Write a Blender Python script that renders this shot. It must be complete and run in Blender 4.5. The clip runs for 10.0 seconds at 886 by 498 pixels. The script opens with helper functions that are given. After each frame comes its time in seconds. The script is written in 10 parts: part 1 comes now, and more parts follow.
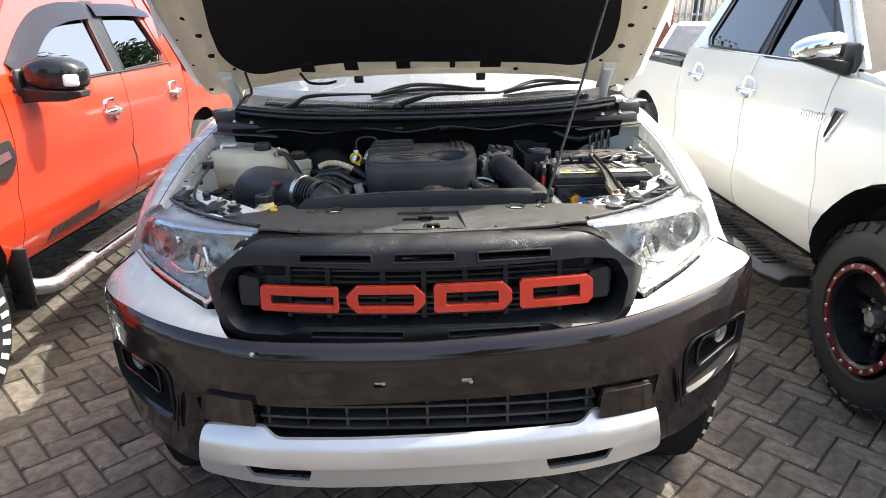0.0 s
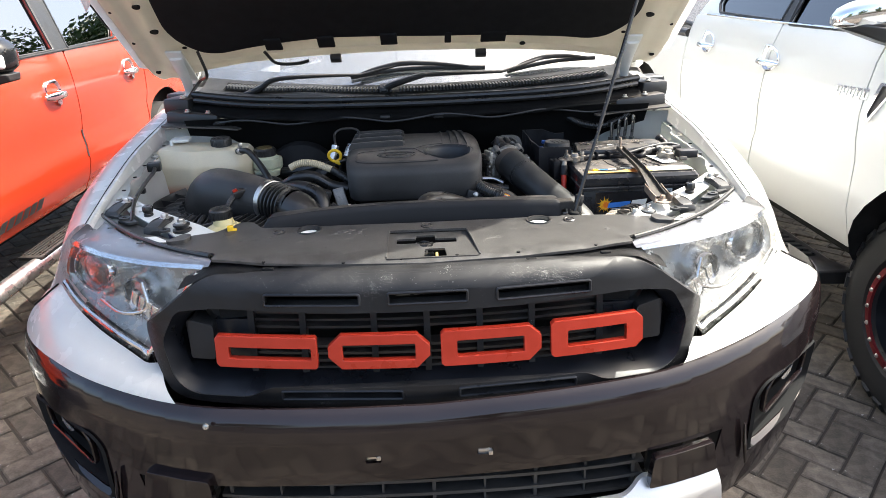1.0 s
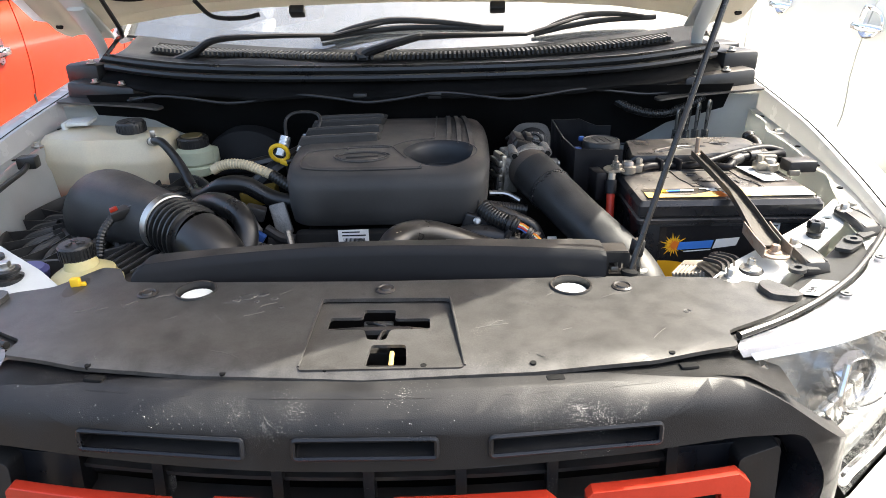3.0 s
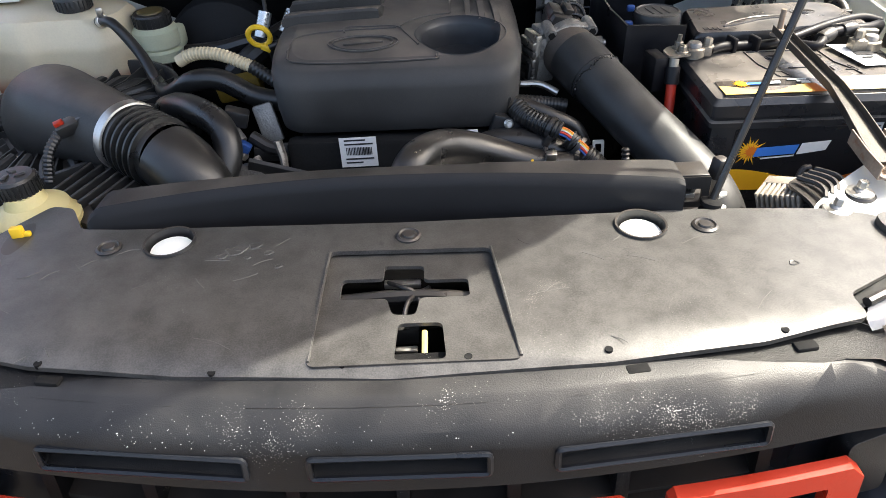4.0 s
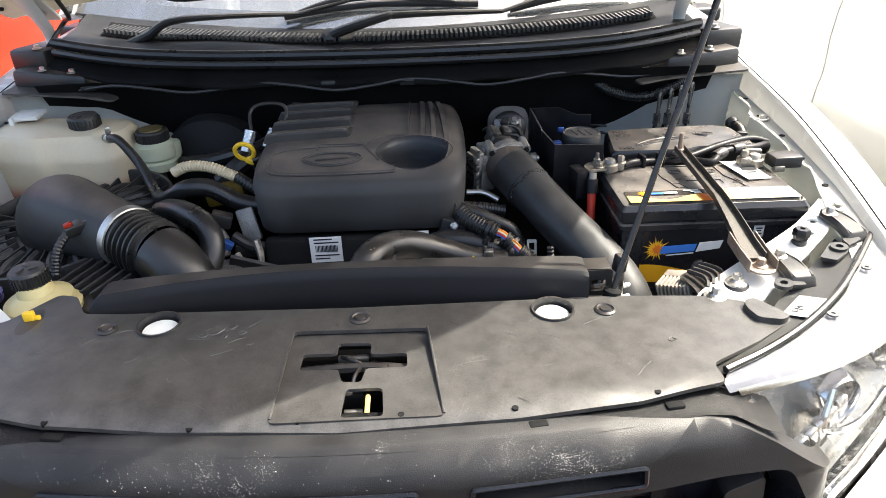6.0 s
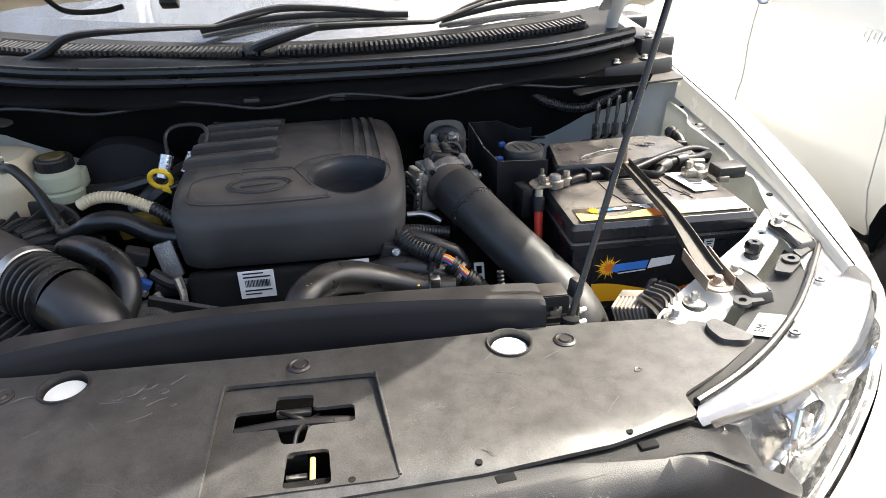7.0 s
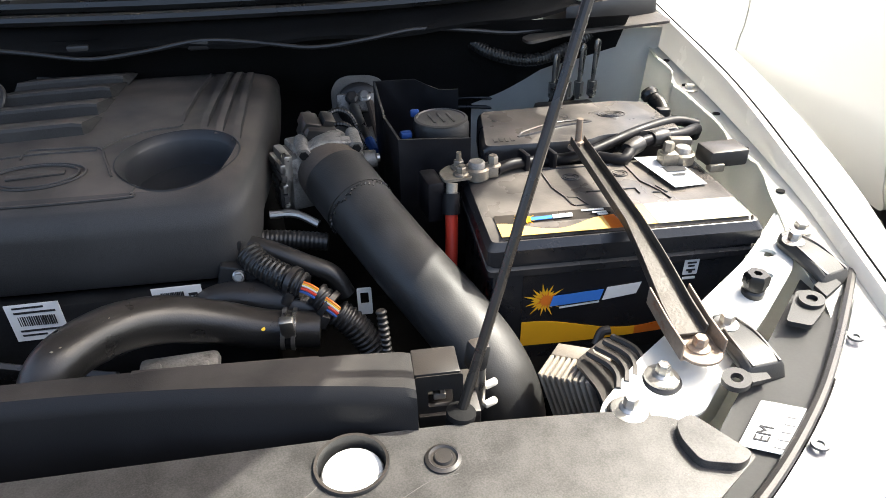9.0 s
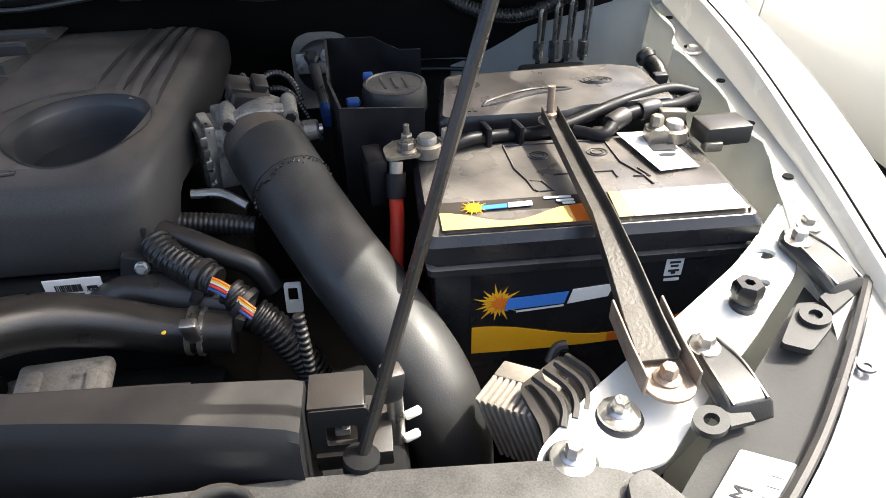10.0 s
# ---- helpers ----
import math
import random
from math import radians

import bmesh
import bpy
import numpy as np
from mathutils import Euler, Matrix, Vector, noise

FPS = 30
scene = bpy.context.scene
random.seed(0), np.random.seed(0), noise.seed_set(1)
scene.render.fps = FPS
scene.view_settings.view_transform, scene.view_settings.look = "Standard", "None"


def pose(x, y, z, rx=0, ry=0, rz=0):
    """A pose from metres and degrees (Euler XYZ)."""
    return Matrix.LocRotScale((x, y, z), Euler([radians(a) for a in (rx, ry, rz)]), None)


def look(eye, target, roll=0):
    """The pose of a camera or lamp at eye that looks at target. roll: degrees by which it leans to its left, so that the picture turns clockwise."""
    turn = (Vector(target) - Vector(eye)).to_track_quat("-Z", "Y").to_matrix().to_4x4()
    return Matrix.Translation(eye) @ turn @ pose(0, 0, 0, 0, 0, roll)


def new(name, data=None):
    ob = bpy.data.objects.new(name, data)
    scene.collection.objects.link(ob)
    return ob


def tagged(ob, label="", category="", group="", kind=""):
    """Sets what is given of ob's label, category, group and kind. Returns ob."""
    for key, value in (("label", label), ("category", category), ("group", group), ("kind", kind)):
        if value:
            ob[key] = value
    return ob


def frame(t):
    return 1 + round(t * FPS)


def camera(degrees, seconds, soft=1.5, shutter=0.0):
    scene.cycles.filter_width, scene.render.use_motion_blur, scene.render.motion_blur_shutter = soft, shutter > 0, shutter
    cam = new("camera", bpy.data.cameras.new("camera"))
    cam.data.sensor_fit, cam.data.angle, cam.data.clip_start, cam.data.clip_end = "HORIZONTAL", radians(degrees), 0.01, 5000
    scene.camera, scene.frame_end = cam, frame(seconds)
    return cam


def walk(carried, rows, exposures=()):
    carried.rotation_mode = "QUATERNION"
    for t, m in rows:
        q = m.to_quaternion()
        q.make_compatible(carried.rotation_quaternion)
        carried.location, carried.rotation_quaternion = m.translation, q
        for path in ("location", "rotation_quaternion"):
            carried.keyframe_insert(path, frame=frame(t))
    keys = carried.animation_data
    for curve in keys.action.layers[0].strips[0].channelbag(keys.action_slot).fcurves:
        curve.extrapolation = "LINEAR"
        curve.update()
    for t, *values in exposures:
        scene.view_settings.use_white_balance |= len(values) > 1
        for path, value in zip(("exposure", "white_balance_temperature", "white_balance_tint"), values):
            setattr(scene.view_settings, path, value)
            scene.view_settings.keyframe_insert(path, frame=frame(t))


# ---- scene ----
cam = camera(68.0, 10.0, soft=0.8)
PATH = [
    (0, (0.039, -1.382, 1.544), (0.036, 0.518, 0.92), -1.4),
    (0.5, (0.013, -1.179, 1.54), (-0.01, 0.706, 0.872), -1.1),
    (1, (-0.007, -1.002, 1.541), (0.044, 0.87, 0.837), -2.0),
    (1.5, (0.01, -0.879, 1.528), (0.044, 0.991, 0.819), -2.4),
    (2, (0.073, -0.731, 1.532), (0.083, 1.14, 0.826), -1.3),
    (2.2, (0.087, -0.684, 1.527), (0.068, 1.178, 0.797), -1.3),
    (3.3, (0.079, -0.349, 1.483), (0.04, 1.438, 0.585), -1.5),
    (3.5, (0.065, -0.297, 1.483), (0.028, 1.434, 0.483), -2.7),
    (4, (0.039, -0.236, 1.493), (0.014, 1.364, 0.293), -2.6),
    (4.5, (0.048, -0.286, 1.544), (0.034, 1.408, 0.48), -2.9),
    (5, (0.071, -0.338, 1.559), (0.059, 1.389, 0.551), -2.1),
    (5.2, (0.086, -0.35, 1.564), (0.064, 1.393, 0.582), -2.1),
    (6.3, (0.09, -0.362, 1.558), (0.16, 1.395, 0.605), -1.5),
    (6.5, (0.094, -0.342, 1.563), (0.197, 1.411, 0.605), -1.5),
    (7, (0.079, -0.287, 1.553), (0.311, 1.464, 0.616), -1.1),
    (7.5, (0.079, -0.253, 1.547), (0.389, 1.499, 0.633), -0.9),
    (8, (0.111, -0.195, 1.529), (0.462, 1.549, 0.615), -0.3),
    (8.5, (0.178, -0.099, 1.499), (0.506, 1.609, 0.512), -0.2),
    (9, (0.256, 0.002, 1.475), (0.491, 1.672, 0.4), -0.6),
    (9.5, (0.309, 0.06, 1.456), (0.532, 1.71, 0.348), -0.0),
    (10, (0.343, 0.095, 1.441), (0.51, 1.706, 0.269), -0.8),
]
EXPO = [(0.0, 2.12, 6600, 4), (1.0, 2.24, 6600, 4), (1.5, 2.42, 6700, 4), (2.0, 2.40, 6750, 4), (3.5, 2.36, 6850, 5), (4.0, 2.34, 6850, 5), (4.5, 2.51, 6850, 5), (5.0, 2.40, 6850, 5), (6.5, 2.26, 6800, 5), (10.0, 2.22, 6700, 5)]
walk(cam, [(t, look(eye, target, roll)) for t, eye, target, roll in PATH], EXPO)

# ---- daylight: high sun from the right, slightly from behind the trucks ----
SUN = Vector((0.72, 0.22, 1.0)).normalized()
world = bpy.data.worlds.new("sky")
scene.world = world
world.use_nodes = True
wn = world.node_tree
sky = wn.nodes.new("ShaderNodeTexSky")
sky.sky_type = 'NISHITA'
sky.sun_disc = False
sky.sun_elevation = math.asin(SUN.z)
sky.sun_rotation = math.atan2(SUN.x, SUN.y)
sky.air_density, sky.dust_density, sky.ozone_density = 0.7, 5.0, 0.3
bg = wn.nodes["Background"]
bg.inputs["Strength"].default_value = 0.15
wn.links.new(sky.outputs["Color"], bg.inputs["Color"])
sun_data = bpy.data.lights.new("sun", 'SUN')
sun_data.energy, sun_data.angle, sun_data.color = 2.4, radians(0.55), (1.0, 0.97, 0.92)
sun = new("sun", sun_data)
sun.matrix_world = look(SUN * 30, (0, 0, 0))

CX = -0.012  # middle line of the white truck


# ---- mesh helpers ----
def thing(name, base, label, category, group="", kind=""):
    ob = new(name)
    ob.location = base
    ob.empty_display_size = 0.05
    return tagged(ob, label, category, group, kind)


def shift(ob, x, y, z):
    """Moves a thing with all its parts."""
    ob.location += Vector((x, y, z))


# the paved ground falls gently towards the camera and to the right
GROUND = Matrix.Translation((0, 0, 0.045)) @ Matrix.Rotation(radians(1.6), 4, 'X') @ Matrix.Rotation(radians(1.74), 4, 'Y')


def on_ground(ob, m=Matrix.Identity(4), scale=1.0):
    """Stands a thing, built on level ground, on the sloping paving."""
    loc = ob.location.copy()
    ob.matrix_world = GROUND @ m @ Matrix.Translation(loc) @ Matrix.Scale(scale, 4)


def root_base(ob):
    v = Vector((0, 0, 0))
    while ob is not None:
        v += ob.location
        ob = ob.parent
    return v


def part(name, bm, material, parent, label="", dx=0.0, sharp=35, bevel=0.0, seg=2, smooth=True, recalc=True):
    """One bmesh, in world places, as one mesh object under a thing or a part."""
    if recalc:
        bmesh.ops.recalc_face_normals(bm, faces=bm.faces)
    base = root_base(parent) if parent is not None else Vector((0, 0, 0))
    bmesh.ops.translate(bm, verts=bm.verts, vec=Vector((dx, 0, 0)) - base)
    me = bpy.data.meshes.new(name)
    bm.to_mesh(me)
    bm.free()
    if smooth:
        me.polygons.foreach_set("use_smooth", [True] * len(me.polygons))
        me.set_sharp_from_angle(angle=radians(sharp))
    me.materials.append(material)
    ob = new(name, me)
    if parent is not None:
        ob.parent = parent
    if label:
        ob["label"] = label
    if bevel:
        b = ob.modifiers.new("bevel", 'BEVEL')
        b.width, b.segments, b.limit_method, b.angle_limit = bevel, seg, 'ANGLE', radians(40)
        b.use_clamp_overlap = True
        b.harden_normals = False
    return ob


def pieces_of(bm):
    """Groups of faces that touch or nearly touch, each to be a part of its own."""
    todo, isl = set(bm.verts), []
    while todo:
        v = todo.pop()
        grp, stack = {v}, [v]
        while stack:
            for e in stack.pop().link_edges:
                for w in e.verts:
                    if w in todo:
                        todo.discard(w)
                        grp.add(w)
                        stack.append(w)
        lo = Vector([min(q.co[k] for q in grp) - 0.001 for k in range(3)])
        hi = Vector([max(q.co[k] for q in grp) + 0.001 for k in range(3)])
        isl.append([grp, lo, hi])
    merged = True
    while merged:
        merged = False
        for a in range(len(isl)):
            for c in range(a + 1, len(isl)):
                if all(isl[a][1][k] <= isl[c][2][k] and isl[c][1][k] <= isl[a][2][k] for k in range(3)):
                    isl[a] = [isl[a][0] | isl[c][0], Vector(map(min, isl[a][1], isl[c][1])), Vector(map(max, isl[a][2], isl[c][2]))]
                    del isl[c]
                    merged = True
                    break
            if merged:
                break
    return [g[0] for g in isl]


def parts(name, bm, material, parent, label="", dx=0.0, **more):
    """As part(), but every separate piece becomes an object of its own."""
    out = []
    bm.verts.index_update()
    for grp in pieces_of(bm):
        b2 = bmesh.new()
        made = {v: b2.verts.new(v.co) for v in sorted(grp, key=lambda v: v.index)}
        for f in bm.faces:
            if f.verts[0] in made:
                b2.faces.new([made[v] for v in f.verts])
        out.append(part(name, b2, material, parent, label, dx, **more))
    bm.free()
    return out[0]


def shared(name, me, parent, m, label=""):
    """A further object on a mesh that exists already."""
    ob = new(name, me)
    ob.parent = parent
    ob.matrix_basis = m
    if label:
        ob["label"] = label
    return ob


def bm_new():
    return bmesh.new()


def turn(rx=0, ry=0, rz=0):
    return Euler([radians(a) for a in (rx, ry, rz)]).to_matrix().to_4x4()


def box(bm, c, s, rot=None, bev=0.0, seg=2, taper=1.0):
    r = bmesh.ops.create_cube(bm, size=1.0)
    vs = r["verts"]
    for v in vs:
        k = taper if v.co.z > 0 else 1.0
        v.co = Vector((v.co.x * s[0] * k, v.co.y * s[1] * k, v.co.z * s[2]))
    if bev:
        es = list({e for v in vs for e in v.link_edges})
        out = bmesh.ops.bevel(bm, geom=es, offset=bev, segments=seg, affect='EDGES', profile=0.5)
        vs = list({v for f in out["faces"] for v in f.verts} | {v for v in vs if v.is_valid})
    m = Matrix.Translation(c) @ (rot if rot is not None else Matrix.Identity(4))
    bmesh.ops.transform(bm, matrix=m, verts=vs)
    return vs


def frame_of(d):
    d = Vector(d).normalized()
    a = Vector((0, 0, 1)) if abs(d.z) < 0.9 else Vector((1, 0, 0))
    u = d.cross(a).normalized()
    return u, d.cross(u).normalized(), d


def lathe(bm, profile, p, axis=(0, 0, 1), n=24, close=True, stretch=(1, 1)):
    """Turn (radius, height) pairs about an axis through p."""
    u, v, d = frame_of(axis)
    p = Vector(p)
    rings = []
    for r, h in profile:
        if r < 1e-6:
            rings.append([bm.verts.new(p + d * h)])
        else:
            rings.append([bm.verts.new(p + d * h + (u * math.cos(a) * stretch[0] + v * math.sin(a) * stretch[1]) * r)
                          for a in (2 * math.pi * i / n for i in range(n))])
    for a, b in zip(rings, rings[1:]):
        for i in range(n):
            j = (i + 1) % n
            q = [a[i % len(a)], a[j % len(a)], b[j % len(b)], b[i % len(b)]]
            q = list(dict.fromkeys(q))
            if len(q) > 2:
                bm.faces.new(q)
    if close:
        for ring in (rings[0], rings[-1]):
            if len(ring) > 2:
                bm.faces.new(ring)
    return rings


def cyl(bm, p0, p1, r0, r1=None, n=20, bev=0.0):
    p0, p1 = Vector(p0), Vector(p1)
    r1 = r0 if r1 is None else r1
    h = (p1 - p0).length
    prof = [(r0 - bev, 0), (r0, bev), (r1, h - bev), (r1 - bev, h)] if bev else [(r0, 0), (r1, h)]
    lathe(bm, prof, p0, p1 - p0, n)


def spline(pts, per=8):
    """A smooth curve through pts."""
    P = [Vector(p) for p in pts]
    if len(P) < 3:
        return [P[0].lerp(P[-1], i / per) for i in range(per + 1)]
    P = [P[0] * 2 - P[1]] + P + [P[-1] * 2 - P[-2]]
    out = []
    for i in range(1, len(P) - 2):
        a, b, c, d = P[i - 1:i + 3]
        for k in range(per):
            t = k / per
            out.append(0.5 * ((2 * b) + (c - a) * t + (2 * a - 5 * b + 4 * c - d) * t * t + (3 * b - a - 3 * c + d) * t ** 3))
    out.append(P[-2])
    return out


def tube(bm, pts, r, n=12, per=8, rib=0.0, pitch=0.008, flat=1.0, caps=True):
    """A hose along a smooth curve. r: a radius, or one for each point. rib: depth of its corrugations."""
    line = spline(pts, per)
    if rib:
        L = [0.0]
        for a, b in zip(line, line[1:]):
            L.append(L[-1] + (b - a).length)
        m = max(int(L[-1] / pitch) * 4, 8)
        fine, k = [], 0
        for i in range(m + 1):
            s = L[-1] * i / m
            while k < len(line) - 2 and L[k + 1] < s:
                k += 1
            q = (s - L[k]) / max(L[k + 1] - L[k], 1e-9)
            fine.append(line[k].lerp(line[k + 1], min(max(q, 0), 1)))
        line = fine
    m = len(line)
    rs = [r] * m if not isinstance(r, (list, tuple)) else [np.interp(i / (m - 1) * (len(r) - 1), range(len(r)), r) for i in range(m)]
    if rib:
        rs = [q + (rib if i % 4 in (1, 2) else 0) for i, q in enumerate(rs)]
    t0 = (line[1] - line[0]).normalized()
    u = frame_of(t0)[0]
    rings = []
    for i, p in enumerate(line):
        t = (line[min(i + 1, m - 1)] - line[max(i - 1, 0)]).normalized()
        u = (u - t * u.dot(t)).normalized()
        w = t.cross(u)
        rings.append([bm.verts.new(p + (u * math.cos(a) + w * math.sin(a) * flat) * rs[i]) for a in (2 * math.pi * k / n for k in range(n))])
    for a, b in zip(rings, rings[1:]):
        for i in range(n):
            j = (i + 1) % n
            bm.faces.new((a[i], a[j], b[j], b[i]))
    if caps:
        bm.faces.new(rings[0])
        bm.faces.new(rings[-1])
    return line


def rounded(pts, r=0.01, n=4):
    """A polygon's corners made round. r: one radius, or one for each corner."""
    out, m = [], len(pts)
    for i, p in enumerate(pts):
        a, b, c = Vector(pts[i - 1][:2]), Vector(p[:2]), Vector(pts[(i + 1) % m][:2])
        q = r[i] if isinstance(r, (list, tuple)) else r
        q = min(q, (a - b).length * 0.45, (c - b).length * 0.45)
        if q < 1e-5:
            out.append(tuple(b))
            continue
        s, e = b + (a - b).normalized() * q, b + (c - b).normalized() * q
        for k in range(n + 1):
            t = k / n
            out.append(tuple(s * (1 - t) ** 2 + b * 2 * t * (1 - t) + e * t * t))
    return out


def oval(cx, cy, rx, ry=None, n=20, rot=0.0):
    ry = rx if ry is None else ry
    out = []
    for i in range(n):
        a = 2 * math.pi * i / n
        x, y = rx * math.cos(a), ry * math.sin(a)
        out.append((cx + x * math.cos(rot) - y * math.sin(rot), cy + x * math.sin(rot) + y * math.cos(rot)))
    return out


def rect(x0, y0, x1, y1, r=0.004, n=3):
    return rounded([(x0, y0), (x1, y0), (x1, y1), (x0, y1)], r, n)


def plate(bm, outline, place, thick, holes=(), ucuts=(), vcuts=(), back=None):
    """A sheet with holes, cut from the (u, v) plane and laid by place(u, v); thick goes along back, or place's own normal."""
    new_verts, edges = [], []
    for loop in (outline, *holes):
        vs = [bm.verts.new((u, v, 0)) for u, v in loop]
        new_verts += vs
        edges += [bm.edges.new((vs[i - 1], vs[i])) for i in range(len(vs))]
    got = bmesh.ops.triangle_fill(bm, edges=edges, use_beauty=True, use_dissolve=False)
    faces = [g for g in got["geom"] if isinstance(g, bmesh.types.BMFace)]
    for axis, cuts in (((1, 0, 0), ucuts), ((0, 1, 0), vcuts)):
        for c in cuts:
            geom = list({v for f in faces for v in f.verts}) + list({e for f in faces for e in f.edges}) + faces
            res = bmesh.ops.bisect_plane(bm, geom=geom, dist=1e-6, plane_co=(c, 0, 0) if axis[0] else (0, c, 0), plane_no=axis)
            faces = [g for g in res["geom"] if isinstance(g, bmesh.types.BMFace)]
    verts = list({v for f in faces for v in f.verts})
    uv = {v: (v.co.x, v.co.y) for v in verts}
    ext = bmesh.ops.extrude_face_region(bm, geom=faces)
    top = [g for g in ext["geom"] if isinstance(g, bmesh.types.BMVert)]
    for v in top:
        u, w = v.co.x, v.co.y
        p = Vector(place(u, w))
        if back is not None:
            d = Vector(back)
        else:
            e = 0.002
            d = (Vector(place(u + e, w)) - p).cross(Vector(place(u, w + e)) - p).normalized()
        v.co = p + d * thick
    for v in verts:
        v.co = Vector(place(*uv[v]))
    return faces


def loft(bm, sections, closed=True, caps=True):
    """Skin over rings of equal counts."""
    rings = [[bm.verts.new(p) for p in s] for s in sections]
    n = len(rings[0])
    for a, b in zip(rings, rings[1:]):
        for i in range(n if closed else n - 1):
            j = (i + 1) % n
            bm.faces.new((a[i], a[j], b[j], b[i]))
    if caps and closed:
        bm.faces.new(rings[0])
        bm.faces.new(rings[-1])
    return rings


def skin(bm, f, nu, nv, thick=0.0):
    """A sheet f(s, t), s and t from 0 to 1; thick: closed to a shell along its normals."""
    g = [[bm.verts.new(f(i / nu, j / nv)) for j in range(nv + 1)] for i in range(nu + 1)]
    fs = [bm.faces.new((g[i][j], g[i + 1][j], g[i + 1][j + 1], g[i][j + 1])) for i in range(nu) for j in range(nv)]
    if thick:
        bmesh.ops.solidify(bm, geom=fs, thickness=thick)


def steps(a, b, n):
    return [a + (b - a) * i / n for i in range(n + 1)]


def bolt(bm, p, axis=(0, 0, 1), r=0.008, h=0.007, washer=0.0):
    """A hexagon head, on a flanged washer."""
    w = washer or r * 1.5
    lathe(bm, [(w, 0), (w, 0.0015), (r * 1.15, 0.003)], p, axis, 20)
    q = Vector(p) + Vector(axis).normalized() * 0.0025
    lathe(bm, [(r, 0), (r, h * 0.85), (r * 0.85, h)], q, axis, 6)


# ---- materials ----
def surf(name, base, rough=0.5, metal=0.0, var=0.15, scale=18.0, bump=0.08, grain=350.0, spot=None, spots=0.0, spot_scale=9.0,
         dust=None, dusty=0.0, coat=0.0, spec=0.5, rough_var=0.12, sss=0.0, speck=None, specks=0.5, speck_scale=300.0, dust_from=0.35, fineness=0.35):
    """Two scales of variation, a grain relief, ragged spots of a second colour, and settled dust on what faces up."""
    m = bpy.data.materials.new(name)
    m.use_nodes = True
    t = m.node_tree
    N, L = t.nodes, t.links
    p = N["Principled BSDF"]
    co = N.new("ShaderNodeTexCoord")
    big = N.new("ShaderNodeTexNoise")
    big.inputs["Scale"].default_value, big.inputs["Detail"].default_value = scale, 6
    fine = N.new("ShaderNodeTexNoise")
    fine.inputs["Scale"].default_value, fine.inputs["Detail"].default_value = grain, 3
    for x in (big, fine):
        L.new(co.outputs["Object"], x.inputs["Vector"])
    mixv = N.new("ShaderNodeMath")
    mixv.operation = 'MULTIPLY_ADD'
    L.new(fine.outputs["Fac"], mixv.inputs[0])
    mixv.inputs[1].default_value = fineness
    L.new(big.outputs["Fac"], mixv.inputs[2])
    ramp = N.new("ShaderNodeMapRange")
    ramp.inputs["From Min"].default_value, ramp.inputs["From Max"].default_value = 0.25 + fineness * 0.5, 0.75 + fineness * 0.5
    ramp.inputs["To Min"].default_value, ramp.inputs["To Max"].default_value = 1 - var, 1 + var
    L.new(mixv.outputs[0], ramp.inputs["Value"])
    col = N.new("ShaderNodeMix")
    col.data_type, col.blend_type = 'RGBA', 'MULTIPLY'
    col.inputs[0].default_value = 1.0
    col.inputs[6].default_value = (*base, 1)
    L.new(ramp.outputs[0], col.inputs[7])
    out = col.outputs[2]
    if spot is not None:
        sp = N.new("ShaderNodeTexNoise")
        sp.inputs["Scale"].default_value, sp.inputs["Detail"].default_value, sp.inputs["Roughness"].default_value = spot_scale, 9, 0.68
        L.new(co.outputs["Object"], sp.inputs["Vector"])
        r = N.new("ShaderNodeMapRange")
        r.inputs["From Min"].default_value, r.inputs["From Max"].default_value = 0.72 - spots * 0.4, 0.80 - spots * 0.25
        L.new(sp.outputs["Fac"], r.inputs["Value"])
        mx = N.new("ShaderNodeMix")
        mx.data_type = 'RGBA'
        L.new(r.outputs[0], mx.inputs[0])
        L.new(out, mx.inputs[6])
        mx.inputs[7].default_value = (*spot, 1)
        out = mx.outputs[2]
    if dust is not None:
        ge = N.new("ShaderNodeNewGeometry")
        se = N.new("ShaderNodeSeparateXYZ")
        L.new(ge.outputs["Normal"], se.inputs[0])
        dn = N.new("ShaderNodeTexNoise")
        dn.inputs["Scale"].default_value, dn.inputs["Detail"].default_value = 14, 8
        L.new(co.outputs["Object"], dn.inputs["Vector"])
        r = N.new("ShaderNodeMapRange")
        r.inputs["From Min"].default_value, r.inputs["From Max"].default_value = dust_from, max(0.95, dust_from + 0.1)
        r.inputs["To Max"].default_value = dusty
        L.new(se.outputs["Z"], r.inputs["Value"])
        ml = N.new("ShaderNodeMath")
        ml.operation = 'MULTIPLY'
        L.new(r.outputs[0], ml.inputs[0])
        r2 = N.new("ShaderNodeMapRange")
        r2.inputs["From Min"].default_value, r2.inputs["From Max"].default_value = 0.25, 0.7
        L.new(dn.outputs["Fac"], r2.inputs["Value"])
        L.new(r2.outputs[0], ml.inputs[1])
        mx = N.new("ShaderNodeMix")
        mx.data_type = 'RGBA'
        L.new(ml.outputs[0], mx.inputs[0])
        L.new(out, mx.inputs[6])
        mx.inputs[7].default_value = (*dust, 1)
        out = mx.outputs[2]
    if speck is not None:
        # scattered chips and grit, thick in some patches and absent in others
        sn = N.new("ShaderNodeTexNoise")
        sn.inputs["Scale"].default_value, sn.inputs["Detail"].default_value, sn.inputs["Roughness"].default_value = speck_scale, 2, 0.6
        L.new(co.outputs["Object"], sn.inputs["Vector"])
        pn = N.new("ShaderNodeTexNoise")
        pn.inputs["Scale"].default_value, pn.inputs["Detail"].default_value = 11, 4
        L.new(co.outputs["Object"], pn.inputs["Vector"])
        pr = N.new("ShaderNodeMapRange")
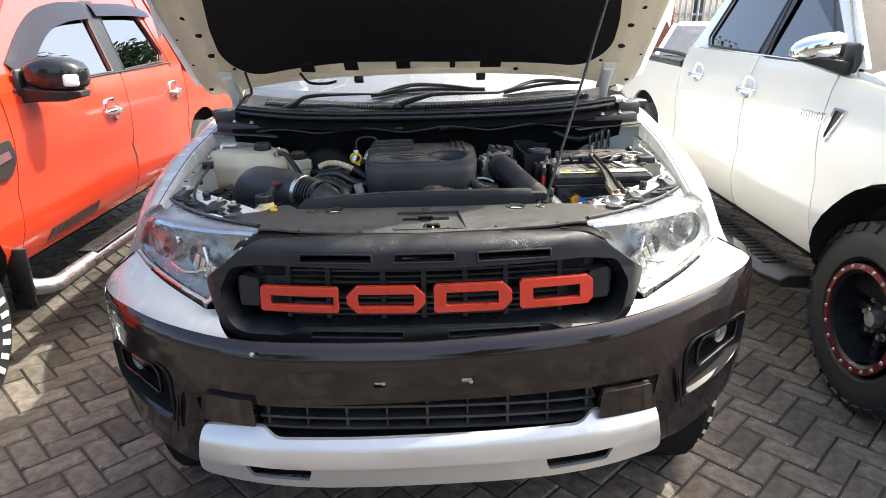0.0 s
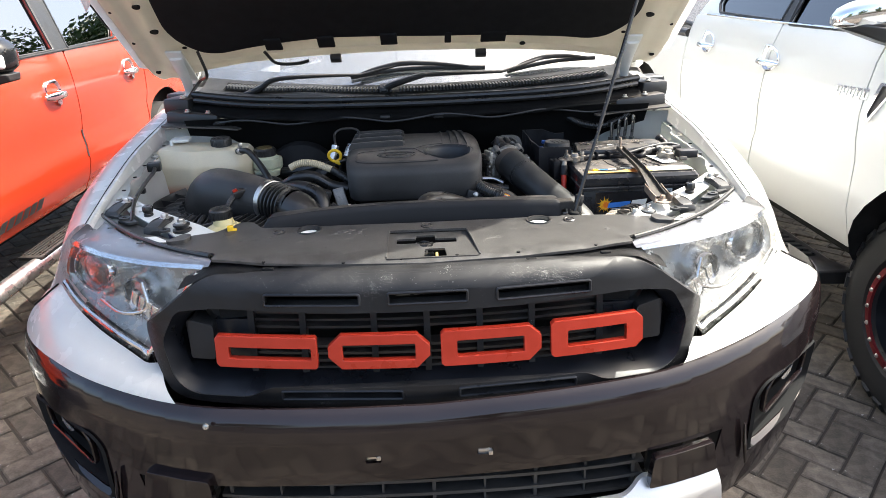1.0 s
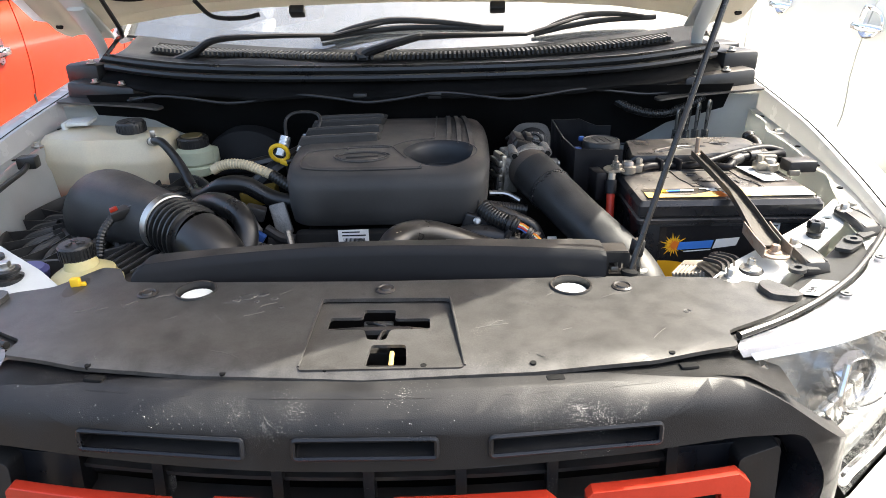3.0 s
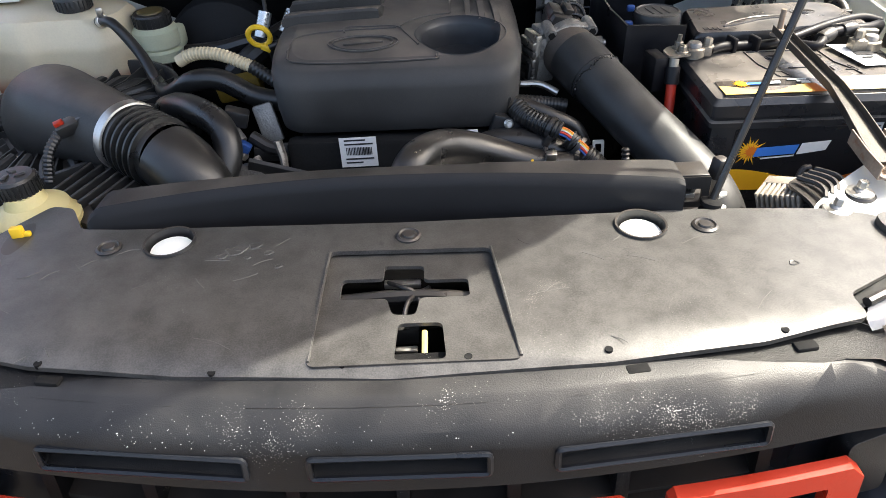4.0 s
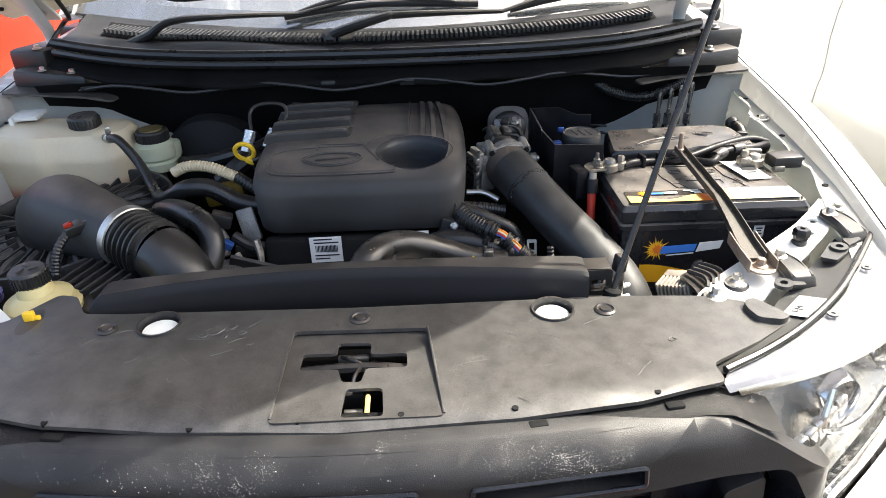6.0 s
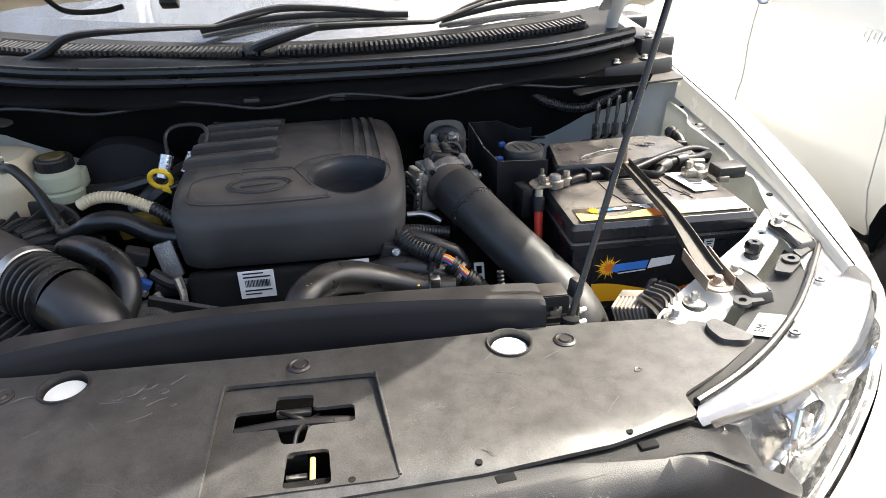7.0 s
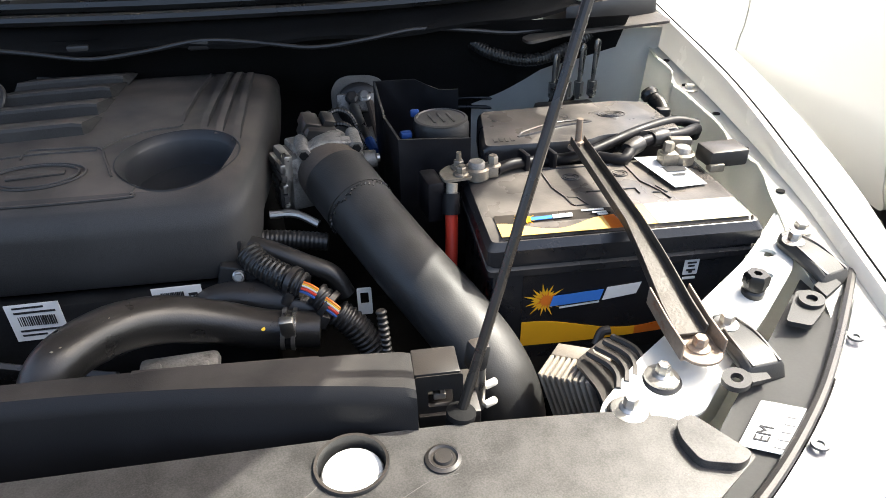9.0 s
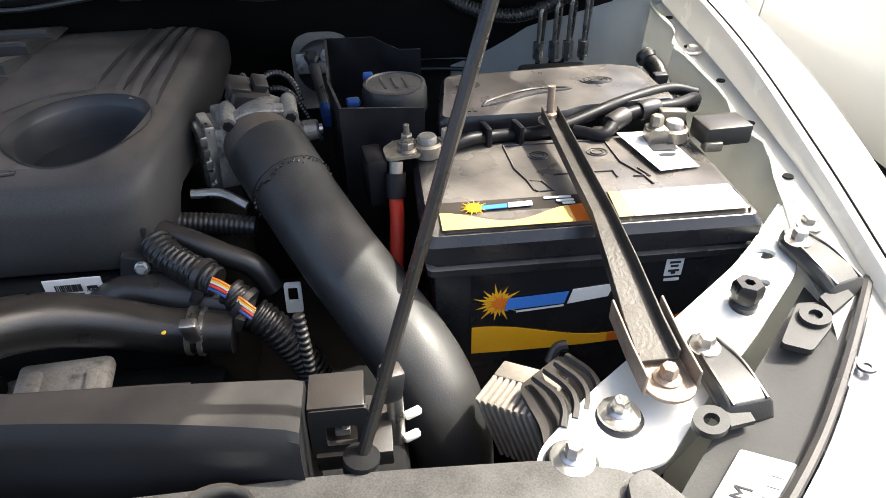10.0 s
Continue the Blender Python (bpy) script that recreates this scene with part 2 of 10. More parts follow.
        pr.inputs["From Min"].default_value, pr.inputs["From Max"].default_value = 0.46, 0.72
        pr.inputs["To Min"].default_value, pr.inputs["To Max"].default_value = -0.20, 0.06 * specks
        L.new(pn.outputs["Fac"], pr.inputs["Value"])
        ad = N.new("ShaderNodeMath")
        ad.operation = 'ADD'
        L.new(sn.outputs["Fac"], ad.inputs[0])
        L.new(pr.outputs[0], ad.inputs[1])
        th = N.new("ShaderNodeMapRange")
        th.inputs["From Min"].default_value, th.inputs["From Max"].default_value = 0.63, 0.68
        L.new(ad.outputs[0], th.inputs["Value"])
        mx = N.new("ShaderNodeMix")
        mx.data_type = 'RGBA'
        L.new(th.outputs[0], mx.inputs[0])
        L.new(out, mx.inputs[6])
        mx.inputs[7].default_value = (*speck, 1)
        out = mx.outputs[2]
    L.new(out, p.inputs["Base Color"])
    rr = N.new("ShaderNodeMapRange")
    rr.inputs["From Min"].default_value, rr.inputs["From Max"].default_value = 0.3, 0.7
    rr.inputs["To Min"].default_value, rr.inputs["To Max"].default_value = max(rough - rough_var, 0.02), min(rough + rough_var, 1)
    L.new(big.outputs["Fac"], rr.inputs["Value"])
    L.new(rr.outputs[0], p.inputs["Roughness"])
    p.inputs["Metallic"].default_value = metal
    p.inputs["Specular IOR Level"].default_value = spec
    p.inputs["Coat Weight"].default_value = coat
    p.inputs["Coat Roughness"].default_value = 0.04
    if sss:
        p.inputs["Subsurface Weight"].default_value = sss
        p.inputs["Subsurface Radius"].default_value = (0.02, 0.015, 0.01)
    if bump:
        b = N.new("ShaderNodeBump")
        b.inputs["Strength"].default_value, b.inputs["Distance"].default_value = bump, 0.002
        L.new(fine.outputs["Fac"], b.inputs["Height"])
        L.new(b.outputs[0], p.inputs["Normal"])
    return m


def glass(name, tint=(1, 1, 1), rough=0.0, alpha=0.12, haze=0.0, ior=1.5, gloss=1.0):
    """Thin pane: mostly clear, with the gloss of glass."""
    m = bpy.data.materials.new(name)
    m.use_nodes = True
    t = m.node_tree
    N, L = t.nodes, t.links
    out = N["Material Output"]
    tr = N.new("ShaderNodeBsdfTransparent")
    tr.inputs[0].default_value = (*tint, 1)
    gl = N.new("ShaderNodeBsdfGlossy")
    gl.inputs["Roughness"].default_value = rough
    fr = N.new("ShaderNodeFresnel")
    fr.inputs[0].default_value = ior
    ad = N.new("ShaderNodeMath")
    ad.operation = 'MULTIPLY_ADD'
    L.new(fr.outputs[0], ad.inputs[0])
    ad.inputs[1].default_value = gloss
    ad.inputs[2].default_value = alpha
    mx = N.new("ShaderNodeMixShader")
    L.new(ad.outputs[0], mx.inputs[0])
    L.new(tr.outputs[0], mx.inputs[1])
    L.new(gl.outputs[0], mx.inputs[2])
    if haze:
        df = N.new("ShaderNodeBsdfDiffuse")
        df.inputs[0].default_value = (0.85, 0.85, 0.83, 1)
        hz = N.new("ShaderNodeMixShader")
        hz.inputs[0].default_value = haze
        L.new(mx.outputs[0], hz.inputs[1])
        L.new(df.outputs[0], hz.inputs[2])
        L.new(hz.outputs[0], out.inputs[0])
    else:
        L.new(mx.outputs[0], out.inputs[0])
    return m


DUST = (0.20, 0.155, 0.12)
white_paint = surf("white_paint", (0.82, 0.81, 0.78), 0.26, rough_var=0.03, var=0.03, bump=0.0, coat=0.7)
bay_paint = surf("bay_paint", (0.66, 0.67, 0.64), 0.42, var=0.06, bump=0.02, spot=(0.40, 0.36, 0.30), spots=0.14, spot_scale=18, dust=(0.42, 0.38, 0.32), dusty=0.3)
under_paint = surf("under_paint", (0.62, 0.59, 0.52), 0.45, var=0.06, bump=0.03, spot=(0.36, 0.31, 0.25), spots=0.16, spot_scale=11)
pearl_paint = surf("pearl_paint", (0.70, 0.695, 0.65), 0.25, rough_var=0.02, scale=3, var=0.015, bump=0.0, coat=0.8)
orange_paint = surf("orange_paint", (0.43, 0.034, 0.011), 0.22, rough_var=0.02, scale=3, var=0.03, bump=0.0, coat=0.9)
grey_black = surf("bumper_paint", (0.011, 0.0075, 0.008), 0.09, rough_var=0.015, var=0.2, scale=7, bump=0.0, coat=0.0, spec=0.5, spot=(0.06, 0.05, 0.048), spots=0.04, spot_scale=30)
silver_paint = surf("silver_paint", (0.57, 0.56, 0.55), 0.34, metal=0.55, var=0.08, scale=5, rough_var=0.06, bump=0.02, spot=(0.46, 0.40, 0.34), spots=0.08, spot_scale=9)
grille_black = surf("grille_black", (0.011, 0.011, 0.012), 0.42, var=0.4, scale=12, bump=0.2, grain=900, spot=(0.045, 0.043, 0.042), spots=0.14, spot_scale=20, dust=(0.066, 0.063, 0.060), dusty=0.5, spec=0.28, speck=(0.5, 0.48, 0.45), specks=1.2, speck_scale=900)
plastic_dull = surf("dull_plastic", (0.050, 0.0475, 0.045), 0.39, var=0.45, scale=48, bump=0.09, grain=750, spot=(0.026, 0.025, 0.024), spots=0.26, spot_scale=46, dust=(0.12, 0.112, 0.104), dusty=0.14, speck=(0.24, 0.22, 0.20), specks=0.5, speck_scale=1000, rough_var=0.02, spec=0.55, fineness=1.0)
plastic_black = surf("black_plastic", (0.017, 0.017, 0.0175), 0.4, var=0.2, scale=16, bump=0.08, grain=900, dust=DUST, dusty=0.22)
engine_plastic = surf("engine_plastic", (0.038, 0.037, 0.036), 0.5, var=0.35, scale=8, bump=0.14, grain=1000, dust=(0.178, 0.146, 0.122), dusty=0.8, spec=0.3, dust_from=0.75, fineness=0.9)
# darker copy of the cover plastic, with the recess's shade in its colour
well_shade_plastic = surf("well_shade_plastic", (0.026, 0.027, 0.030), 0.42, var=0.2, scale=14, bump=0.10, grain=1000, spec=0.4)
cable_black = surf("cable_black", (0.008, 0.0075, 0.009), 0.42, var=0.3, scale=40, bump=0.06, grain=700, spec=0.22)
cowl_plastic = surf("cowl_plastic", (0.030, 0.031, 0.034), 0.42, var=0.2, scale=9, bump=0.12, grain=1000, dust=(0.12, 0.115, 0.11), dusty=0.25, spec=0.5)
rubber = surf("rubber", (0.012, 0.012, 0.012), 0.34, var=0.3, scale=20, bump=0.10, grain=600, dust=(0.12, 0.10, 0.085), dusty=0.3)
# dust tint here greys upward faces in place of the pipe's sunlit sheen
pipe_rubber = surf("pipe_rubber", (0.022, 0.022, 0.022), 0.46, var=0.25, scale=30, bump=0.10, grain=700, dust=(0.13, 0.125, 0.12), dusty=0.40, spec=0.4, dust_from=0.3)
tyre_rubber = surf("tyre_rubber", (0.015, 0.015, 0.015), 0.6, var=0.3, scale=16, bump=0.2, grain=500, dust=(0.11, 0.09, 0.075), dusty=0.25, rough_var=0.06)
# near-black: dark parts, and painted shade inside holes, gaps and hollows
dark_void = surf("dark_part_and_shade", (0.012, 0.012, 0.012), 0.85, var=0.4, scale=20, bump=0.1, rough_var=0.05, spec=0.12)
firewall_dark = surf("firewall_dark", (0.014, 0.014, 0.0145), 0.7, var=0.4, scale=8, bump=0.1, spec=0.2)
chrome = surf("chrome", (0.82, 0.82, 0.83), 0.09, metal=1.0, var=0.04, bump=0.0, rough_var=0.05)
clamp_brass = surf("clamp_brass", (0.235, 0.212, 0.178), 0.45, metal=0.7, var=0.35, scale=45, bump=0.2, spot=(0.18, 0.14, 0.10), spots=0.3, spot_scale=40)
clamp_steel = surf("worn_clamp", (0.060, 0.053, 0.046), 0.55, metal=0.25, var=0.4, scale=40, bump=0.25, spot=(0.14, 0.11, 0.085), spots=0.3, spot_scale=30)
steel = surf("steel", (0.55, 0.53, 0.5), 0.36, metal=0.95, var=0.2, scale=40, bump=0.1, spot=(0.25, 0.16, 0.09), spots=0.2, spot_scale=35)
rusty = surf("rusty_steel", (0.30, 0.24, 0.19), 0.6, metal=0.5, var=0.3, scale=35, bump=0.2, spot=(0.25, 0.10, 0.04), spots=0.45, spot_scale=30)
alloy = surf("cast_alloy", (0.27, 0.255, 0.235), 0.48, metal=0.5, var=0.4, scale=30, bump=0.4, spot=(0.03, 0.026, 0.023), spots=0.5, spot_scale=32)
red_letter = surf("red_letter", (0.36, 0.028, 0.013), 0.36, var=0.1, scale=30, bump=0.05, spec=0.35, spot=(0.26, 0.035, 0.02), spots=0.10, spot_scale=40)
brass = surf("brass", (0.62, 0.45, 0.2), 0.35, metal=1.0, var=0.2)
tank_plastic = surf("tank_plastic", (0.66, 0.57, 0.41), 0.4, var=0.12, scale=7, bump=0.05, sss=0.2, spot=(0.52, 0.40, 0.26), spots=0.18, spot_scale=8)
yellow_tank = surf("yellowed_plastic", (0.58, 0.50, 0.25), 0.4, var=0.1, scale=14, bump=0.05, sss=0.25, dust=(0.35, 0.3, 0.2), dusty=0.35)
yellow_plastic = surf("yellow_plastic", (0.80, 0.50, 0.03), 0.4, var=0.06, bump=0.03)
cream_hose = surf("cream_conduit", (0.52, 0.43, 0.28), 0.5, var=0.12, scale=30, bump=0.05)
red_hose = surf("red_sleeve", (0.55, 0.04, 0.02), 0.45, var=0.08, bump=0.03)
blue_plastic = surf("blue_plastic", (0.02, 0.07, 0.26), 0.45, var=0.1, bump=0.03)
white_plastic = surf("white_plastic", (0.68, 0.66, 0.6), 0.45, var=0.06, bump=0.03)
label_white = surf("label_paper", (0.74, 0.74, 0.72), 0.5, var=0.05, scale=60, bump=0.02)
ink = surf("ink", (0.02, 0.02, 0.022), 0.5, var=0.1, bump=0.0)
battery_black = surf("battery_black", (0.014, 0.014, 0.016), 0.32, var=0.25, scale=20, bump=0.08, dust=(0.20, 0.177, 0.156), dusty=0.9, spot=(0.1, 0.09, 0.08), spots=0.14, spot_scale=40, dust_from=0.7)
label_gold = surf("gold_label", (0.82, 0.42, 0.02), 0.35, var=0.05, bump=0.0)
label_orange = surf("orange_label", (0.70, 0.17, 0.02), 0.35, var=0.05, bump=0.0)
lid_gold = surf("dusty_gold_label", (0.74, 0.45, 0.12), 0.45, var=0.1, bump=0.0, dust=(0.4, 0.32, 0.22), dusty=0.3)
label_blue = surf("blue_label", (0.05, 0.2, 0.62), 0.35, var=0.05, bump=0.0)
label_black = surf("black_label", (0.012, 0.012, 0.014), 0.22, var=0.1, bump=0.0, dust=(0.16, 0.13, 0.1), dusty=0.3)
silver_foil = surf("foil_wrap", (0.6, 0.6, 0.58), 0.3, metal=0.9, var=0.2, scale=60, bump=0.5, grain=200)
tinted = glass("tinted_glass", (0.10, 0.11, 0.11), 0.0, 0.06)
clear_glass = glass("clear_glass", (0.88, 0.90, 0.90), 0.01, 0.04)
lens_glass = glass("lens_plastic", (0.95, 0.95, 0.94), 0.03, 0.0, 0.03, 1.5, 0.30)
lamp_silver = surf("lamp_silver", (0.34, 0.34, 0.33), 0.24, metal=0.6, var=0.2, scale=30, bump=0.0, spec=0.3)
amber = surf("amber_plastic", (0.6, 0.12, 0.03), 0.25, var=0.1, bump=0.0)
reflector = surf("lamp_reflector", (0.70, 0.70, 0.69), 0.22, metal=0.9, var=0.1, bump=0.02)
liner_felt = surf("liner_felt", (0.010, 0.010, 0.011), 0.95, var=0.3, scale=30, bump=0.3, grain=600, rough_var=0.03, spec=0.2)
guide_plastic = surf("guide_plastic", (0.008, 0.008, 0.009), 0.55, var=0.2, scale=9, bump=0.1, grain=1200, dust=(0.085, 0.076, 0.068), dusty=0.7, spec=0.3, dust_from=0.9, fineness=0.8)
window_glass = glass("side_glass", (0.16, 0.17, 0.17), 0.0, 0.30)
dark_glass = glass("dark_side_glass", (0.06, 0.06, 0.065), 0.0, 0.13)
cuff_brown = surf("cuff_brown", (0.050, 0.040, 0.033), 0.6, var=0.3, scale=25, bump=0.2, dust=(0.22, 0.17, 0.13), dusty=0.6)
visor_smoke = surf("visor_smoke", (0.012, 0.011, 0.015), 0.16, var=0.1, bump=0.0, spec=0.25)
painted_mount = surf("mount_white", (0.80, 0.80, 0.77), 0.4, var=0.05, bump=0.02)
gloss_trim = surf("gloss_trim", (0.009, 0.010, 0.013), 0.34, var=0.3, scale=14, bump=0.08, grain=800, spec=0.32)
tab_grey = surf("tab_grey", (0.024, 0.024, 0.024), 0.5, var=0.3, scale=20, bump=0.12, grain=900)
lid_plastic = surf("lid_plastic", (0.028, 0.028, 0.028), 0.45, var=0.3, scale=14, bump=0.1, dust=(0.11, 0.092, 0.078), dusty=0.5)
shield_grey = surf("shield_grey", (0.26, 0.24, 0.22), 0.6, metal=0.3, var=0.3, scale=25, bump=0.2)


# ---- the white truck: body ----
truck = thing("pickup_truck", (CX, 2.4, 0.0), "white pickup truck with its bonnet propped open, black grille and bumper", "truck")


def along(table, x):
    return float(np.interp(x, [a for a, _ in table], [b for _, b in table]))


def curve_at(pts, s):
    """The point at share s of a smooth curve through pts."""
    line = spline(pts, 8)
    k = min(max(s, 0), 1) * (len(line) - 1)
    i = min(int(k), len(line) - 2)
    return line[i].lerp(line[i + 1], k - i)


PLAN = spline([(0, 0, 0), (0.2, 0.004, 0), (0.4, 0.024, 0), (0.55, 0.066, 0), (0.685, 0.132, 0), (0.815, 0.230, 0), (0.910, 0.340, 0), (0.966, 0.465, 0), (0.976, 0.62, 0)], 8)
PLAN_S = [0.0]
for a, b in zip(PLAN, PLAN[1:]):
    PLAN_S.append(PLAN_S[-1] + (b - a).length)


def plan(s):
    """The bumper's line seen from above, s metres along it from the middle."""
    q = abs(s)
    x = float(np.interp(q, PLAN_S, [p.x for p in PLAN]))
    y = float(np.interp(q, PLAN_S, [p.y for p in PLAN]))
    return math.copysign(x, s), y


def s_of(x):
    return math.copysign(float(np.interp(abs(x), [p.x for p in PLAN], PLAN_S)), x)


BTOP = [(0, 0.850), (0.46, 0.864), (0.66, 0.883), (0.85, 0.895), (1.1, 0.888), (1.3, 0.885)]
SKEW = 0.030  # the bumper sits slightly askew
BPROF = [(0.40, 0.10), (0.46, 0.06), (0.56, 0.022), (0.66, 0.012), (0.72, 0.004), (0.795, 0.0), (0.815, 0.0025), (0.832, 0.008), (0.845, 0.017), (0.853, 0.027), (0.95, 0.06)]


def bumper_at(s, z):
    x, y = plan(s)
    zz = z - (along(BTOP, abs(s)) - 0.852) * max(0.0, min(1.0, (z - 0.62) / 0.23))
    return x, y + along(BPROF, zz), z + SKEW * max(-0.7, min(0.7, x))


def bumper_off(d):
    def f(s, z):
        x, y, z2 = bumper_at(s, z)
        return x * (1 + d * 0.5 * abs(x)), y + d, z2
    return f


SC = steps(-1.25, 1.25, 50)
top_edge = [(s, along(BTOP, abs(s))) for s in steps(1.28, -1.28, 40)]
bumper_line = [(-1.28, 0.62), (-0.92, 0.50), (-0.72, 0.44), (-0.64, 0.44), (-0.60, 0.50), (-0.585, 0.615),
               (-0.595, 0.70), (-0.42, 0.70), (0.42, 0.705), (0.595, 0.70), (0.585, 0.615), (0.60, 0.50), (0.64, 0.44), (0.72, 0.44), (0.92, 0.50), (1.28, 0.62)]
fog_hole = [(0.695, 0.602), (0.680, 0.745), (0.708, 0.772), (0.95, 0.772), (0.985, 0.752), (0.98, 0.660), (0.84, 0.620)]
fog_r, fog_l = rounded(fog_hole, 0.02), rounded([(-s, z) for s, z in reversed(fog_hole)], 0.02)
b = bm_new()
plate(b, bumper_line + top_edge, bumper_at, 0.006, (fog_r, fog_l, rect(-0.125, 0.748, -0.095, 0.762), rect(0.083, 0.750, 0.113, 0.764)), SC, steps(0.62, 0.78, 5) + steps(0.79, 0.925, 27), (0, 1, 0))
bumper = part("bumper", b, grey_black, truck, "dark glossy front bumper, scratched", CX)
b = bm_new()
for x in (-0.11, 0.098):
    box(b, (x, 0.010, 0.756), (0.026, 0.006, 0.012), bev=0.002)
    box(b, (x + 0.010, 0.004, 0.756), (0.008, 0.008, 0.008), bev=0.001)
parts("plate_clip", b, steel, bumper, "bare metal number plate clips", CX)
b = bm_new()
lathe(b, [(0.006, 0), (0.005, 0.003), (0, 0.004)], (-0.41, 0.02, 0.832), (0, -1, 0.3), 12)
part("rivet", b, steel, bumper, "", CX)

# fog lamp wells, with their outer trim
for side in (1, -1):
    inw = Vector((-side * 0.62, 0.78, 0.0))
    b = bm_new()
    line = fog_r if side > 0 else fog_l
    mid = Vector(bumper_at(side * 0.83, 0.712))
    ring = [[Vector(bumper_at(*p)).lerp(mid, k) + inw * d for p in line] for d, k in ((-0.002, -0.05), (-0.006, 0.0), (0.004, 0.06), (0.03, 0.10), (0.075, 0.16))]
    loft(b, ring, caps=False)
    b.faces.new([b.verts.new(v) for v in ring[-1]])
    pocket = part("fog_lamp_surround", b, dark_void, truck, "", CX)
    b = bm_new()
    c = Vector(bumper_at(side * 0.885, 0.722)) + inw * 0.055
    lathe(b, [(0.030, 0.03), (0.034, 0.0), (0.029, 0.004), (0.026, 0.010), (0.0, 0.004)], c, -inw, 24)
    part("fog_lamp", b, lamp_silver, pocket, "round fog lamp", CX)
    b = bm_new()
    pts = [Vector(bumper_at(side * q, z)) for q, z in ((0.694, 0.606), (0.74, 0.610), (0.84, 0.622), (0.92, 0.640), (0.985, 0.662))]
    w = [0.008, 0.007, 0.006, 0.005, 0.003]
    up = Vector((0, 0, 1))
    loft(b, [[p + inw * 0.006 + up * k, p - inw * 0.006 - up * k * 0.4, p - inw * 0.004 - up * k, p + inw * 0.006 - up * k, p + inw * 0.010 + up * k * 0.4] for p, k in zip(pts, w)])
    part("fog_lamp_trim", b, grey_black, pocket, "", CX, bevel=0.002)
    b = bm_new()
    tube(b, [Vector(bumper_at(side * q, z)) - inw * 0.009 for q, z in ((0.650, 0.695), (0.664, 0.640), (0.682, 0.575))], [0.004, 0.008, 0.004], 8, 6, flat=0.5)
    part("trim_strip", b, grey_black, pocket, "", CX)
    b = bm_new()
    skin(b, lambda u, t: Vector(bumper_at(side * (0.715 + 0.24 * u), 0.660 + 0.03 * u + 0.04 * t)) + inw * (0.05 - 0.03 * t), 6, 3, 0.004)
    part("fog_lamp_bezel", b, dark_void, pocket, "", CX)
    b = bm_new()
    line = rounded([(0.745, 0.668), (0.738, 0.735), (0.758, 0.757), (0.93, 0.757), (0.955, 0.742), (0.95, 0.690)], 0.02)
    tube(b, [Vector(bumper_at(side * q, z)) + inw * 0.010 for q, z in line + line[:1]], 0.006, 8, 2, flat=0.7)
    part("fog_lamp_ring", b, grey_black, pocket, "", CX)

# silver skid plate
def skid_at(s, z):
    x, y = plan(s)
    q = (z - 0.47) / 0.15
    lean = along([(-0.2, 0.040), (0.0, 0.028), (0.32, 0.009), (0.40, 0.003), (0.72, 0.0), (0.80, 0.004), (1.1, 0.040)], q)
    return x, y - 0.014 + lean, z + SKEW * x


skid_line = rounded([(-0.622, 0.47), (-0.30, 0.452), (0.30, 0.452), (0.622, 0.47), (0.59, 0.62), (0.415, 0.630), (0.380, 0.606), (-0.380, 0.606), (-0.415, 0.630), (-0.59, 0.62)],
                    [0.03, 0.05, 0.05, 0.03, 0.02, 0.012, 0.03, 0.03, 0.012, 0.02], 5)
b = bm_new()
slot = lambda sg: rounded([(sg * 0.305, 0.480), (sg * 0.455, 0.490), (sg * 0.468, 0.533), (sg * 0.292, 0.525)], 0.006)
plate(b, skid_line, skid_at, 0.012, (slot(1), list(reversed(slot(-1)))), steps(-0.6, 0.6, 24), [0.47, 0.494, 0.518, 0.530, 0.554, 0.578, 0.590, 0.605], (0, 1, 0))
skid = part("skid_plate", b, silver_paint, truck, "silver painted skid plate under the bumper", CX, bevel=0.004)
for sg in (1, -1):
    # near-black sheet behind the slot, painted as its inner shade
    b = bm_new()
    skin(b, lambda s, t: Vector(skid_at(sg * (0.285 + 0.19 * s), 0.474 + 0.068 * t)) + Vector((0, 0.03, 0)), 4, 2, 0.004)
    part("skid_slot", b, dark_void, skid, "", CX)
    b = bm_new()
    plate(b, rounded([(sg * 0.425, 0.628), (sg * 0.592, 0.626), (sg * 0.566, 0.708), (sg * 0.428, 0.706)], 0.008),
          lambda s, z: (plan(s)[0], plan(s)[1] + 0.001 - 0.010 * (z - 0.62) / 0.09, z), 0.02, (), steps(-0.6, 0.6, 20), (), (0, 1, 0))
    part("bumper_pad", b, grey_black, bumper, "", CX, bevel=0.003)

# lower intake with its bars
b = bm_new()
for z, th in ((0.705, 0.010), (0.672, 0.007), (0.640, 0.007), (0.612, 0.007)):
    loft(b, [[(x, plan(x)[1] + dy, z + dz) for dy, dz in ((0.035, -th / 2), (0.095, -th / 2), (0.095, th / 2), (0.035, th / 2))] for x in steps(-0.42, 0.42, 12)])
for x in steps(-0.40, 0.40, 8):
    w = 0.007 if round(abs(x) * 10) % 2 == 0 else 0.004
    box(b, (x, plan(x)[1] + 0.065, 0.658), (w, 0.05, 0.095))
part("intake_mesh", b, tab_grey, bumper, "", CX)
# near-black boxes added behind the bars in place of the intake's shade
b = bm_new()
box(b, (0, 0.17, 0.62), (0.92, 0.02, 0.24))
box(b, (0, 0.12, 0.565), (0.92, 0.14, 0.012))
part("intake_shade_back", b, dark_void, bumper, "", CX)


# ---- grille ----
def grille_at(x, z, d=0.0):
    z = 1.094 - (1.094 - z) * 0.945
    return x, 0.060 + (z - 0.846) * 0.16 + 0.25 * x * x + d, z


def grille_off(d):
    return lambda x, z: grille_at(x, z, d)


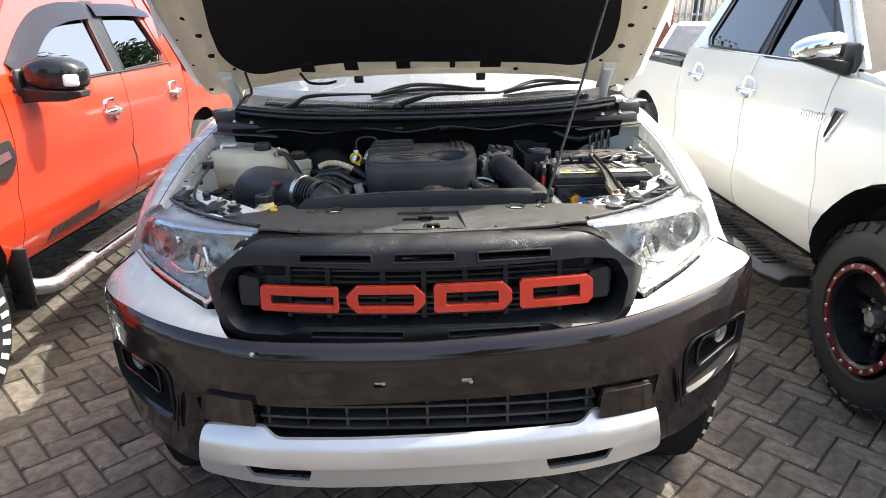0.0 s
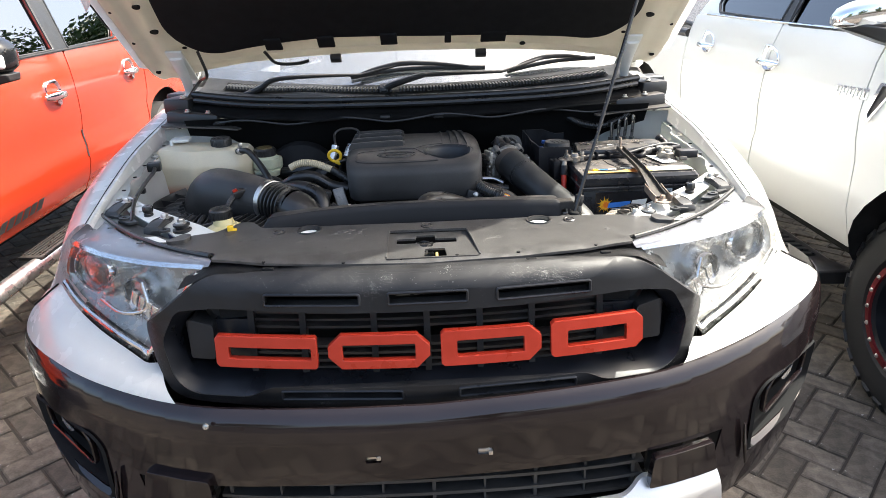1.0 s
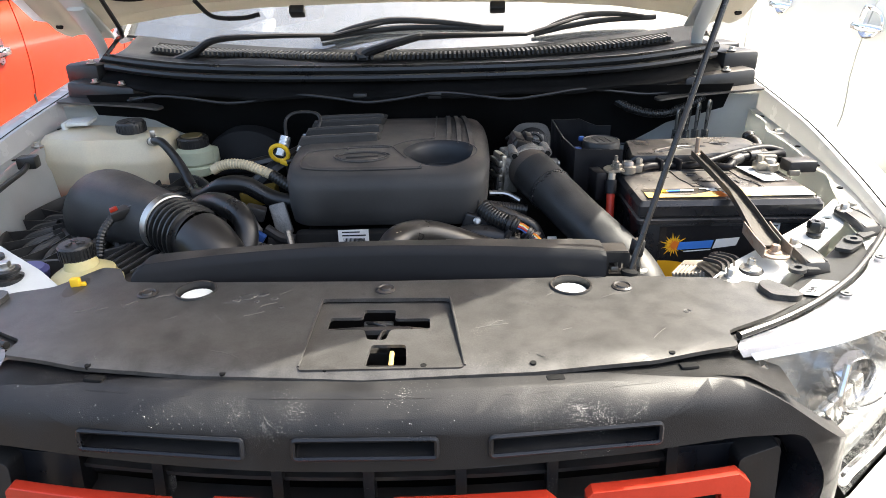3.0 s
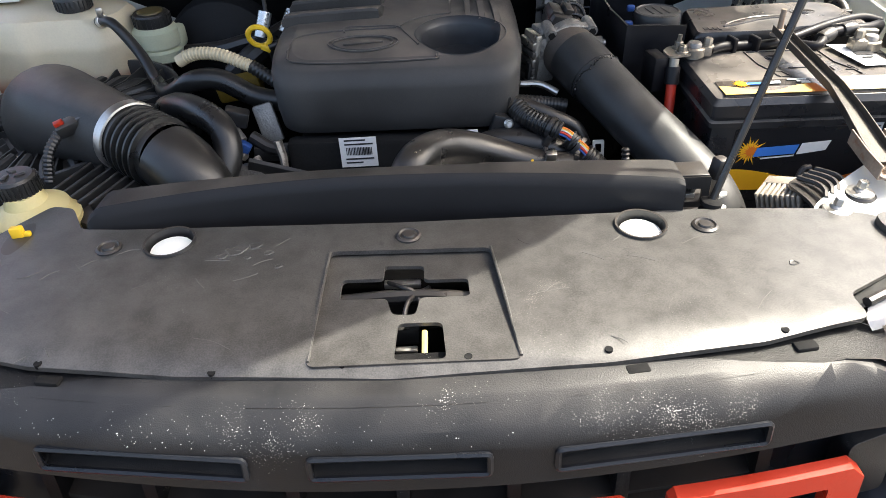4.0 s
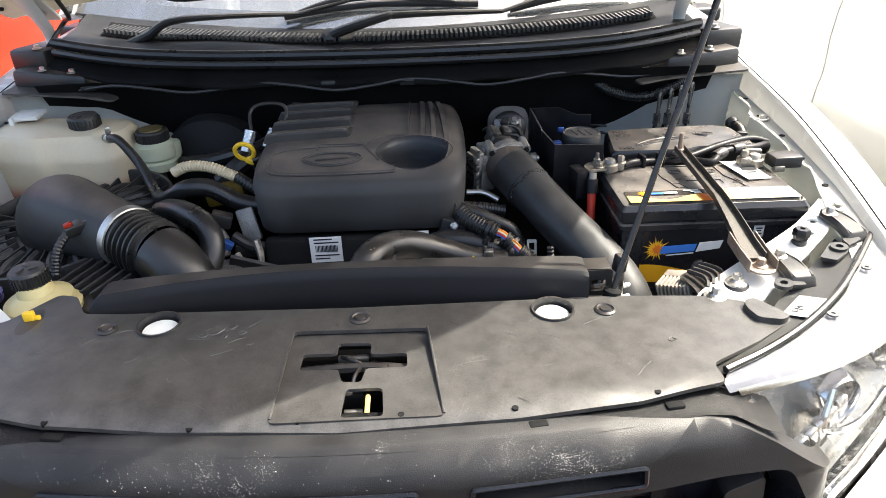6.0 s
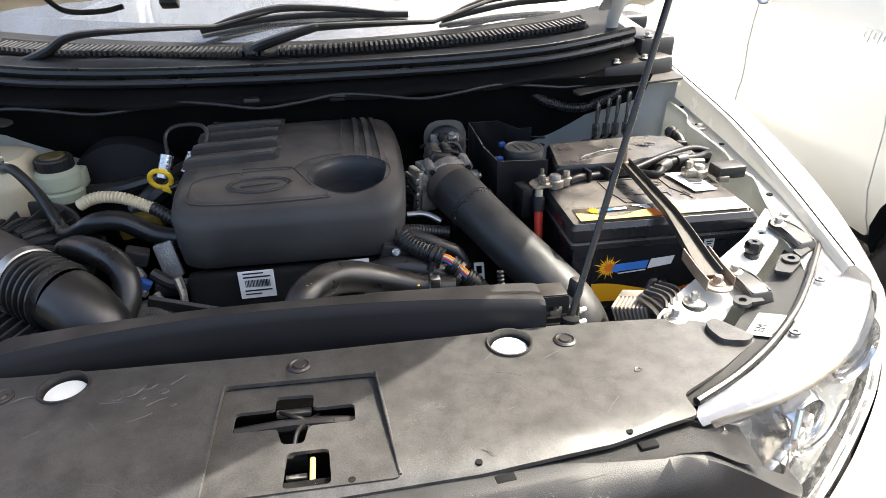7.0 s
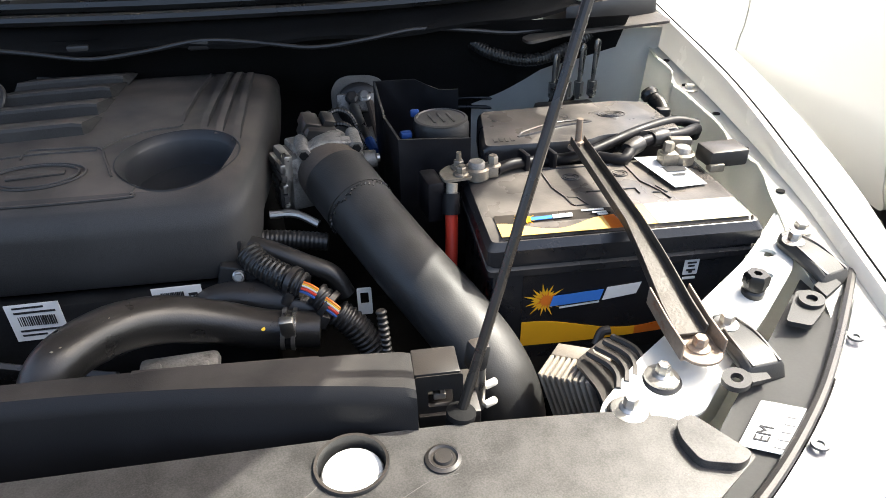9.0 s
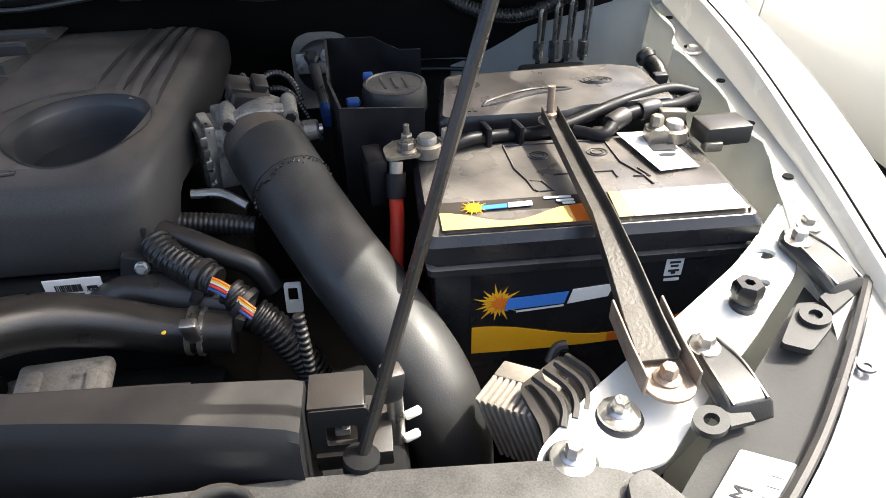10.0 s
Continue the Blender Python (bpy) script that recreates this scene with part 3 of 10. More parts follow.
def mirrored(half):
    return half + [(-x, z) for x, z in reversed(half)]


GC = steps(-0.56, 0.56, 28)
outer = rounded(mirrored([(0.30, 0.808), (0.486, 0.818), (0.556, 0.962), (0.41, 1.080), (0.20, 1.088)]), [0.05, 0.03, 0.02, 0.05, 0.05] * 2, 5)
inner = rounded(mirrored([(0.300, 0.868), (0.345, 0.855), (0.440, 0.850), (0.476, 0.872), (0.492, 0.945), (0.462, 1.000), (0.385, 1.012), (0.10, 1.006)]), 0.02, 5)
mid_line = rounded(mirrored([(0.300, 0.862), (0.340, 0.838), (0.450, 0.838), (0.488, 0.866), (0.506, 0.945), (0.472, 1.010), (0.390, 1.020), (0.10, 1.013)]), 0.02, 5)
slots = [rect(-0.295, 1.028, -0.120, 1.050), rect(-0.068, 1.029, 0.076, 1.051), rect(0.130, 1.028, 0.305, 1.050), rect(-0.276, 0.837, -0.05, 0.855), rect(0.056, 0.837, 0.278, 0.855)]


def shell(x, z):
    d = -0.014 + 0.034 * max(0, (z - 1.055) / 0.035) ** 2 + 0.05 * max(0, (abs(x) - 0.50) / 0.06) ** 2 + 0.012 * max(0, (0.855 - z) / 0.035) ** 2
    return grille_at(x, z, d)


b = bm_new()
plate(b, outer, shell, 0.03, [mid_line] + slots, GC, steps(0.83, 1.085, 17), (0, 1, 0))
grille = part("grille", b, grille_black, truck, "weathered matt black grille surround with open slots", CX, bevel=0.004)
# top flange of the surround, running back under the cover
b = bm_new()
skin(b, lambda s, t: Vector(shell(-0.462 + 0.924 * s, 1.080 - 0.030 * max(0, abs(s - 0.5) - 0.43) / 0.07)) + Vector((0, 0.004 + 0.052 * t, 0.002 + 0.006 * math.sin(t * math.pi * 0.5))), 32, 4, 0.004)
part("grille_flange", b, grille_black, grille, "", CX)
rs = random.Random(11)
b = bm_new()
for k in range(150):
    x = rs.gauss(-0.17, 0.10) if k % 6 else rs.gauss(0.06, 0.16)
    if abs(x) > 0.40:
        continue
    z = rs.uniform(1.058, 1.081)
    p = Vector(shell(x, z)) + Vector((0, -0.0008, 0.0008))
    q = rs.uniform(0.0003, 0.0007) if k % 17 else 0.0010
    box(b, p, (q, q * rs.uniform(0.5, 1.0), 0.0004), turn(40, 0, rs.uniform(0, 180)))
tagged(part("paint_flakes", b, surf("flake_white", (0.36, 0.355, 0.345), 0.6), grille, "", CX, smooth=False), kind="stuff")
for loop in slots:
    b = bm_new()
    pts = [Vector(shell(*p)) + Vector((0, -0.001, 0)) for p in loop]
    tube(b, pts + pts[:1], 0.0028, 6, 1)
    part("slot_rim", b, gloss_trim, grille, "", CX)
# recessed ring inside the surround, with the round wells at its ends
b = bm_new()
inner2 = rounded(mirrored([(0.300, 0.874), (0.348, 0.862), (0.434, 0.856), (0.468, 0.876), (0.485, 0.944), (0.452, 0.994), (0.382, 1.005), (0.10, 0.999)]), 0.02, 5)
rings = [[Vector(shell(*p)) + Vector((0, 0.002, 0)) for p in mid_line], [Vector(grille_at(*p, 0.012)) for p in inner], [Vector(grille_at(*p, 0.03)) for p in inner2], [Vector(grille_at(*p, 0.075)) for p in inner2]]
loft(b, rings, caps=False)
part("grille_recess", b, gloss_trim, grille, "", CX, sharp=25)
# near-black sheet added behind the slats in place of the grille's shade
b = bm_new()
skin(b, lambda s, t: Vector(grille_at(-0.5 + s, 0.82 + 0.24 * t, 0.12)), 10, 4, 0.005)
part("grille_shade_back", b, dark_void, grille, "", CX)
for z in (0.878, 0.892, 0.907, 0.922, 0.962, 0.977, 0.992):
    b = bm_new()
    w = 0.40 if abs(z - 0.94) < 0.03 else 0.34
    loft(b, [[Vector(grille_at(x, z, 0.035)) + Vector((0, dy, dz)) for dy, dz in ((0, -0.0025), (0.03, -0.001), (0.03, 0.003), (0, 0.0025))] for x in steps(-w, w, 12)])
    part("grille_slat", b, plastic_black, grille, "", CX)
for x in (-0.335, -0.235, -0.1, 0.0, 0.1, 0.2, 0.335):
    b = bm_new()
    loft(b, [[Vector(grille_at(x, z, 0.026)) + Vector((dx, dy, 0)) for dx, dy in ((-0.006, 0), (0.006, 0), (0.005, 0.03), (-0.005, 0.03))] for z in (0.872, 0.94, 1.008)])
    part("grille_post", b, grille_black, grille, "", CX)
for sg in (1, -1):
    b = bm_new()
    plate(b, rounded([(sg * 0.465, 0.900), (sg * 0.470, 0.972), (sg * 0.33, 0.980), (sg * 0.33, 0.900)], 0.01), grille_off(0.030), 0.02, (), steps(-0.46, 0.46, 14), (), (0, 1, 0))
    part("grille_band", b, gloss_trim, grille, "", CX, bevel=0.004)
# gray end blocks that carry the red bars
for sg in (1, -1):
    b = bm_new()
    plate(b, rounded([(sg * 0.455, 0.905), (sg * 0.455, 0.985), (sg * 0.405, 0.975), (sg * 0.405, 0.905)], 0.008), grille_off(0.004), 0.05, (), (), (), (0, 1, 0))
    part("grille_end_block", b, grille_black, grille, "", CX, bevel=0.003)
    b = bm_new()
    c = Vector(grille_at(sg * 0.395, 1.0, 0.045))
    lathe(b, [(0.035, 0.0), (0.028, -0.012), (0.024, 0.01), (0.0, 0.012)], c, (0, 1, 0), 20)
    part("grille_well", b, plastic_black, grille, "", CX)

# four plain red bars with long slots, raised on the grille
BARS = [(-0.398, -0.204, 0.902, 0.966, (0.006, 0.004), (-0.372, -0.216, 0.920, 0.943)),
        (-0.184, 0.004, 0.902, 0.970, (0.024, 0.024), (-0.157, -0.023, 0.919, 0.950)),
        (0.024, 0.211, 0.902, 0.972, (0.006, 0.022), (0.054, 0.179, 0.920, 0.952)),
        (0.230, 0.411, 0.902, 0.974, (0.006, 0.014), (0.262, 0.378, 0.920, 0.953))]
for x0, x1, z0, z1, (ca, cb), (h0, h1, g0, g1) in BARS:
    line = [(x0 + ca, z0), (x1 - cb, z0), (x1, z0 + cb), (x1, z1 - cb), (x1 - cb, z1), (x0 + ca, z1), (x0, z1 - ca), (x0, z0 + ca)]
    b = bm_new()
    plate(b, line, grille_off(-0.016), 0.014, (rect(h0, g0, h1, g1, 0.003),), steps(x0, x1, 5)[1:-1], (), (0, 1, 0))
    part("red_bar", b, red_letter, grille, "raised red bar with a long slot", CX, bevel=0.0035)


# ---- headlights ----
CS = [(0.390, 0.192, 1.088), (0.462, 0.254, 1.089), (0.540, 0.332, 1.090), (0.612, 0.400, 1.092), (0.690, 0.476, 1.098)]
C0 = [(0.412, 0.186, 1.097), (0.504, 0.236, 1.099), (0.602, 0.315, 1.100), (0.676, 0.393, 1.102), (0.750, 0.480, 1.106)]
C1 = [(0.408, 0.168, 1.088), (0.53, 0.204, 1.089), (0.642, 0.264, 1.088), (0.726, 0.340, 1.083), (0.788, 0.414, 1.074)]
C2 = [(0.470, 0.160, 1.010), (0.56, 0.190, 1.012), (0.66, 0.252, 1.018), (0.75, 0.325, 1.022), (0.818, 0.405, 1.022)]
C3 = [(0.556, 0.160, 0.896), (0.60, 0.192, 0.908), (0.68, 0.250, 0.930), (0.76, 0.322, 0.956), (0.822, 0.395, 0.982)]


def lamp_at(s, t, deep=0.0):
    """s from the grille outwards, t from the back of the top over the shoulder to the lower edge."""
    p = curve_at([curve_at(c, s) for c in (C0, C1, C2, C3)], t)
    return p + Vector((-0.35, 1.0, -0.2)).normalized() * deep


def flip(bm, side):
    if side < 0:
        for v in bm.verts:
            v.co.x = -v.co.x
        bmesh.ops.reverse_faces(bm, faces=bm.faces)
    return bm


for side in (1, -1):
    b = bm_new()
    skin(b, lambda s, t: lamp_at(s, 0.37 + 0.63 * t), 32, 22, 0.003)
    lamp = part("headlight", flip(b, side), lens_glass, truck, "clear headlight with chrome trim, slightly hazed", CX)
    b = bm_new()
    skin(b, lambda s, t: lamp_at(s, 0.02 + 0.33 * t, 0.001), 18, 6, 0.004)
    part("lamp_top", flip(b, side), surf("lamp_top_grey", (0.34, 0.34, 0.37), 0.2, var=0.12, bump=0.0, coat=0.8) if side > 0 else bpy.data.materials["lamp_top_grey"], lamp, "", CX)
    b = bm_new()
    skin(b, lambda s, t: lamp_at(0.02 + 0.96 * s, 0.34 + 0.64 * t, 0.020 + 0.050 * math.sin(math.pi * min(1, s * 1.02)) ** 0.6 * math.sin(math.pi * (0.06 + 0.88 * t))), 20, 12)
    part("lamp_bowl", flip(b, side), lamp_silver, lamp, "", CX)
    b = bm_new()
    for s, t, r in ((0.66, 0.60, 0.046), (0.33, 0.66, 0.030)):
        c = lamp_at(s, t, 0.035)
        lathe(b, [(r * 1.25, 0.03), (r * 1.2, 0.0), (r, -0.012), (r * 0.92, -0.004), (r * 0.9, 0.012)], c, (-0.35, 1, -0.1), 28, False)
    parts("lamp_ring", flip(b, side), chrome, lamp, "", CX)
    b = bm_new()
    for s, t, r in ((0.66, 0.60, 0.043), (0.33, 0.66, 0.026)):
        c = lamp_at(s, t, 0.042)
        lathe(b, [(r, 0.0)] + [(r * math.cos(a), -r * 0.45 * math.sin(a)) for a in steps(0.15, 1.5, 6)] + [(0, -r * 0.45)], c, (-0.35, 1, -0.1), 24, False)
    parts("projector_lens", flip(b, side), clear_glass, lamp, "", CX)
    if side < 0:
        # red-orange strip at the outer end, left lamp only
        b = bm_new()
        skin(b, lambda s, t: lamp_at(0.93 + 0.05 * s, 0.45 + 0.40 * t, 0.016), 4, 8, 0.004)
        part("lamp_end_strip", flip(b, side), amber, lamp, "red-orange strip in the outer end of the lamp", CX)
    b = bm_new()
    tube(b, [lamp_at(0.03, q, 0.006) for q in (0.42, 0.6, 0.8, 0.96)] + [lamp_at(q, 0.965, 0.006) for q in (0.15, 0.4, 0.7, 0.95)], 0.0065, 8, 6)
    part("lamp_trim", flip(b, side), chrome, lamp, "chrome trim strip", CX)
    b = bm_new()
    skin(b, lambda s, t: lamp_at(0.02 + 0.96 * s, 0.325 + 0.055 * t, -0.001), 24, 3, 0.004)
    part("lamp_trim", flip(b, side), chrome, lamp, "chrome trim strip", CX)
    b = bm_new()
    tube(b, [lamp_at(0.30, 0.56, 0.022), lamp_at(0.24, 0.74, 0.022), lamp_at(0.40, 0.84, 0.022), lamp_at(0.56, 0.82, 0.022)], 0.004, 8, 6)
    part("lamp_fin", flip(b, side), chrome, lamp, "", CX)
    # ribbed lower reflector blocks
    b = bm_new()
    for k in range(5):
        c = lamp_at(0.14 + 0.05 * k, 0.80 - 0.02 * k, 0.03)
        box(b, c, (0.016, 0.012, 0.05), turn(0, -25, 30), 0.003)
    parts("lamp_block", flip(b, side), reflector, lamp, "", CX)
    # grey strip behind the lamp, with bolted tabs
    b = bm_new()
    skin(b, lambda s, t: curve_at(C0, s).lerp(curve_at(CS, s), t), 24, 4, 0.004)
    strip = part("lamp_strip", flip(b, side), surf("strip_grey", (0.11, 0.11, 0.108), 0.5, var=0.12, bump=0.06) if side > 0 else bpy.data.materials["strip_grey"], lamp, "", CX)
    b = bm_new()
    on_strip = lambda u, v: (0.5575 + u * 0.727 - v * 0.80, 0.304 + u * 0.69 + v * 0.58, 1.0985 - 0.17 * v)
    plate(b, rect(-0.028, -0.016, 0.028, 0.016, 0.002), on_strip, 0.0007)
    tag = part("lamp_label", flip(b, side), label_white, lamp, "white paper label with dark marks", CX, smooth=False)
    b = bm_new()
    for k in range(5):
        plate(b, rect(-0.023 + 0.009 * k, -0.013, -0.017 + 0.009 * k, -0.006, 0.0005), lambda u, v: Vector(on_strip(u, v)) + Vector((0, 0, 0.0009)), 0.0004)
    parts("label_mark", flip(b, side), surf("mark_grey", (0.22, 0.22, 0.22), 0.5) if side > 0 else bpy.data.materials["mark_grey"], tag, "", CX, smooth=False)
    b = bm_new()
    tube(b, [curve_at(C0, q) + Vector((-0.002, 0.002, 0.004)) for q in steps(0, 1, 6)], 0.0045, 8, 5)
    part("lamp_seal", flip(b, side), rubber, lamp, "", CX)
    b = bm_new()
    for q in (0.42, 0.74):
        p = curve_at(C0, q) + Vector((0.006, -0.008, 0.0))
        plate(b, oval(p.x, p.y, 0.007, 0.006, 12), lambda u, v, z=p.z: (u, v, z + 0.002), 0.002, (oval(p.x, p.y, 0.0028, n=8),))
    parts("lamp_tab", flip(b, side), bpy.data.materials["strip_grey"], lamp, "", CX)


# ---- painted wedges under the lamps, and wings ----
for side in (1, -1):
    b = bm_new()

    def wedge(s, t):
        q = 0.475 + (1.07 - 0.475) * s
        x, y = plan(q)
        lo = Vector((x, y + 0.024, along(BTOP, q) - 0.004 + side * SKEW * min(0.7, x)))
        hi = curve_at(C3, max(0, (s - 0.10) / 0.80)) + Vector((-0.03 * max(0, 1 - s / 0.10), -0.004 + 0.0 * s, -0.003))
        if s > 0.9:
            k = (s - 0.9) / 0.1
            hi = hi + Vector((0.05 * k, 0.03 * k, -0.03 * k))
        p = lo.lerp(hi, t)
        return p + Vector((0.2, -1, 0.2)).normalized() * 0.014 * math.sin(math.pi * t)
    skin(b, wedge, 24, 8, 0.004)
    corner = part("bumper_corner", flip(b, side), white_paint, truck, "white painted panel under the headlight", CX)
    b = bm_new()
    tube(b, [wedge(q, t) + Vector((0.001, -0.001, 0.001)) for q, t in ((0.895, 0.97), (0.925, 0.88), (0.96, 0.76), (0.995, 0.62))], 0.0022, 6, 6)
    part("panel_gap", flip(b, side), dark_void, corner, "", CX)

WING = [  # y, crest x, crest z, then outward points (x, z)
    (0.400, 0.738, 1.110, (0.768, 1.100), (0.802, 1.060), (0.836, 0.985), (0.888, 0.905), (0.928, 0.840)),
    (0.470, 0.744, 1.126, (0.780, 1.118), (0.824, 1.076), (0.868, 0.980), (0.918, 0.890), (0.942, 0.800)),
    (0.600, 0.756, 1.154, (0.802, 1.148), (0.858, 1.096), (0.905, 0.980), (0.938, 0.880), (0.946, 0.780)),
    (0.800, 0.772, 1.190, (0.826, 1.183), (0.886, 1.120), (0.926, 0.988), (0.946, 0.880), (0.949, 0.780)),
    (1.050, 0.784, 1.220, (0.842, 1.214), (0.902, 1.142), (0.937, 0.998), (0.949, 0.880), (0.950, 0.780)),
    (1.300, 0.800, 1.246, (0.858, 1.240), (0.912, 1.160), (0.941, 1.002), (0.950, 0.880), (0.950, 0.780)),
    (1.600, 0.814, 1.266, (0.870, 1.258), (0.918, 1.172), (0.943, 1.002), (0.950, 0.880), (0.950, 0.780)),
]


DROP = [(0.40, 0.012), (0.55, 0.015), (0.65, 0.022), (0.80, 0.035), (1.05, 0.044), (1.60, 0.044)]


def wing_at(s, t):
    rows = []
    for y, cx, cz, *o in WING:
        pts = [(cx - 0.012, y, cz - along(DROP, y) - 0.010), (cx - 0.008, y, cz - 0.006), (cx + 0.002, y, cz)] + [(x, y, z) for x, z in o]
        rows.append(curve_at(pts, t))
    return curve_at(rows, s)


for side in (1, -1):
    b = bm_new()
    skin(b, wing_at, 30, 18, 0.003)
    wing = part("front_wing", flip(b, side), white_paint, truck, "white painted front wing", CX)
    b = bm_new()
    tube(b, [Vector((r[1] + 0.003, r[0], r[2] + 0.0004)) for r in WING[:-1]], 0.0011, 6, 8)
    part("wing_seam", flip(b, side), dark_void, wing, "", CX)
    # inner ledge along the wing, with a wavy lip, and the wall below it
    b = bm_new()

    def ledge(s, t):
        y = 0.40 + 0.85 * s
        cx, cz = along([(r[0], r[1]) for r in WING], y), along([(r[0], r[2]) for r in WING], y)
        inn = along([(0.40, 0.676), (0.54, 0.700), (0.60, 0.722), (0.66, 0.736), (0.69, 0.728), (0.79, 0.742), (0.85, 0.733), (0.885, 0.732), (0.915, 0.752), (0.97, 0.752), (1.25, 0.772)], y) + 0.003 * math.sin(y * 61)
        o = Vector((cx - 0.010, y, cz - along(DROP, y)))
        i = Vector((min(inn, cx - 0.014), y, cz - along(DROP, y)))
        return o.lerp(i, t) + Vector((0, 0, -0.004 * math.sin(t * math.pi)))
    skin(b, ledge, 44, 5, 0.003)
    led = part("wing_ledge", flip(b, side), bay_paint, truck, "", CX)
    # near-black discs on the ledge, painted as the shade in its holes
    b = bm_new()
    for y in steps(0.50, 1.16, 7):
        p = ledge((y - 0.40) / 0.85, 0.45)
        lathe(b, [(0.005, 0.0045), (0.005, 0.003), (0, 0.003)], p - Vector((0, 0, 0.0025)), (0, 0, 1), 10)
    parts("ledge_hole", flip(b, side), dark_void, led, "", CX)
    b = bm_new()
    for y in (0.53, 0.86, 1.10):
        bolt(b, ledge((y - 0.40) / 0.85, 0.55) + Vector((0, 0, 0.0015)), r=0.007, h=0.006, washer=0.012)
    parts("ledge_bolt", flip(b, side), steel, led, "", CX)
    b = bm_new()

    def wall(s, t):
        p = ledge(s, 0.92)
        return p + Vector((-0.03 * t + 0.02 * math.sin(s * 9) * t * (1 - t), 0, -0.004 - 0.42 * t))
    skin(b, wall, 30, 8, 0.003)
    part("inner_wing", flip(b, side), bay_paint, truck, "", CX)
    # corner support between lamp and ledge
    sz = lambda u, v: 1.090 + 0.17 * (v - 0.34)
    b = bm_new()
    line = rounded([(0.430, 0.318), (0.470, 0.326), (0.520, 0.334), (0.560, 0.372), (0.622, 0.424), (0.680, 0.478), (0.725, 0.560), (0.712, 0.560), (0.632, 0.490), (0.555, 0.436), (0.487, 0.390), (0.440, 0.350)], 0.010)
    plate(b, line, lambda u, v: (u, v, sz(u, v)), 0.004, (oval(0.664, 0.500, 0.009, 0.006, 10), oval(0.648, 0.470, 0.006, 0.004, 10)), (), (), (0, 0, -1))
    sup = part("corner_support", flip(b, side), bay_paint, truck, "", CX, bevel=0.002)
    b = bm_new()
    line = [(0.482, 0.384), (0.555, 0.434), (0.632, 0.488), (0.706, 0.560)]
    loft(b, [[(u, v, sz(u, v) - 0.002), (u + 0.012, v + 0.004, 0.90), (u + 0.020, v, 0.90), (u + 0.010, v - 0.006, sz(u, v) - 0.006)] for u, v in line])
    part("support_wall", flip(b, side), bay_paint, sup, "", CX)
    # black tabs of the lamp, bolted to the support
    for A, B, eye, web in ((Vector((0.574, 0.412, 1.108)), Vector((0.581, 0.358, 1.106)), Vector((0.552, 0.350, 1.104)), ()),
                           (Vector((0.692, 0.508, 1.124)), Vector((0.708, 0.456, 1.116)), Vector((0.668, 0.430, 1.110)), [(0.630, 0.408), (0.665, 0.448), (0.690, 0.446), (0.676, 0.420), (0.648, 0.398)])):
        side_v = Vector((A.y - B.y, B.x - A.x, 0)).normalized()
        b = bm_new()
        loft(b, [[p + side_v * w + Vector((0, 0, h)) for w, h in ((-hw, -0.005), (-hw, 0), (-hw * 0.75, 0.005), (hw * 0.75, 0.005), (hw, 0), (hw, -0.005))] for p, hw in ((A + (A - B) * 0.16, 0.008), (A + (A - B) * 0.06, 0.0135), (A, 0.0150), (A.lerp(B, 0.4) + Vector((0, 0, 0.0015)), 0.0175), (A.lerp(B, 0.8) + Vector((0, 0, 0.001)), 0.019), (B - Vector((0, 0, 0.002)), 0.019), (B + (B - A) * 0.10 - Vector((0, 0, 0.012)), 0.019))])
        tab = part("lamp_bracket", flip(b, side), tab_grey, sup, "", CX, bevel=0.002)
        for w in (-0.012, 0.013):
            b = bm_new()
            tube(b, [A + side_v * w * 0.7 + Vector((0, 0, 0.005)), A.lerp(B, 0.45) + side_v * w + Vector((0, 0, 0.0065)), B + side_v * w + Vector((0, 0, 0.003))], 0.0016, 6, 6)
            part("bracket_rib", flip(b, side), plastic_black, tab, "", CX)
        b = bm_new()
        c = eye
        plate(b, oval(c.x, c.y, 0.013, 0.011, 18, 0.6), lambda u, v, z=c.z: (u, v, z + 0.002), 0.005, (oval(c.x, c.y, 0.006, 0.0048, 12, 0.6),), (), (), (0, 0, -1))
        neck = B + (B - A) * 0.02
        loft(b, [[p + Vector((0, k, h)) for k, h in ((-0.009, -0.003), (0.009, -0.003), (0.009, 0.001), (-0.009, 0.001))] for p in (eye + (neck - eye) * 0.34, neck - Vector((0, 0, 0.004)))])
        if web:
            plate(b, rounded(web, 0.004), lambda u, v: (u, v, 1.108), 0.005, (), (), (), (0, 0, -1))
        part("bracket_eye", flip(b, side), tab_grey, tab, "", CX)
    for x, y, z in ((0.571, 0.406, 1.113), (0.689, 0.500, 1.128)):
        b = bm_new()
        bolt(b, (x, y, z), r=0.006, h=0.008, washer=0.0105)
        part("support_bolt", flip(b, side), steel, sup, "", CX)
    b = bm_new()
    lathe(b, [(0.0105, 0), (0.0105, 0.005), (0.009, 0.007), (0.0105, 0.009), (0.0105, 0.013)], (0.622, 0.450, 1.107), (0, 0, 1), 20)
    lathe(b, [(0.0118, 0), (0.0118, 0.009), (0.0100, 0.012), (0.004, 0.012), (0.004, 0.006), (0, 0.006)], (0.622, 0.450, 1.119), (0, 0, 1), 6)
    part("bonnet_buffer", flip(b, side), rubber, sup, "black rubber bonnet buffer", CX)

# ---- cowl, windscreen and cab ----
b = bm_new()
lip = [(0, 1.035, 1.268), (0.25, 1.037, 1.269), (0.45, 1.043, 1.272), (0.58, 1.062, 1.280), (0.68, 1.13, 1.292)]


def lip_at(x):
    p = curve_at(lip, min(1.0, abs(x) / 0.70))
    return p.y, p.z


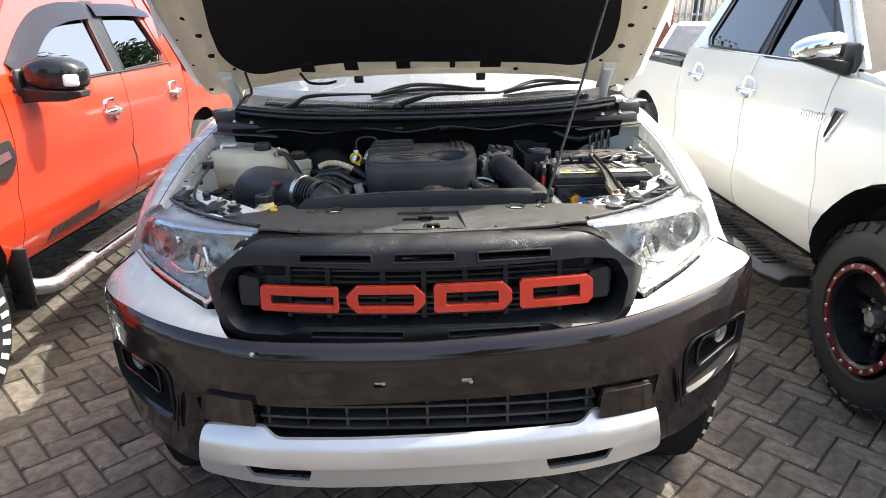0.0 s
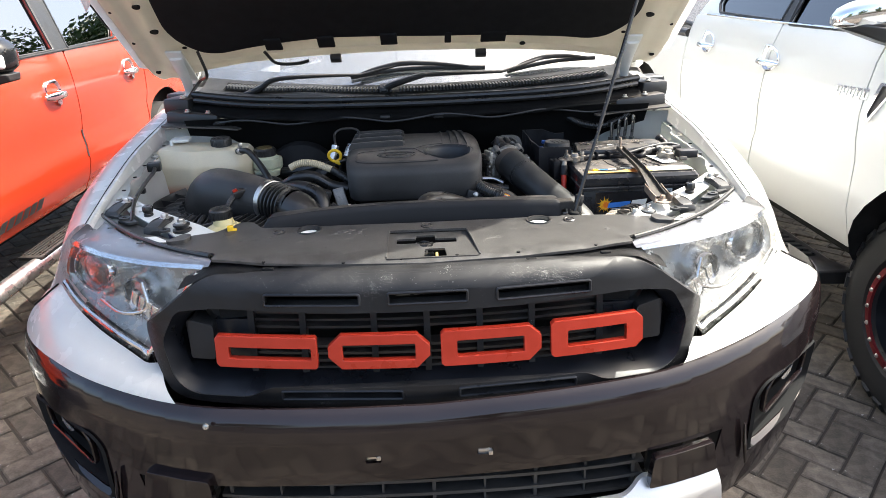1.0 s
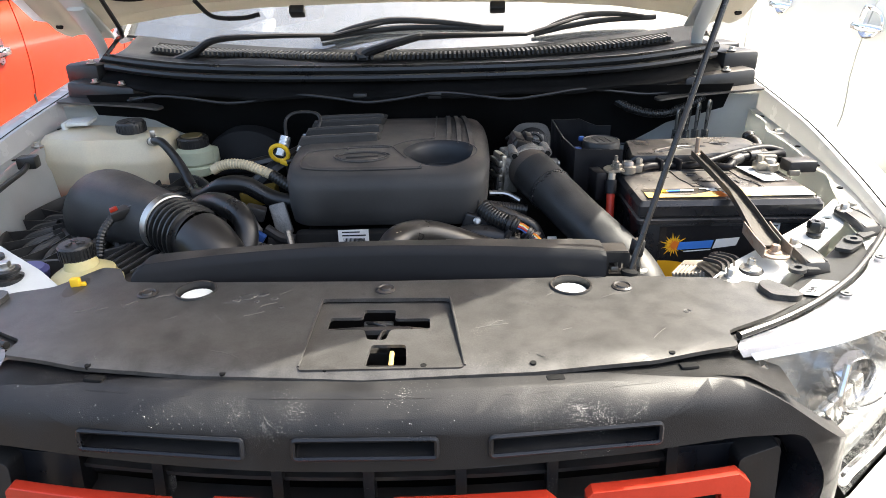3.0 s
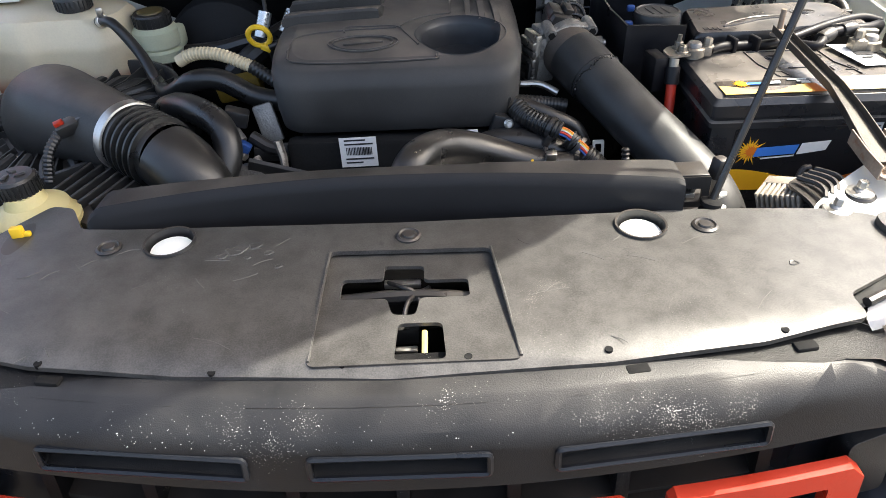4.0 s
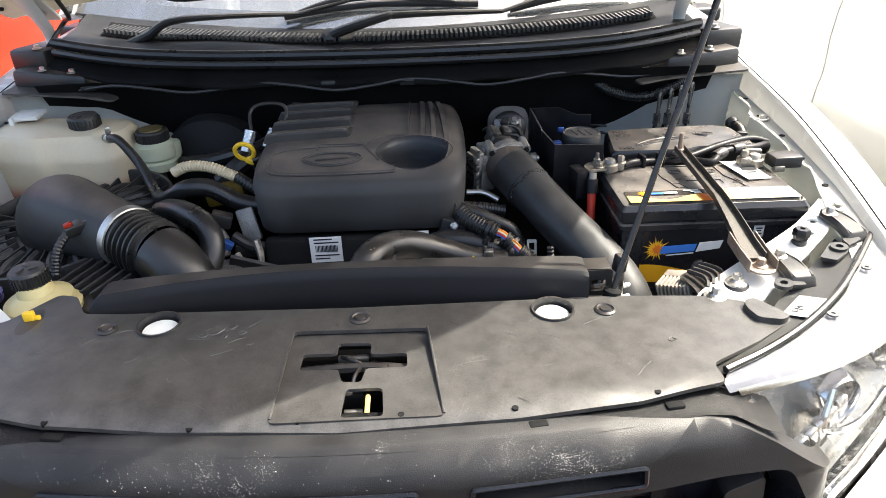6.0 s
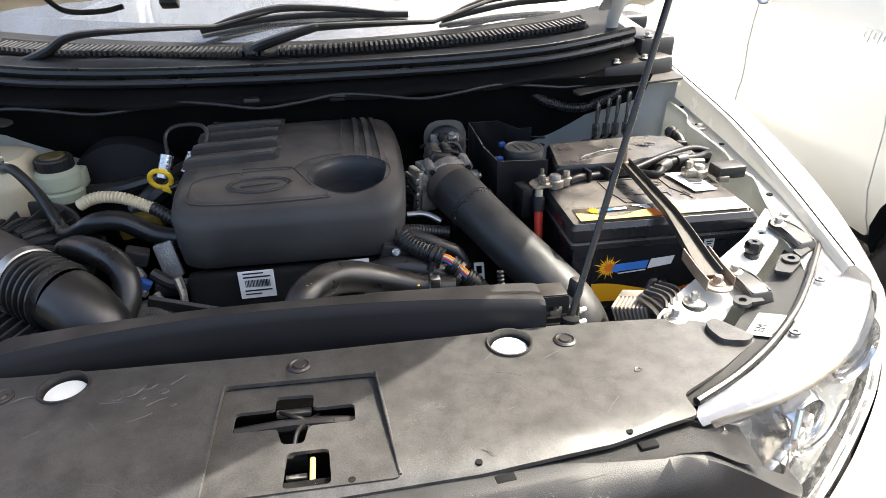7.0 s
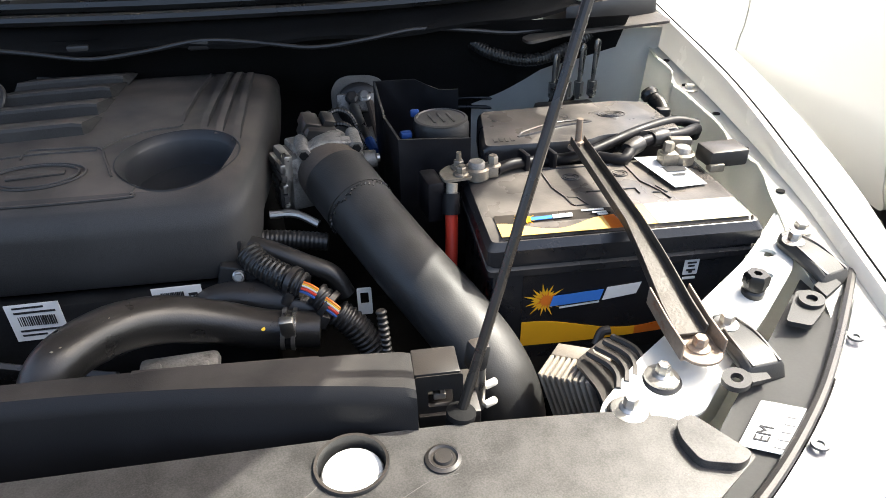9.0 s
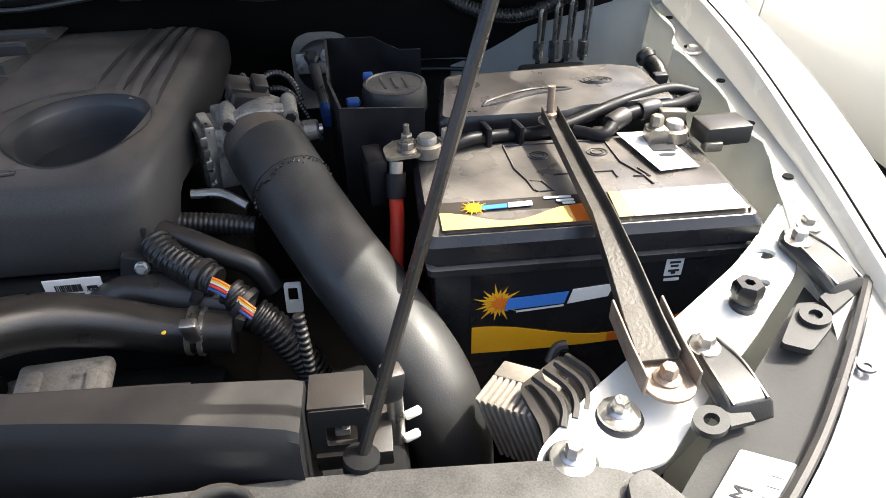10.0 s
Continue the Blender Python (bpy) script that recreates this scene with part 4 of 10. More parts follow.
def cowl_at(s, t):
    x = -0.70 + 1.40 * s
    y0, z0 = lip_at(x)
    y1, z1 = 1.182 + 0.12 * (abs(x) / 0.7) ** 2, 1.298 + 0.03 * (abs(x) / 0.7) ** 2
    hump = 0.014 * math.exp(-((x + 0.34) / 0.13) ** 2) * math.exp(-((t - 0.25) / 0.2) ** 2)
    return Vector((x, y0 + (y1 - y0) * t, z0 + (z1 - z0) * t + hump - 0.005 * math.exp(-((t - 0.55) / 0.25) ** 2)))


skin(b, cowl_at, 50, 10, 0.004)
cowl = part("cowl_panel", b, cowl_plastic, truck, "black plastic cowl panel with intake vents", CX)
b = bm_new()
tube(b, [(x, lip_at(x)[0] - 0.012, lip_at(x)[1] + 0.004) for x in steps(-0.70, 0.70, 14)], 0.011, 10, 5)
tube(b, [(x, lip_at(x)[0] - 0.034, lip_at(x)[1] - 0.010) for x in steps(-0.69, 0.69, 14)], 0.008, 8, 5)
part("cowl_seal", b, rubber, cowl, "", CX)
b = bm_new()
for x in steps(-0.62, 0.62, 118):
    if abs(x + 0.07) < 0.012 or abs(x) > 0.615:
        continue
    p = cowl_at((x + 0.70) / 1.40, 0.44)
    q = cowl_at((x + 0.70) / 1.40, 0.80)
    box(b, (p + q) / 2 + Vector((0, 0, 0.004)), (0.0046, (q - p).length, 0.009))
tagged(part("cowl_vent", b, cowl_plastic, cowl, "", CX), kind="stuff")
# near-black sheet under the slats, shade between them put into colour
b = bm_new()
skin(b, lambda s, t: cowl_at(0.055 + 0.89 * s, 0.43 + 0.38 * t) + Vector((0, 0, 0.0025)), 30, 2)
part("cowl_vent_shade", b, dark_void, cowl, "", CX)
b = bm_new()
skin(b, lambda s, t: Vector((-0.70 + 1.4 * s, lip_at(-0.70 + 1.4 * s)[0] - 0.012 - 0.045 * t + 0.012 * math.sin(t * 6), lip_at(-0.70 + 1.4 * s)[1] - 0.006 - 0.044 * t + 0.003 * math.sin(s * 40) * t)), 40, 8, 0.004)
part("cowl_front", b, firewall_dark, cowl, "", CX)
b = bm_new()
tube(b, [(x, 0.972 + 0.035 * (abs(x) / 0.6) ** 2 + 0.006 * math.sin(x * 17), 1.221 + 0.008 * math.sin(x * 21)) for x in steps(-0.62, 0.60, 16)], 0.0032, 8, 4)
part("firewall_edge", b, plastic_black, cowl, "", CX)
b = bm_new()
for x in (-0.60, -0.33, -0.10, 0.06, 0.30, 0.52):
    box(b, (x, 0.980 + 0.035 * (abs(x) / 0.6) ** 2, 1.223), (0.03, 0.012, 0.014), bev=0.003)
parts("edge_clip", b, plastic_black, cowl, "", CX)
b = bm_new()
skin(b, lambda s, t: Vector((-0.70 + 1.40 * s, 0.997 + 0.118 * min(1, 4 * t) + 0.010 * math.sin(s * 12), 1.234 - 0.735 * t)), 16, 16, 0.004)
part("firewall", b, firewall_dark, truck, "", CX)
for side in (1, -1):
    b = bm_new()
    skin(b, lambda s, t: Vector((0.475 + 0.30 * s, 1.098 - 0.063 * min(1, 2.6 * s) + 0.010 * math.sin(s * 5), 1.205 - 0.33 * t)), 14, 6, 0.003)
    part("firewall_side", flip(b, side), bay_paint, truck, "", CX)
b = bm_new()
for side in (1, -1):
    box(b, (side * 0.685, 1.085, 1.225), (0.17, 0.09, 0.05), turn(0, side * -4, side * 10), 0.012)
    box(b, (side * 0.735, 1.16, 1.262), (0.09, 0.14, 0.05), turn(0, 0, side * 14), 0.01)
parts("cowl_end", b, plastic_black, cowl, "", CX)
b = bm_new()
for side in (1, -1):
    for x, y, z in ((0.640, 1.044, 1.2475), (0.705, 1.056, 1.2515), (0.728, 1.10, 1.288)):
        bolt(b, (side * x, y, z), r=0.006, h=0.006, washer=0.010)
parts("cowl_bolt", b, steel, cowl, "", CX)
b = bm_new()
for side in (1, -1):
    plate(b, rounded([(side * 0.535, 0.960), (side * 0.60, 0.985), (side * 0.775, 1.0), (side * 0.775, 1.075), (side * 0.60, 1.045), (side * 0.53, 0.990)], 0.01), lambda u, v: (u, v, 1.212 + 0.05 * (abs(u) - 0.6)), 0.004, (oval(side * 0.70, 1.03, 0.006, n=8),), (), (), (0, 0, -1))
parts("cowl_bracket", b, surf("bracket_dark", (0.075, 0.068, 0.062), 0.5, metal=0.3, var=0.3, scale=25, bump=0.15), cowl, "", CX)

# windscreen, pillars, roof, far side of the cab
def screen_at(s, t):
    x = (-0.74 + 1.48 * s) * (1 - 0.14 * t)
    k = (abs(x) / 0.74) ** 2
    return Vector((x, 1.172 + 0.15 * k + 0.74 * t, 1.294 + 0.035 * k * (1 - t) + 0.56 * t + 0.05 * math.sin(t * math.pi)))


b = bm_new()
skin(b, screen_at, 24, 12, 0.004)
windscreen = part("windscreen", b, glass("windscreen_glass", (0.55, 0.58, 0.60), 0.0, 0.42, 0.14), truck, "windscreen reflecting the bright sky", CX)
b = bm_new()
skin(b, lambda s, t: screen_at(s, 0.0 + 0.055 * t) + Vector((0, 0, -0.006)), 24, 2)
part("screen_band", b, ink, windscreen, "", CX)
b = bm_new()
skin(b, lambda s, t: Vector((-0.66 + 1.32 * s, 1.36 + 0.51 * t, 1.20 + 0.05 * math.sin(t * 2.6))), 12, 6, 0.01)
part("dashboard", b, surf("dash_grey", (0.16, 0.155, 0.15), 0.7, var=0.1, bump=0.1), truck, "", CX)
for side in (1, -1):
    b = bm_new()
    loft(b, [[Vector(screen_at(1.0, t)) + Vector(d) for d in ((0.004, -0.02, 0.004), (0.05, 0.02, -0.01), (0.05, 0.07, -0.03), (0.0, 0.03, -0.02))] for t in steps(0, 1, 8)])
    part("windscreen_pillar", flip(b, side), white_paint, truck, "", CX)
    b = bm_new()
    tube(b, [Vector(screen_at(1.0, t)) + Vector((0.006, -0.018, 0.004)) for t in steps(0, 1, 6)], 0.009, 8, 3)
    part("pillar_seal", flip(b, side), rubber, windscreen, "", CX)
b = bm_new()
skin(b, lambda s, t: Vector(((-0.72 + 1.44 * s), 1.90 + 1.52 * t, 1.855 + 0.05 * math.sin(math.pi * t) + 0.05 * math.sin(math.pi * s))), 12, 8, 0.02)
part("roof", b, white_paint, truck, "", CX)
for side in (1, -1):
    b = bm_new()
    plate(b, rounded([(1.60, 0.45), (3.55, 0.45), (3.55, 1.20), (1.60, 1.20)], 0.03), lambda u, v: (0.945 - 0.02 * (v - 0.9) ** 2, u, v), 0.03, (), (), steps(0.5, 1.15, 5), (-1, 0, 0))
    door = part("cab_side", flip(b, side), white_paint, truck, "", CX)
    b = bm_new()
    plate(b, rounded([(1.55, 1.22), (3.40, 1.22), (3.15, 1.72), (2.15, 1.72)], 0.03), lambda u, v: (0.90 - 0.42 * (v - 1.2), u, v), 0.008, (), (), (), (-1, 0, 0))
    part("cab_window", flip(b, side), tinted, door, "", CX)
    b = bm_new()
    box(b, (0.955, 1.80, 1.205), (0.13, 0.10, 0.045), turn(0, 0, 10), 0.012, 3)
    part("door_mirror", flip(b, side), plastic_black, truck, "black folding door mirror", CX)
b = bm_new()
plate(b, rounded([(-0.93, 0.50), (0.93, 0.50), (0.93, 1.15), (0.62, 1.20), (0.60, 1.72), (-0.60, 1.72), (-0.62, 1.20), (-0.93, 1.15)], 0.03), lambda u, v: (u, 3.5, v), 0.03, (), (), (), (0, 1, 0))
part("cab_back", b, white_paint, truck, "", CX)
b = bm_new()
box(b, (0, 4.35, 0.80), (1.88, 1.6, 0.60), bev=0.05)
part("cargo_bed", b, white_paint, truck, "", CX)

# wipers: an arm with its elbow, and a blade on its hinged frame
for pts, blade in (([(-0.106, 1.118, 1.290), (-0.080, 1.112, 1.303), (0.010, 1.130, 1.326), (0.040, 1.140, 1.328), (0.150, 1.150, 1.328), (0.272, 1.160, 1.326)],
                    [(0.295, 1.205, 1.322), (0.375, 1.222, 1.336), (0.470, 1.243, 1.347), (0.600, 1.268, 1.350)]),
                   ([(-0.592, 1.148, 1.272), (-0.560, 1.142, 1.280), (-0.500, 1.135, 1.303), (-0.446, 1.135, 1.330), (-0.330, 1.155, 1.334), (-0.180, 1.185, 1.330)],
                    [(-0.215, 1.196, 1.322), (-0.100, 1.206, 1.336), (0.020, 1.212, 1.342), (0.223, 1.212, 1.336)])):
    b = bm_new()
    tube(b, pts, [0.015, 0.014, 0.012, 0.010, 0.008, 0.006], 10, 8, flat=0.8)
    w = part("wiper", b, plastic_black, truck, "black windscreen wiper arm", CX)
    b = bm_new()
    lathe(b, [(0.018, -0.012), (0.018, 0.008), (0.013, 0.014), (0, 0.015)], Vector(pts[0]), (0, -0.5, 0.8), 18)
    part("wiper_cap", b, plastic_black, w, "", CX)
    b = bm_new()
    tube(b, blade, 0.0050, 8, 6, flat=1.5)
    part("wiper_blade", b, plastic_black, w, "", CX)
    bl = spline(blade, 8)
    b = bm_new()
    tube(b, [bl[2] + Vector((0, -0.006, 0.004)), bl[6] + Vector((0, -0.008, 0.013)), bl[12] + Vector((0, -0.009, 0.019)), bl[18] + Vector((0, -0.008, 0.013)), bl[22] + Vector((0, -0.006, 0.004))], [0.003, 0.0045, 0.0055, 0.0045, 0.003], 8, 5, flat=1.5)
    part("blade_frame", b, plastic_black, w, "", CX)
    b = bm_new()
    tube(b, [bl[12] + Vector((0, -0.009, 0.018)), Vector(pts[-1])], 0.0045, 8, 3)
    part("blade_link", b, plastic_black, w, "", CX)

# ---- bonnet, propped open ----
def hood_at(x, d):
    """d metres up the raised bonnet from its rear edge."""
    return Vector((x, 1.205 - d * 0.788, 1.318 + d * 0.6157 + 0.020 * (1 - (x / 0.85) ** 2)))


HN = Vector((0, 0.6157, 0.788))
HX = CX - 0.028
REAR = [(0.0, 0.092), (0.30, 0.086), (0.50, 0.072), (0.64, 0.045), (0.70, 0.030), (0.78, 0.025), (0.81, 0.05), (0.83, 0.10)]
FRONT = [(0.0, 1.24), (0.25, 1.21), (0.50, 1.13), (0.57, 1.095), (0.69, 0.985), (0.755, 0.925), (0.78, 0.85), (0.79, 0.67), (0.815, 0.48), (0.83, 0.40)]


def hood_line(x):
    return along(REAR, abs(x)), along(FRONT, abs(x))


def hood_skin(s, t):
    x = -0.828 + 1.656 * s
    r, f = hood_line(x)
    d = r + (f - r) * t
    p = hood_at(x, d)
    edge = max(0, (abs(2 * s - 1) - 0.92) / 0.08) ** 2 * 0.034 + max(0, (t - 0.95) / 0.05) ** 2 * 0.04
    return p + HN * (0.038 - edge)


b = bm_new()
skin(b, hood_skin, 60, 24, 0.003)
bonnet = part("bonnet", b, white_paint, truck, "raised white bonnet with a black felt liner", HX)
b = bm_new()


def inner_hood(s, t):
    x = -0.818 + 1.636 * s
    r, f = hood_line(x)
    d = r + 0.004 + (f - r - 0.01) * t
    p = hood_at(x, d)
    side = 0.828 - abs(x)
    rib = -0.016 * math.exp(-((side - 0.115) / 0.03) ** 2) - 0.014 * math.exp(-((d - r - 0.06) / 0.022) ** 2) * (1 if side > 0.1 else 0.3)
    rib -= 0.010 * math.exp(-((side - 0.05) / 0.02) ** 2)
    return p + HN * (0.008 + rib + 0.024 * max(0, 1 - side / 0.02))


skin(b, inner_hood, 110, 60, 0.002)
frame_in = part("bonnet_frame", b, under_paint, bonnet, "dusty cream painted inner frame", HX)
b = bm_new()
half = [(0.0, 0.206), (0.10, 0.206), (0.22, 0.208), (0.34, 0.200), (0.46, 0.188), (0.55, 0.172), (0.60, 0.182), (0.65, 0.235), (0.672, 0.30), (0.665, 0.42), (0.64, 0.56), (0.60, 0.80), (0.40, 1.05), (0.0, 1.14)]
lin = rounded([(x, d) for x, d in half] + [(-x, d) for x, d in reversed(half[1:-1])], 0.03, 4)
plate(b, lin, lambda u, v: hood_at(u, v) - HN * (0.018 + 0.005 * math.sin(u * 7) * math.sin(v * 9)), 0.012, (), steps(-0.6, 0.6, 12), steps(0.2, 1.1, 9), HN)
part("bonnet_liner", b, liner_felt, bonnet, "black felt heat liner", HX)
for x, w in ((-0.235, 0.05), (-0.05, 0.05), (0.26, 0.075), (0.125, 0.02), (-0.39, 0.05)):
    b = bm_new()
    box(b, hood_at(x, 0.198) - HN * 0.020, (w, 0.05, 0.008), turn(-38, 0, 0), 0.003)
    part("liner_tab", b, liner_felt, bonnet, "", HX)
# frame holes are near-black discs; their inner shade is only colour
for side in (1, -1):
    for x, d, r in ((0.708, 0.275, 0.012), (0.66, 0.172, 0.007), (0.775, 0.075, 0.008), (0.712, 0.385, 0.011), (0.735, 0.465, 0.009), (0.79, 0.22, 0.005), (0.795, 0.36, 0.004), (0.355, 0.136, 0.009)):
        if x == 0.355 and side < 0:
            continue
        b = bm_new()
        p = inner_hood((side * x + 0.818) / 1.636, (d - hood_line(x)[0]) / (hood_line(x)[1] - hood_line(x)[0]))
        lathe(b, [(r, -0.004), (r, 0.0025), (0, 0.0025)], p, -HN, 14, True, (1.0, 0.75))
        part("frame_hole", b, dark_void, frame_in, "", HX)
for pts in ([hood_at(-0.42, 0.180) - HN * 0.03, hood_at(-0.395, 0.135) - HN * 0.04, hood_at(-0.34, 0.110) - HN * 0.03, hood_at(-0.30, 0.110) - HN * 0.022],
            [hood_at(-0.61, 0.20) - HN * 0.03, hood_at(-0.615, 0.10) - HN * 0.045, Vector((-0.66, 1.16, 1.33)), Vector((-0.70, 1.11, 1.27))]):
    b = bm_new()
    tube(b, pts, 0.005, 8, 8)
    part("washer_hose", b, rubber, bonnet, "", HX)
for x in (-0.22, 0.23):
    b = bm_new()
    box(b, hood_at(x, 0.095) - HN * 0.008, (0.035, 0.024, 0.02), turn(-38, 0, 0), 0.004)
    part("washer_nozzle", b, plastic_black, bonnet, "", HX)
for side in (1, -1):
    b = bm_new()
    tube(b, [hood_at(0.69, 0.16) - HN * 0.02, hood_at(0.692, 0.06) - HN * 0.035, Vector((0.700, 1.165, 1.290)), Vector((0.695, 1.12, 1.250))], [0.020, 0.016, 0.012, 0.011], 8, 6, flat=0.35)
    hinge = part("bonnet_hinge", flip(b, side), bay_paint, truck, "", HX)
    b = bm_new()
    box(b, hood_at(0.69, 0.11) - HN * 0.012, (0.05, 0.15, 0.008), turn(-38, 0, 0), 0.003)
    part("hinge_leaf", flip(b, side), bay_paint, hinge, "", HX)
    for d in (0.07, 0.14):
        b = bm_new()
        bolt(b, hood_at(0.692, d) - HN * 0.017, -HN, 0.008, 0.008)
        part("hinge_bolt", flip(b, side), steel, hinge, "", HX)

# wheels of the white truck, seen under the bumper
TREADS = {}


def add_tread(wheel, centre, R, W, side_lugs, blocks, depth=0.012):
    """Tread blocks round the x axis, each a piece of its own on a few shared meshes."""
    w = W / 2
    key = (R, W, blocks, depth)
    if key not in TREADS:
        kinds = []
        half = math.pi / blocks
        F6 = [(0, 1, 3, 2), (4, 6, 7, 5), (0, 4, 5, 1), (2, 3, 7, 6), (0, 2, 6, 4), (1, 5, 7, 3)]
        for k, (x0, x1) in enumerate(((-0.80, -0.52), (-0.48, -0.06), (-0.02, 0.42), (0.48, 0.80))):
            sk = 0.25 * half * (1 if k % 2 else -1)
            pts = []
            for r in (R * 0.98, R + depth * 0.2):
                for x, s in ((x0, -1), (x1, 1)):
                    for q in (-0.8, 0.8):
                        ang = q * half + sk * s
                        rr = r - (0.012 if abs(x) > 0.7 else 0)
                        pts.append((x * w, rr * math.cos(ang), rr * math.sin(ang)))
            kinds.append((pts, (k % 2) * half))
        for sg in (1, -1):
            pts = []
            for rr, x in ((R * 0.985, w * 0.80), (R * 0.90, w * 0.955)):
                for q in (-0.62, 0.62):
                    for o in (0, 0.010):
                        pts.append((sg * (x + o), (rr + o * 0.4) * math.cos(q * half), (rr + o * 0.4) * math.sin(q * half)))
            kinds.append((pts, (0.5 if sg > 0 else 0) * half))
        made = []
        for pts, a in kinds:
            me = bpy.data.meshes.new("tread_block")
            me.from_pydata(pts, [], F6)
            me.materials.append(tyre_rubber)
            made.append((me, a))
        TREADS[key] = made
    base = Vector(centre) - root_base(wheel)
    for i in range(blocks):
        for me, a in (TREADS[key] if side_lugs else TREADS[key][:4]):
            shared("tread_block", me, wheel, Matrix.Translation(base) @ Matrix.Rotation(2 * math.pi * i / blocks + a, 4, 'X'))


def tyre_mesh(R, W):
    """A tyre about the x axis."""
    b = bm_new()
    w = W / 2
    prof = [(R * 0.60, -w * 0.80), (R * 0.64, -w * 0.95), (R * 0.78, -w), (R * 0.92, -w * 0.94), (R * 0.985, -w * 0.80), (R * 0.99, 0.0),
            (R * 0.985, w * 0.80), (R * 0.92, w * 0.94), (R * 0.78, w), (R * 0.64, w * 0.95), (R * 0.60, w * 0.80)]
    lathe(b, prof, (0, 0, 0), (1, 0, 0), 64, False)
    return b


for side, wy, wz in ((1, 0.86, 0.442), (-1, 0.86, 0.490), (1, 4.08, 0.530), (-1, 4.08, 0.578)):
    b = tyre_mesh(0.395, 0.265)
    bmesh.ops.translate(b, verts=b.verts, vec=(side * 0.80, wy, wz))
    wheel = part("wheel", b, tyre_rubber, truck, "black all-terrain tyre", CX, sharp=30)
    if wy < 1:
        add_tread(wheel, (side * 0.80 + CX, wy, wz), 0.395, 0.265, True, 34)
    b = bm_new()
    lathe(b, [(0.24, -0.10), (0.235, 0.09), (0.20, 0.06), (0.08, 0.07), (0.0, 0.07)], (side * 0.80, wy, wz), (side, 0, 0), 32, False)
    part("rim", b, plastic_black, wheel, "", CX)
b = bm_new()
box(b, (0, 2.6, 0.45), (1.3, 4.2, 0.2), bev=0.03)
box(b, (0, 0.62, 0.50), (1.1, 0.55, 0.18), bev=0.03)
part("underbody", b, dark_void, truck, "", CX)
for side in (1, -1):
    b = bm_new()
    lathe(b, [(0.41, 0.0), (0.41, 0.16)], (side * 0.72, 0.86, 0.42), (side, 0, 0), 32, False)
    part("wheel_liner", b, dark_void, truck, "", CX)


# ---- under the bonnet ----
# cover over the radiator support
def cover_z(x, y):
    q = (x - CX)
    return 1.101 - 0.035 * max(0, abs(q) - 0.36) - 0.010 * max(0, (0.160 - (y - 0.12 * q * q)) / 0.03) ** 2 * (1 if y < 0.16 + 0.12 * q * q else 0)


def on_cover(d=0.0):
    return lambda u, v: (u + CX, v, cover_z(u + CX, v) + d)


cover = thing("radiator_cover", (CX, 0.24, 1.09), "dusty black plastic cover over the radiator support, scuffed", "cover")
edge_r = [(0.0, 0.128), (0.18, 0.136), (0.31, 0.150), (0.405, 0.172), (0.403, 0.202), (0.47, 0.240), (0.535, 0.285), (0.526, 0.296), (0.488, 0.327), (0.44, 0.338), (0.30, 0.341), (0.0, 0.336)]
line = edge_r + [(-0.30, 0.3415), (-0.345, 0.345), (-0.372, 0.388), (-0.40, 0.396), (-0.44, 0.338), (-0.488, 0.327), (-0.526, 0.296), (-0.535, 0.285), (-0.47, 0.240), (-0.403, 0.202), (-0.405, 0.172), (-0.31, 0.150), (-0.18, 0.136)]
recess = rounded([(-0.070, 0.289), (0.090, 0.287), (0.105, 0.1425), (-0.070, 0.1405)], 0.008)
b = bm_new()
plate(b, rounded(line, 0.008, 3), on_cover(), 0.005, (recess, oval(-0.239, 0.314, 0.0245, n=28), oval(0.246, 0.315, 0.0245, n=28)), steps(-0.5, 0.5, 20), steps(0.14, 0.33, 8), (0, 0, -1))
part("cover_sheet", b, plastic_dull, cover)
b = bm_new()
tray = rounded([(-0.072, 0.291), (0.092, 0.289), (0.107, 0.139), (-0.072, 0.137)], 0.008)
cross = rounded([(-0.015, 0.271), (-0.015, 0.251), (-0.054, 0.251), (-0.054, 0.221), (-0.010, 0.221), (-0.004, 0.198), (0.017, 0.197), (0.021, 0.221), (0.067, 0.221), (0.066, 0.247), (0.024, 0.247), (0.024, 0.269)], 0.005, 3)
plate(b, tray, lambda u, v: (u + CX, v, cover_z(u + CX, max(v, 0.16)) - 0.0035 - 0.004 * max(0, (v - 0.150) / 0.146)), 0.004, (cross, rounded([(0.000, 0.1415), (0.044, 0.1415), (0.041, 0.186), (0.002, 0.186)], 0.006)), (), (), (0, 0, -1))
part("latch_tray", b, plastic_dull, cover)
b = bm_new()
# raised rims of the tray, and the front lip
for sg in (1, -1):
    tube(b, [(0.010 + sg * 0.080 + CX, 0.288, 1.101), (0.0135 + sg * 0.084 + CX, 0.22, 1.101), (0.0175 + sg * 0.088 + CX, 0.142, 1.098)], 0.0015, 8, 4)
parts("tray_rim", b, plastic_dull, cover)
for x in (-0.239, 0.246):
    b = bm_new()
    y = 0.314 if x < 0 else 0.315
    z = cover_z(x + CX, y)
    lathe(b, [(0.0245, -0.002), (0.0270, 0.0010), (0.0264, 0.0030), (0.0242, 0.0028), (0.0238, -0.018)], (x + CX, y, z), (0, 0, 1), 32, False)
    part("cover_eyelet", b, plastic_black, cover)
    b = bm_new()
    lathe(b, [(0.0228, -0.030), (0.0228, -0.009), (0.021, -0.006), (0.012, -0.0048), (0, -0.0045)], (x + CX, y - 0.001, z), (0, 0, 1), 24)
    part("mount_cap", b, painted_mount, cover, "white painted mount under the cover")
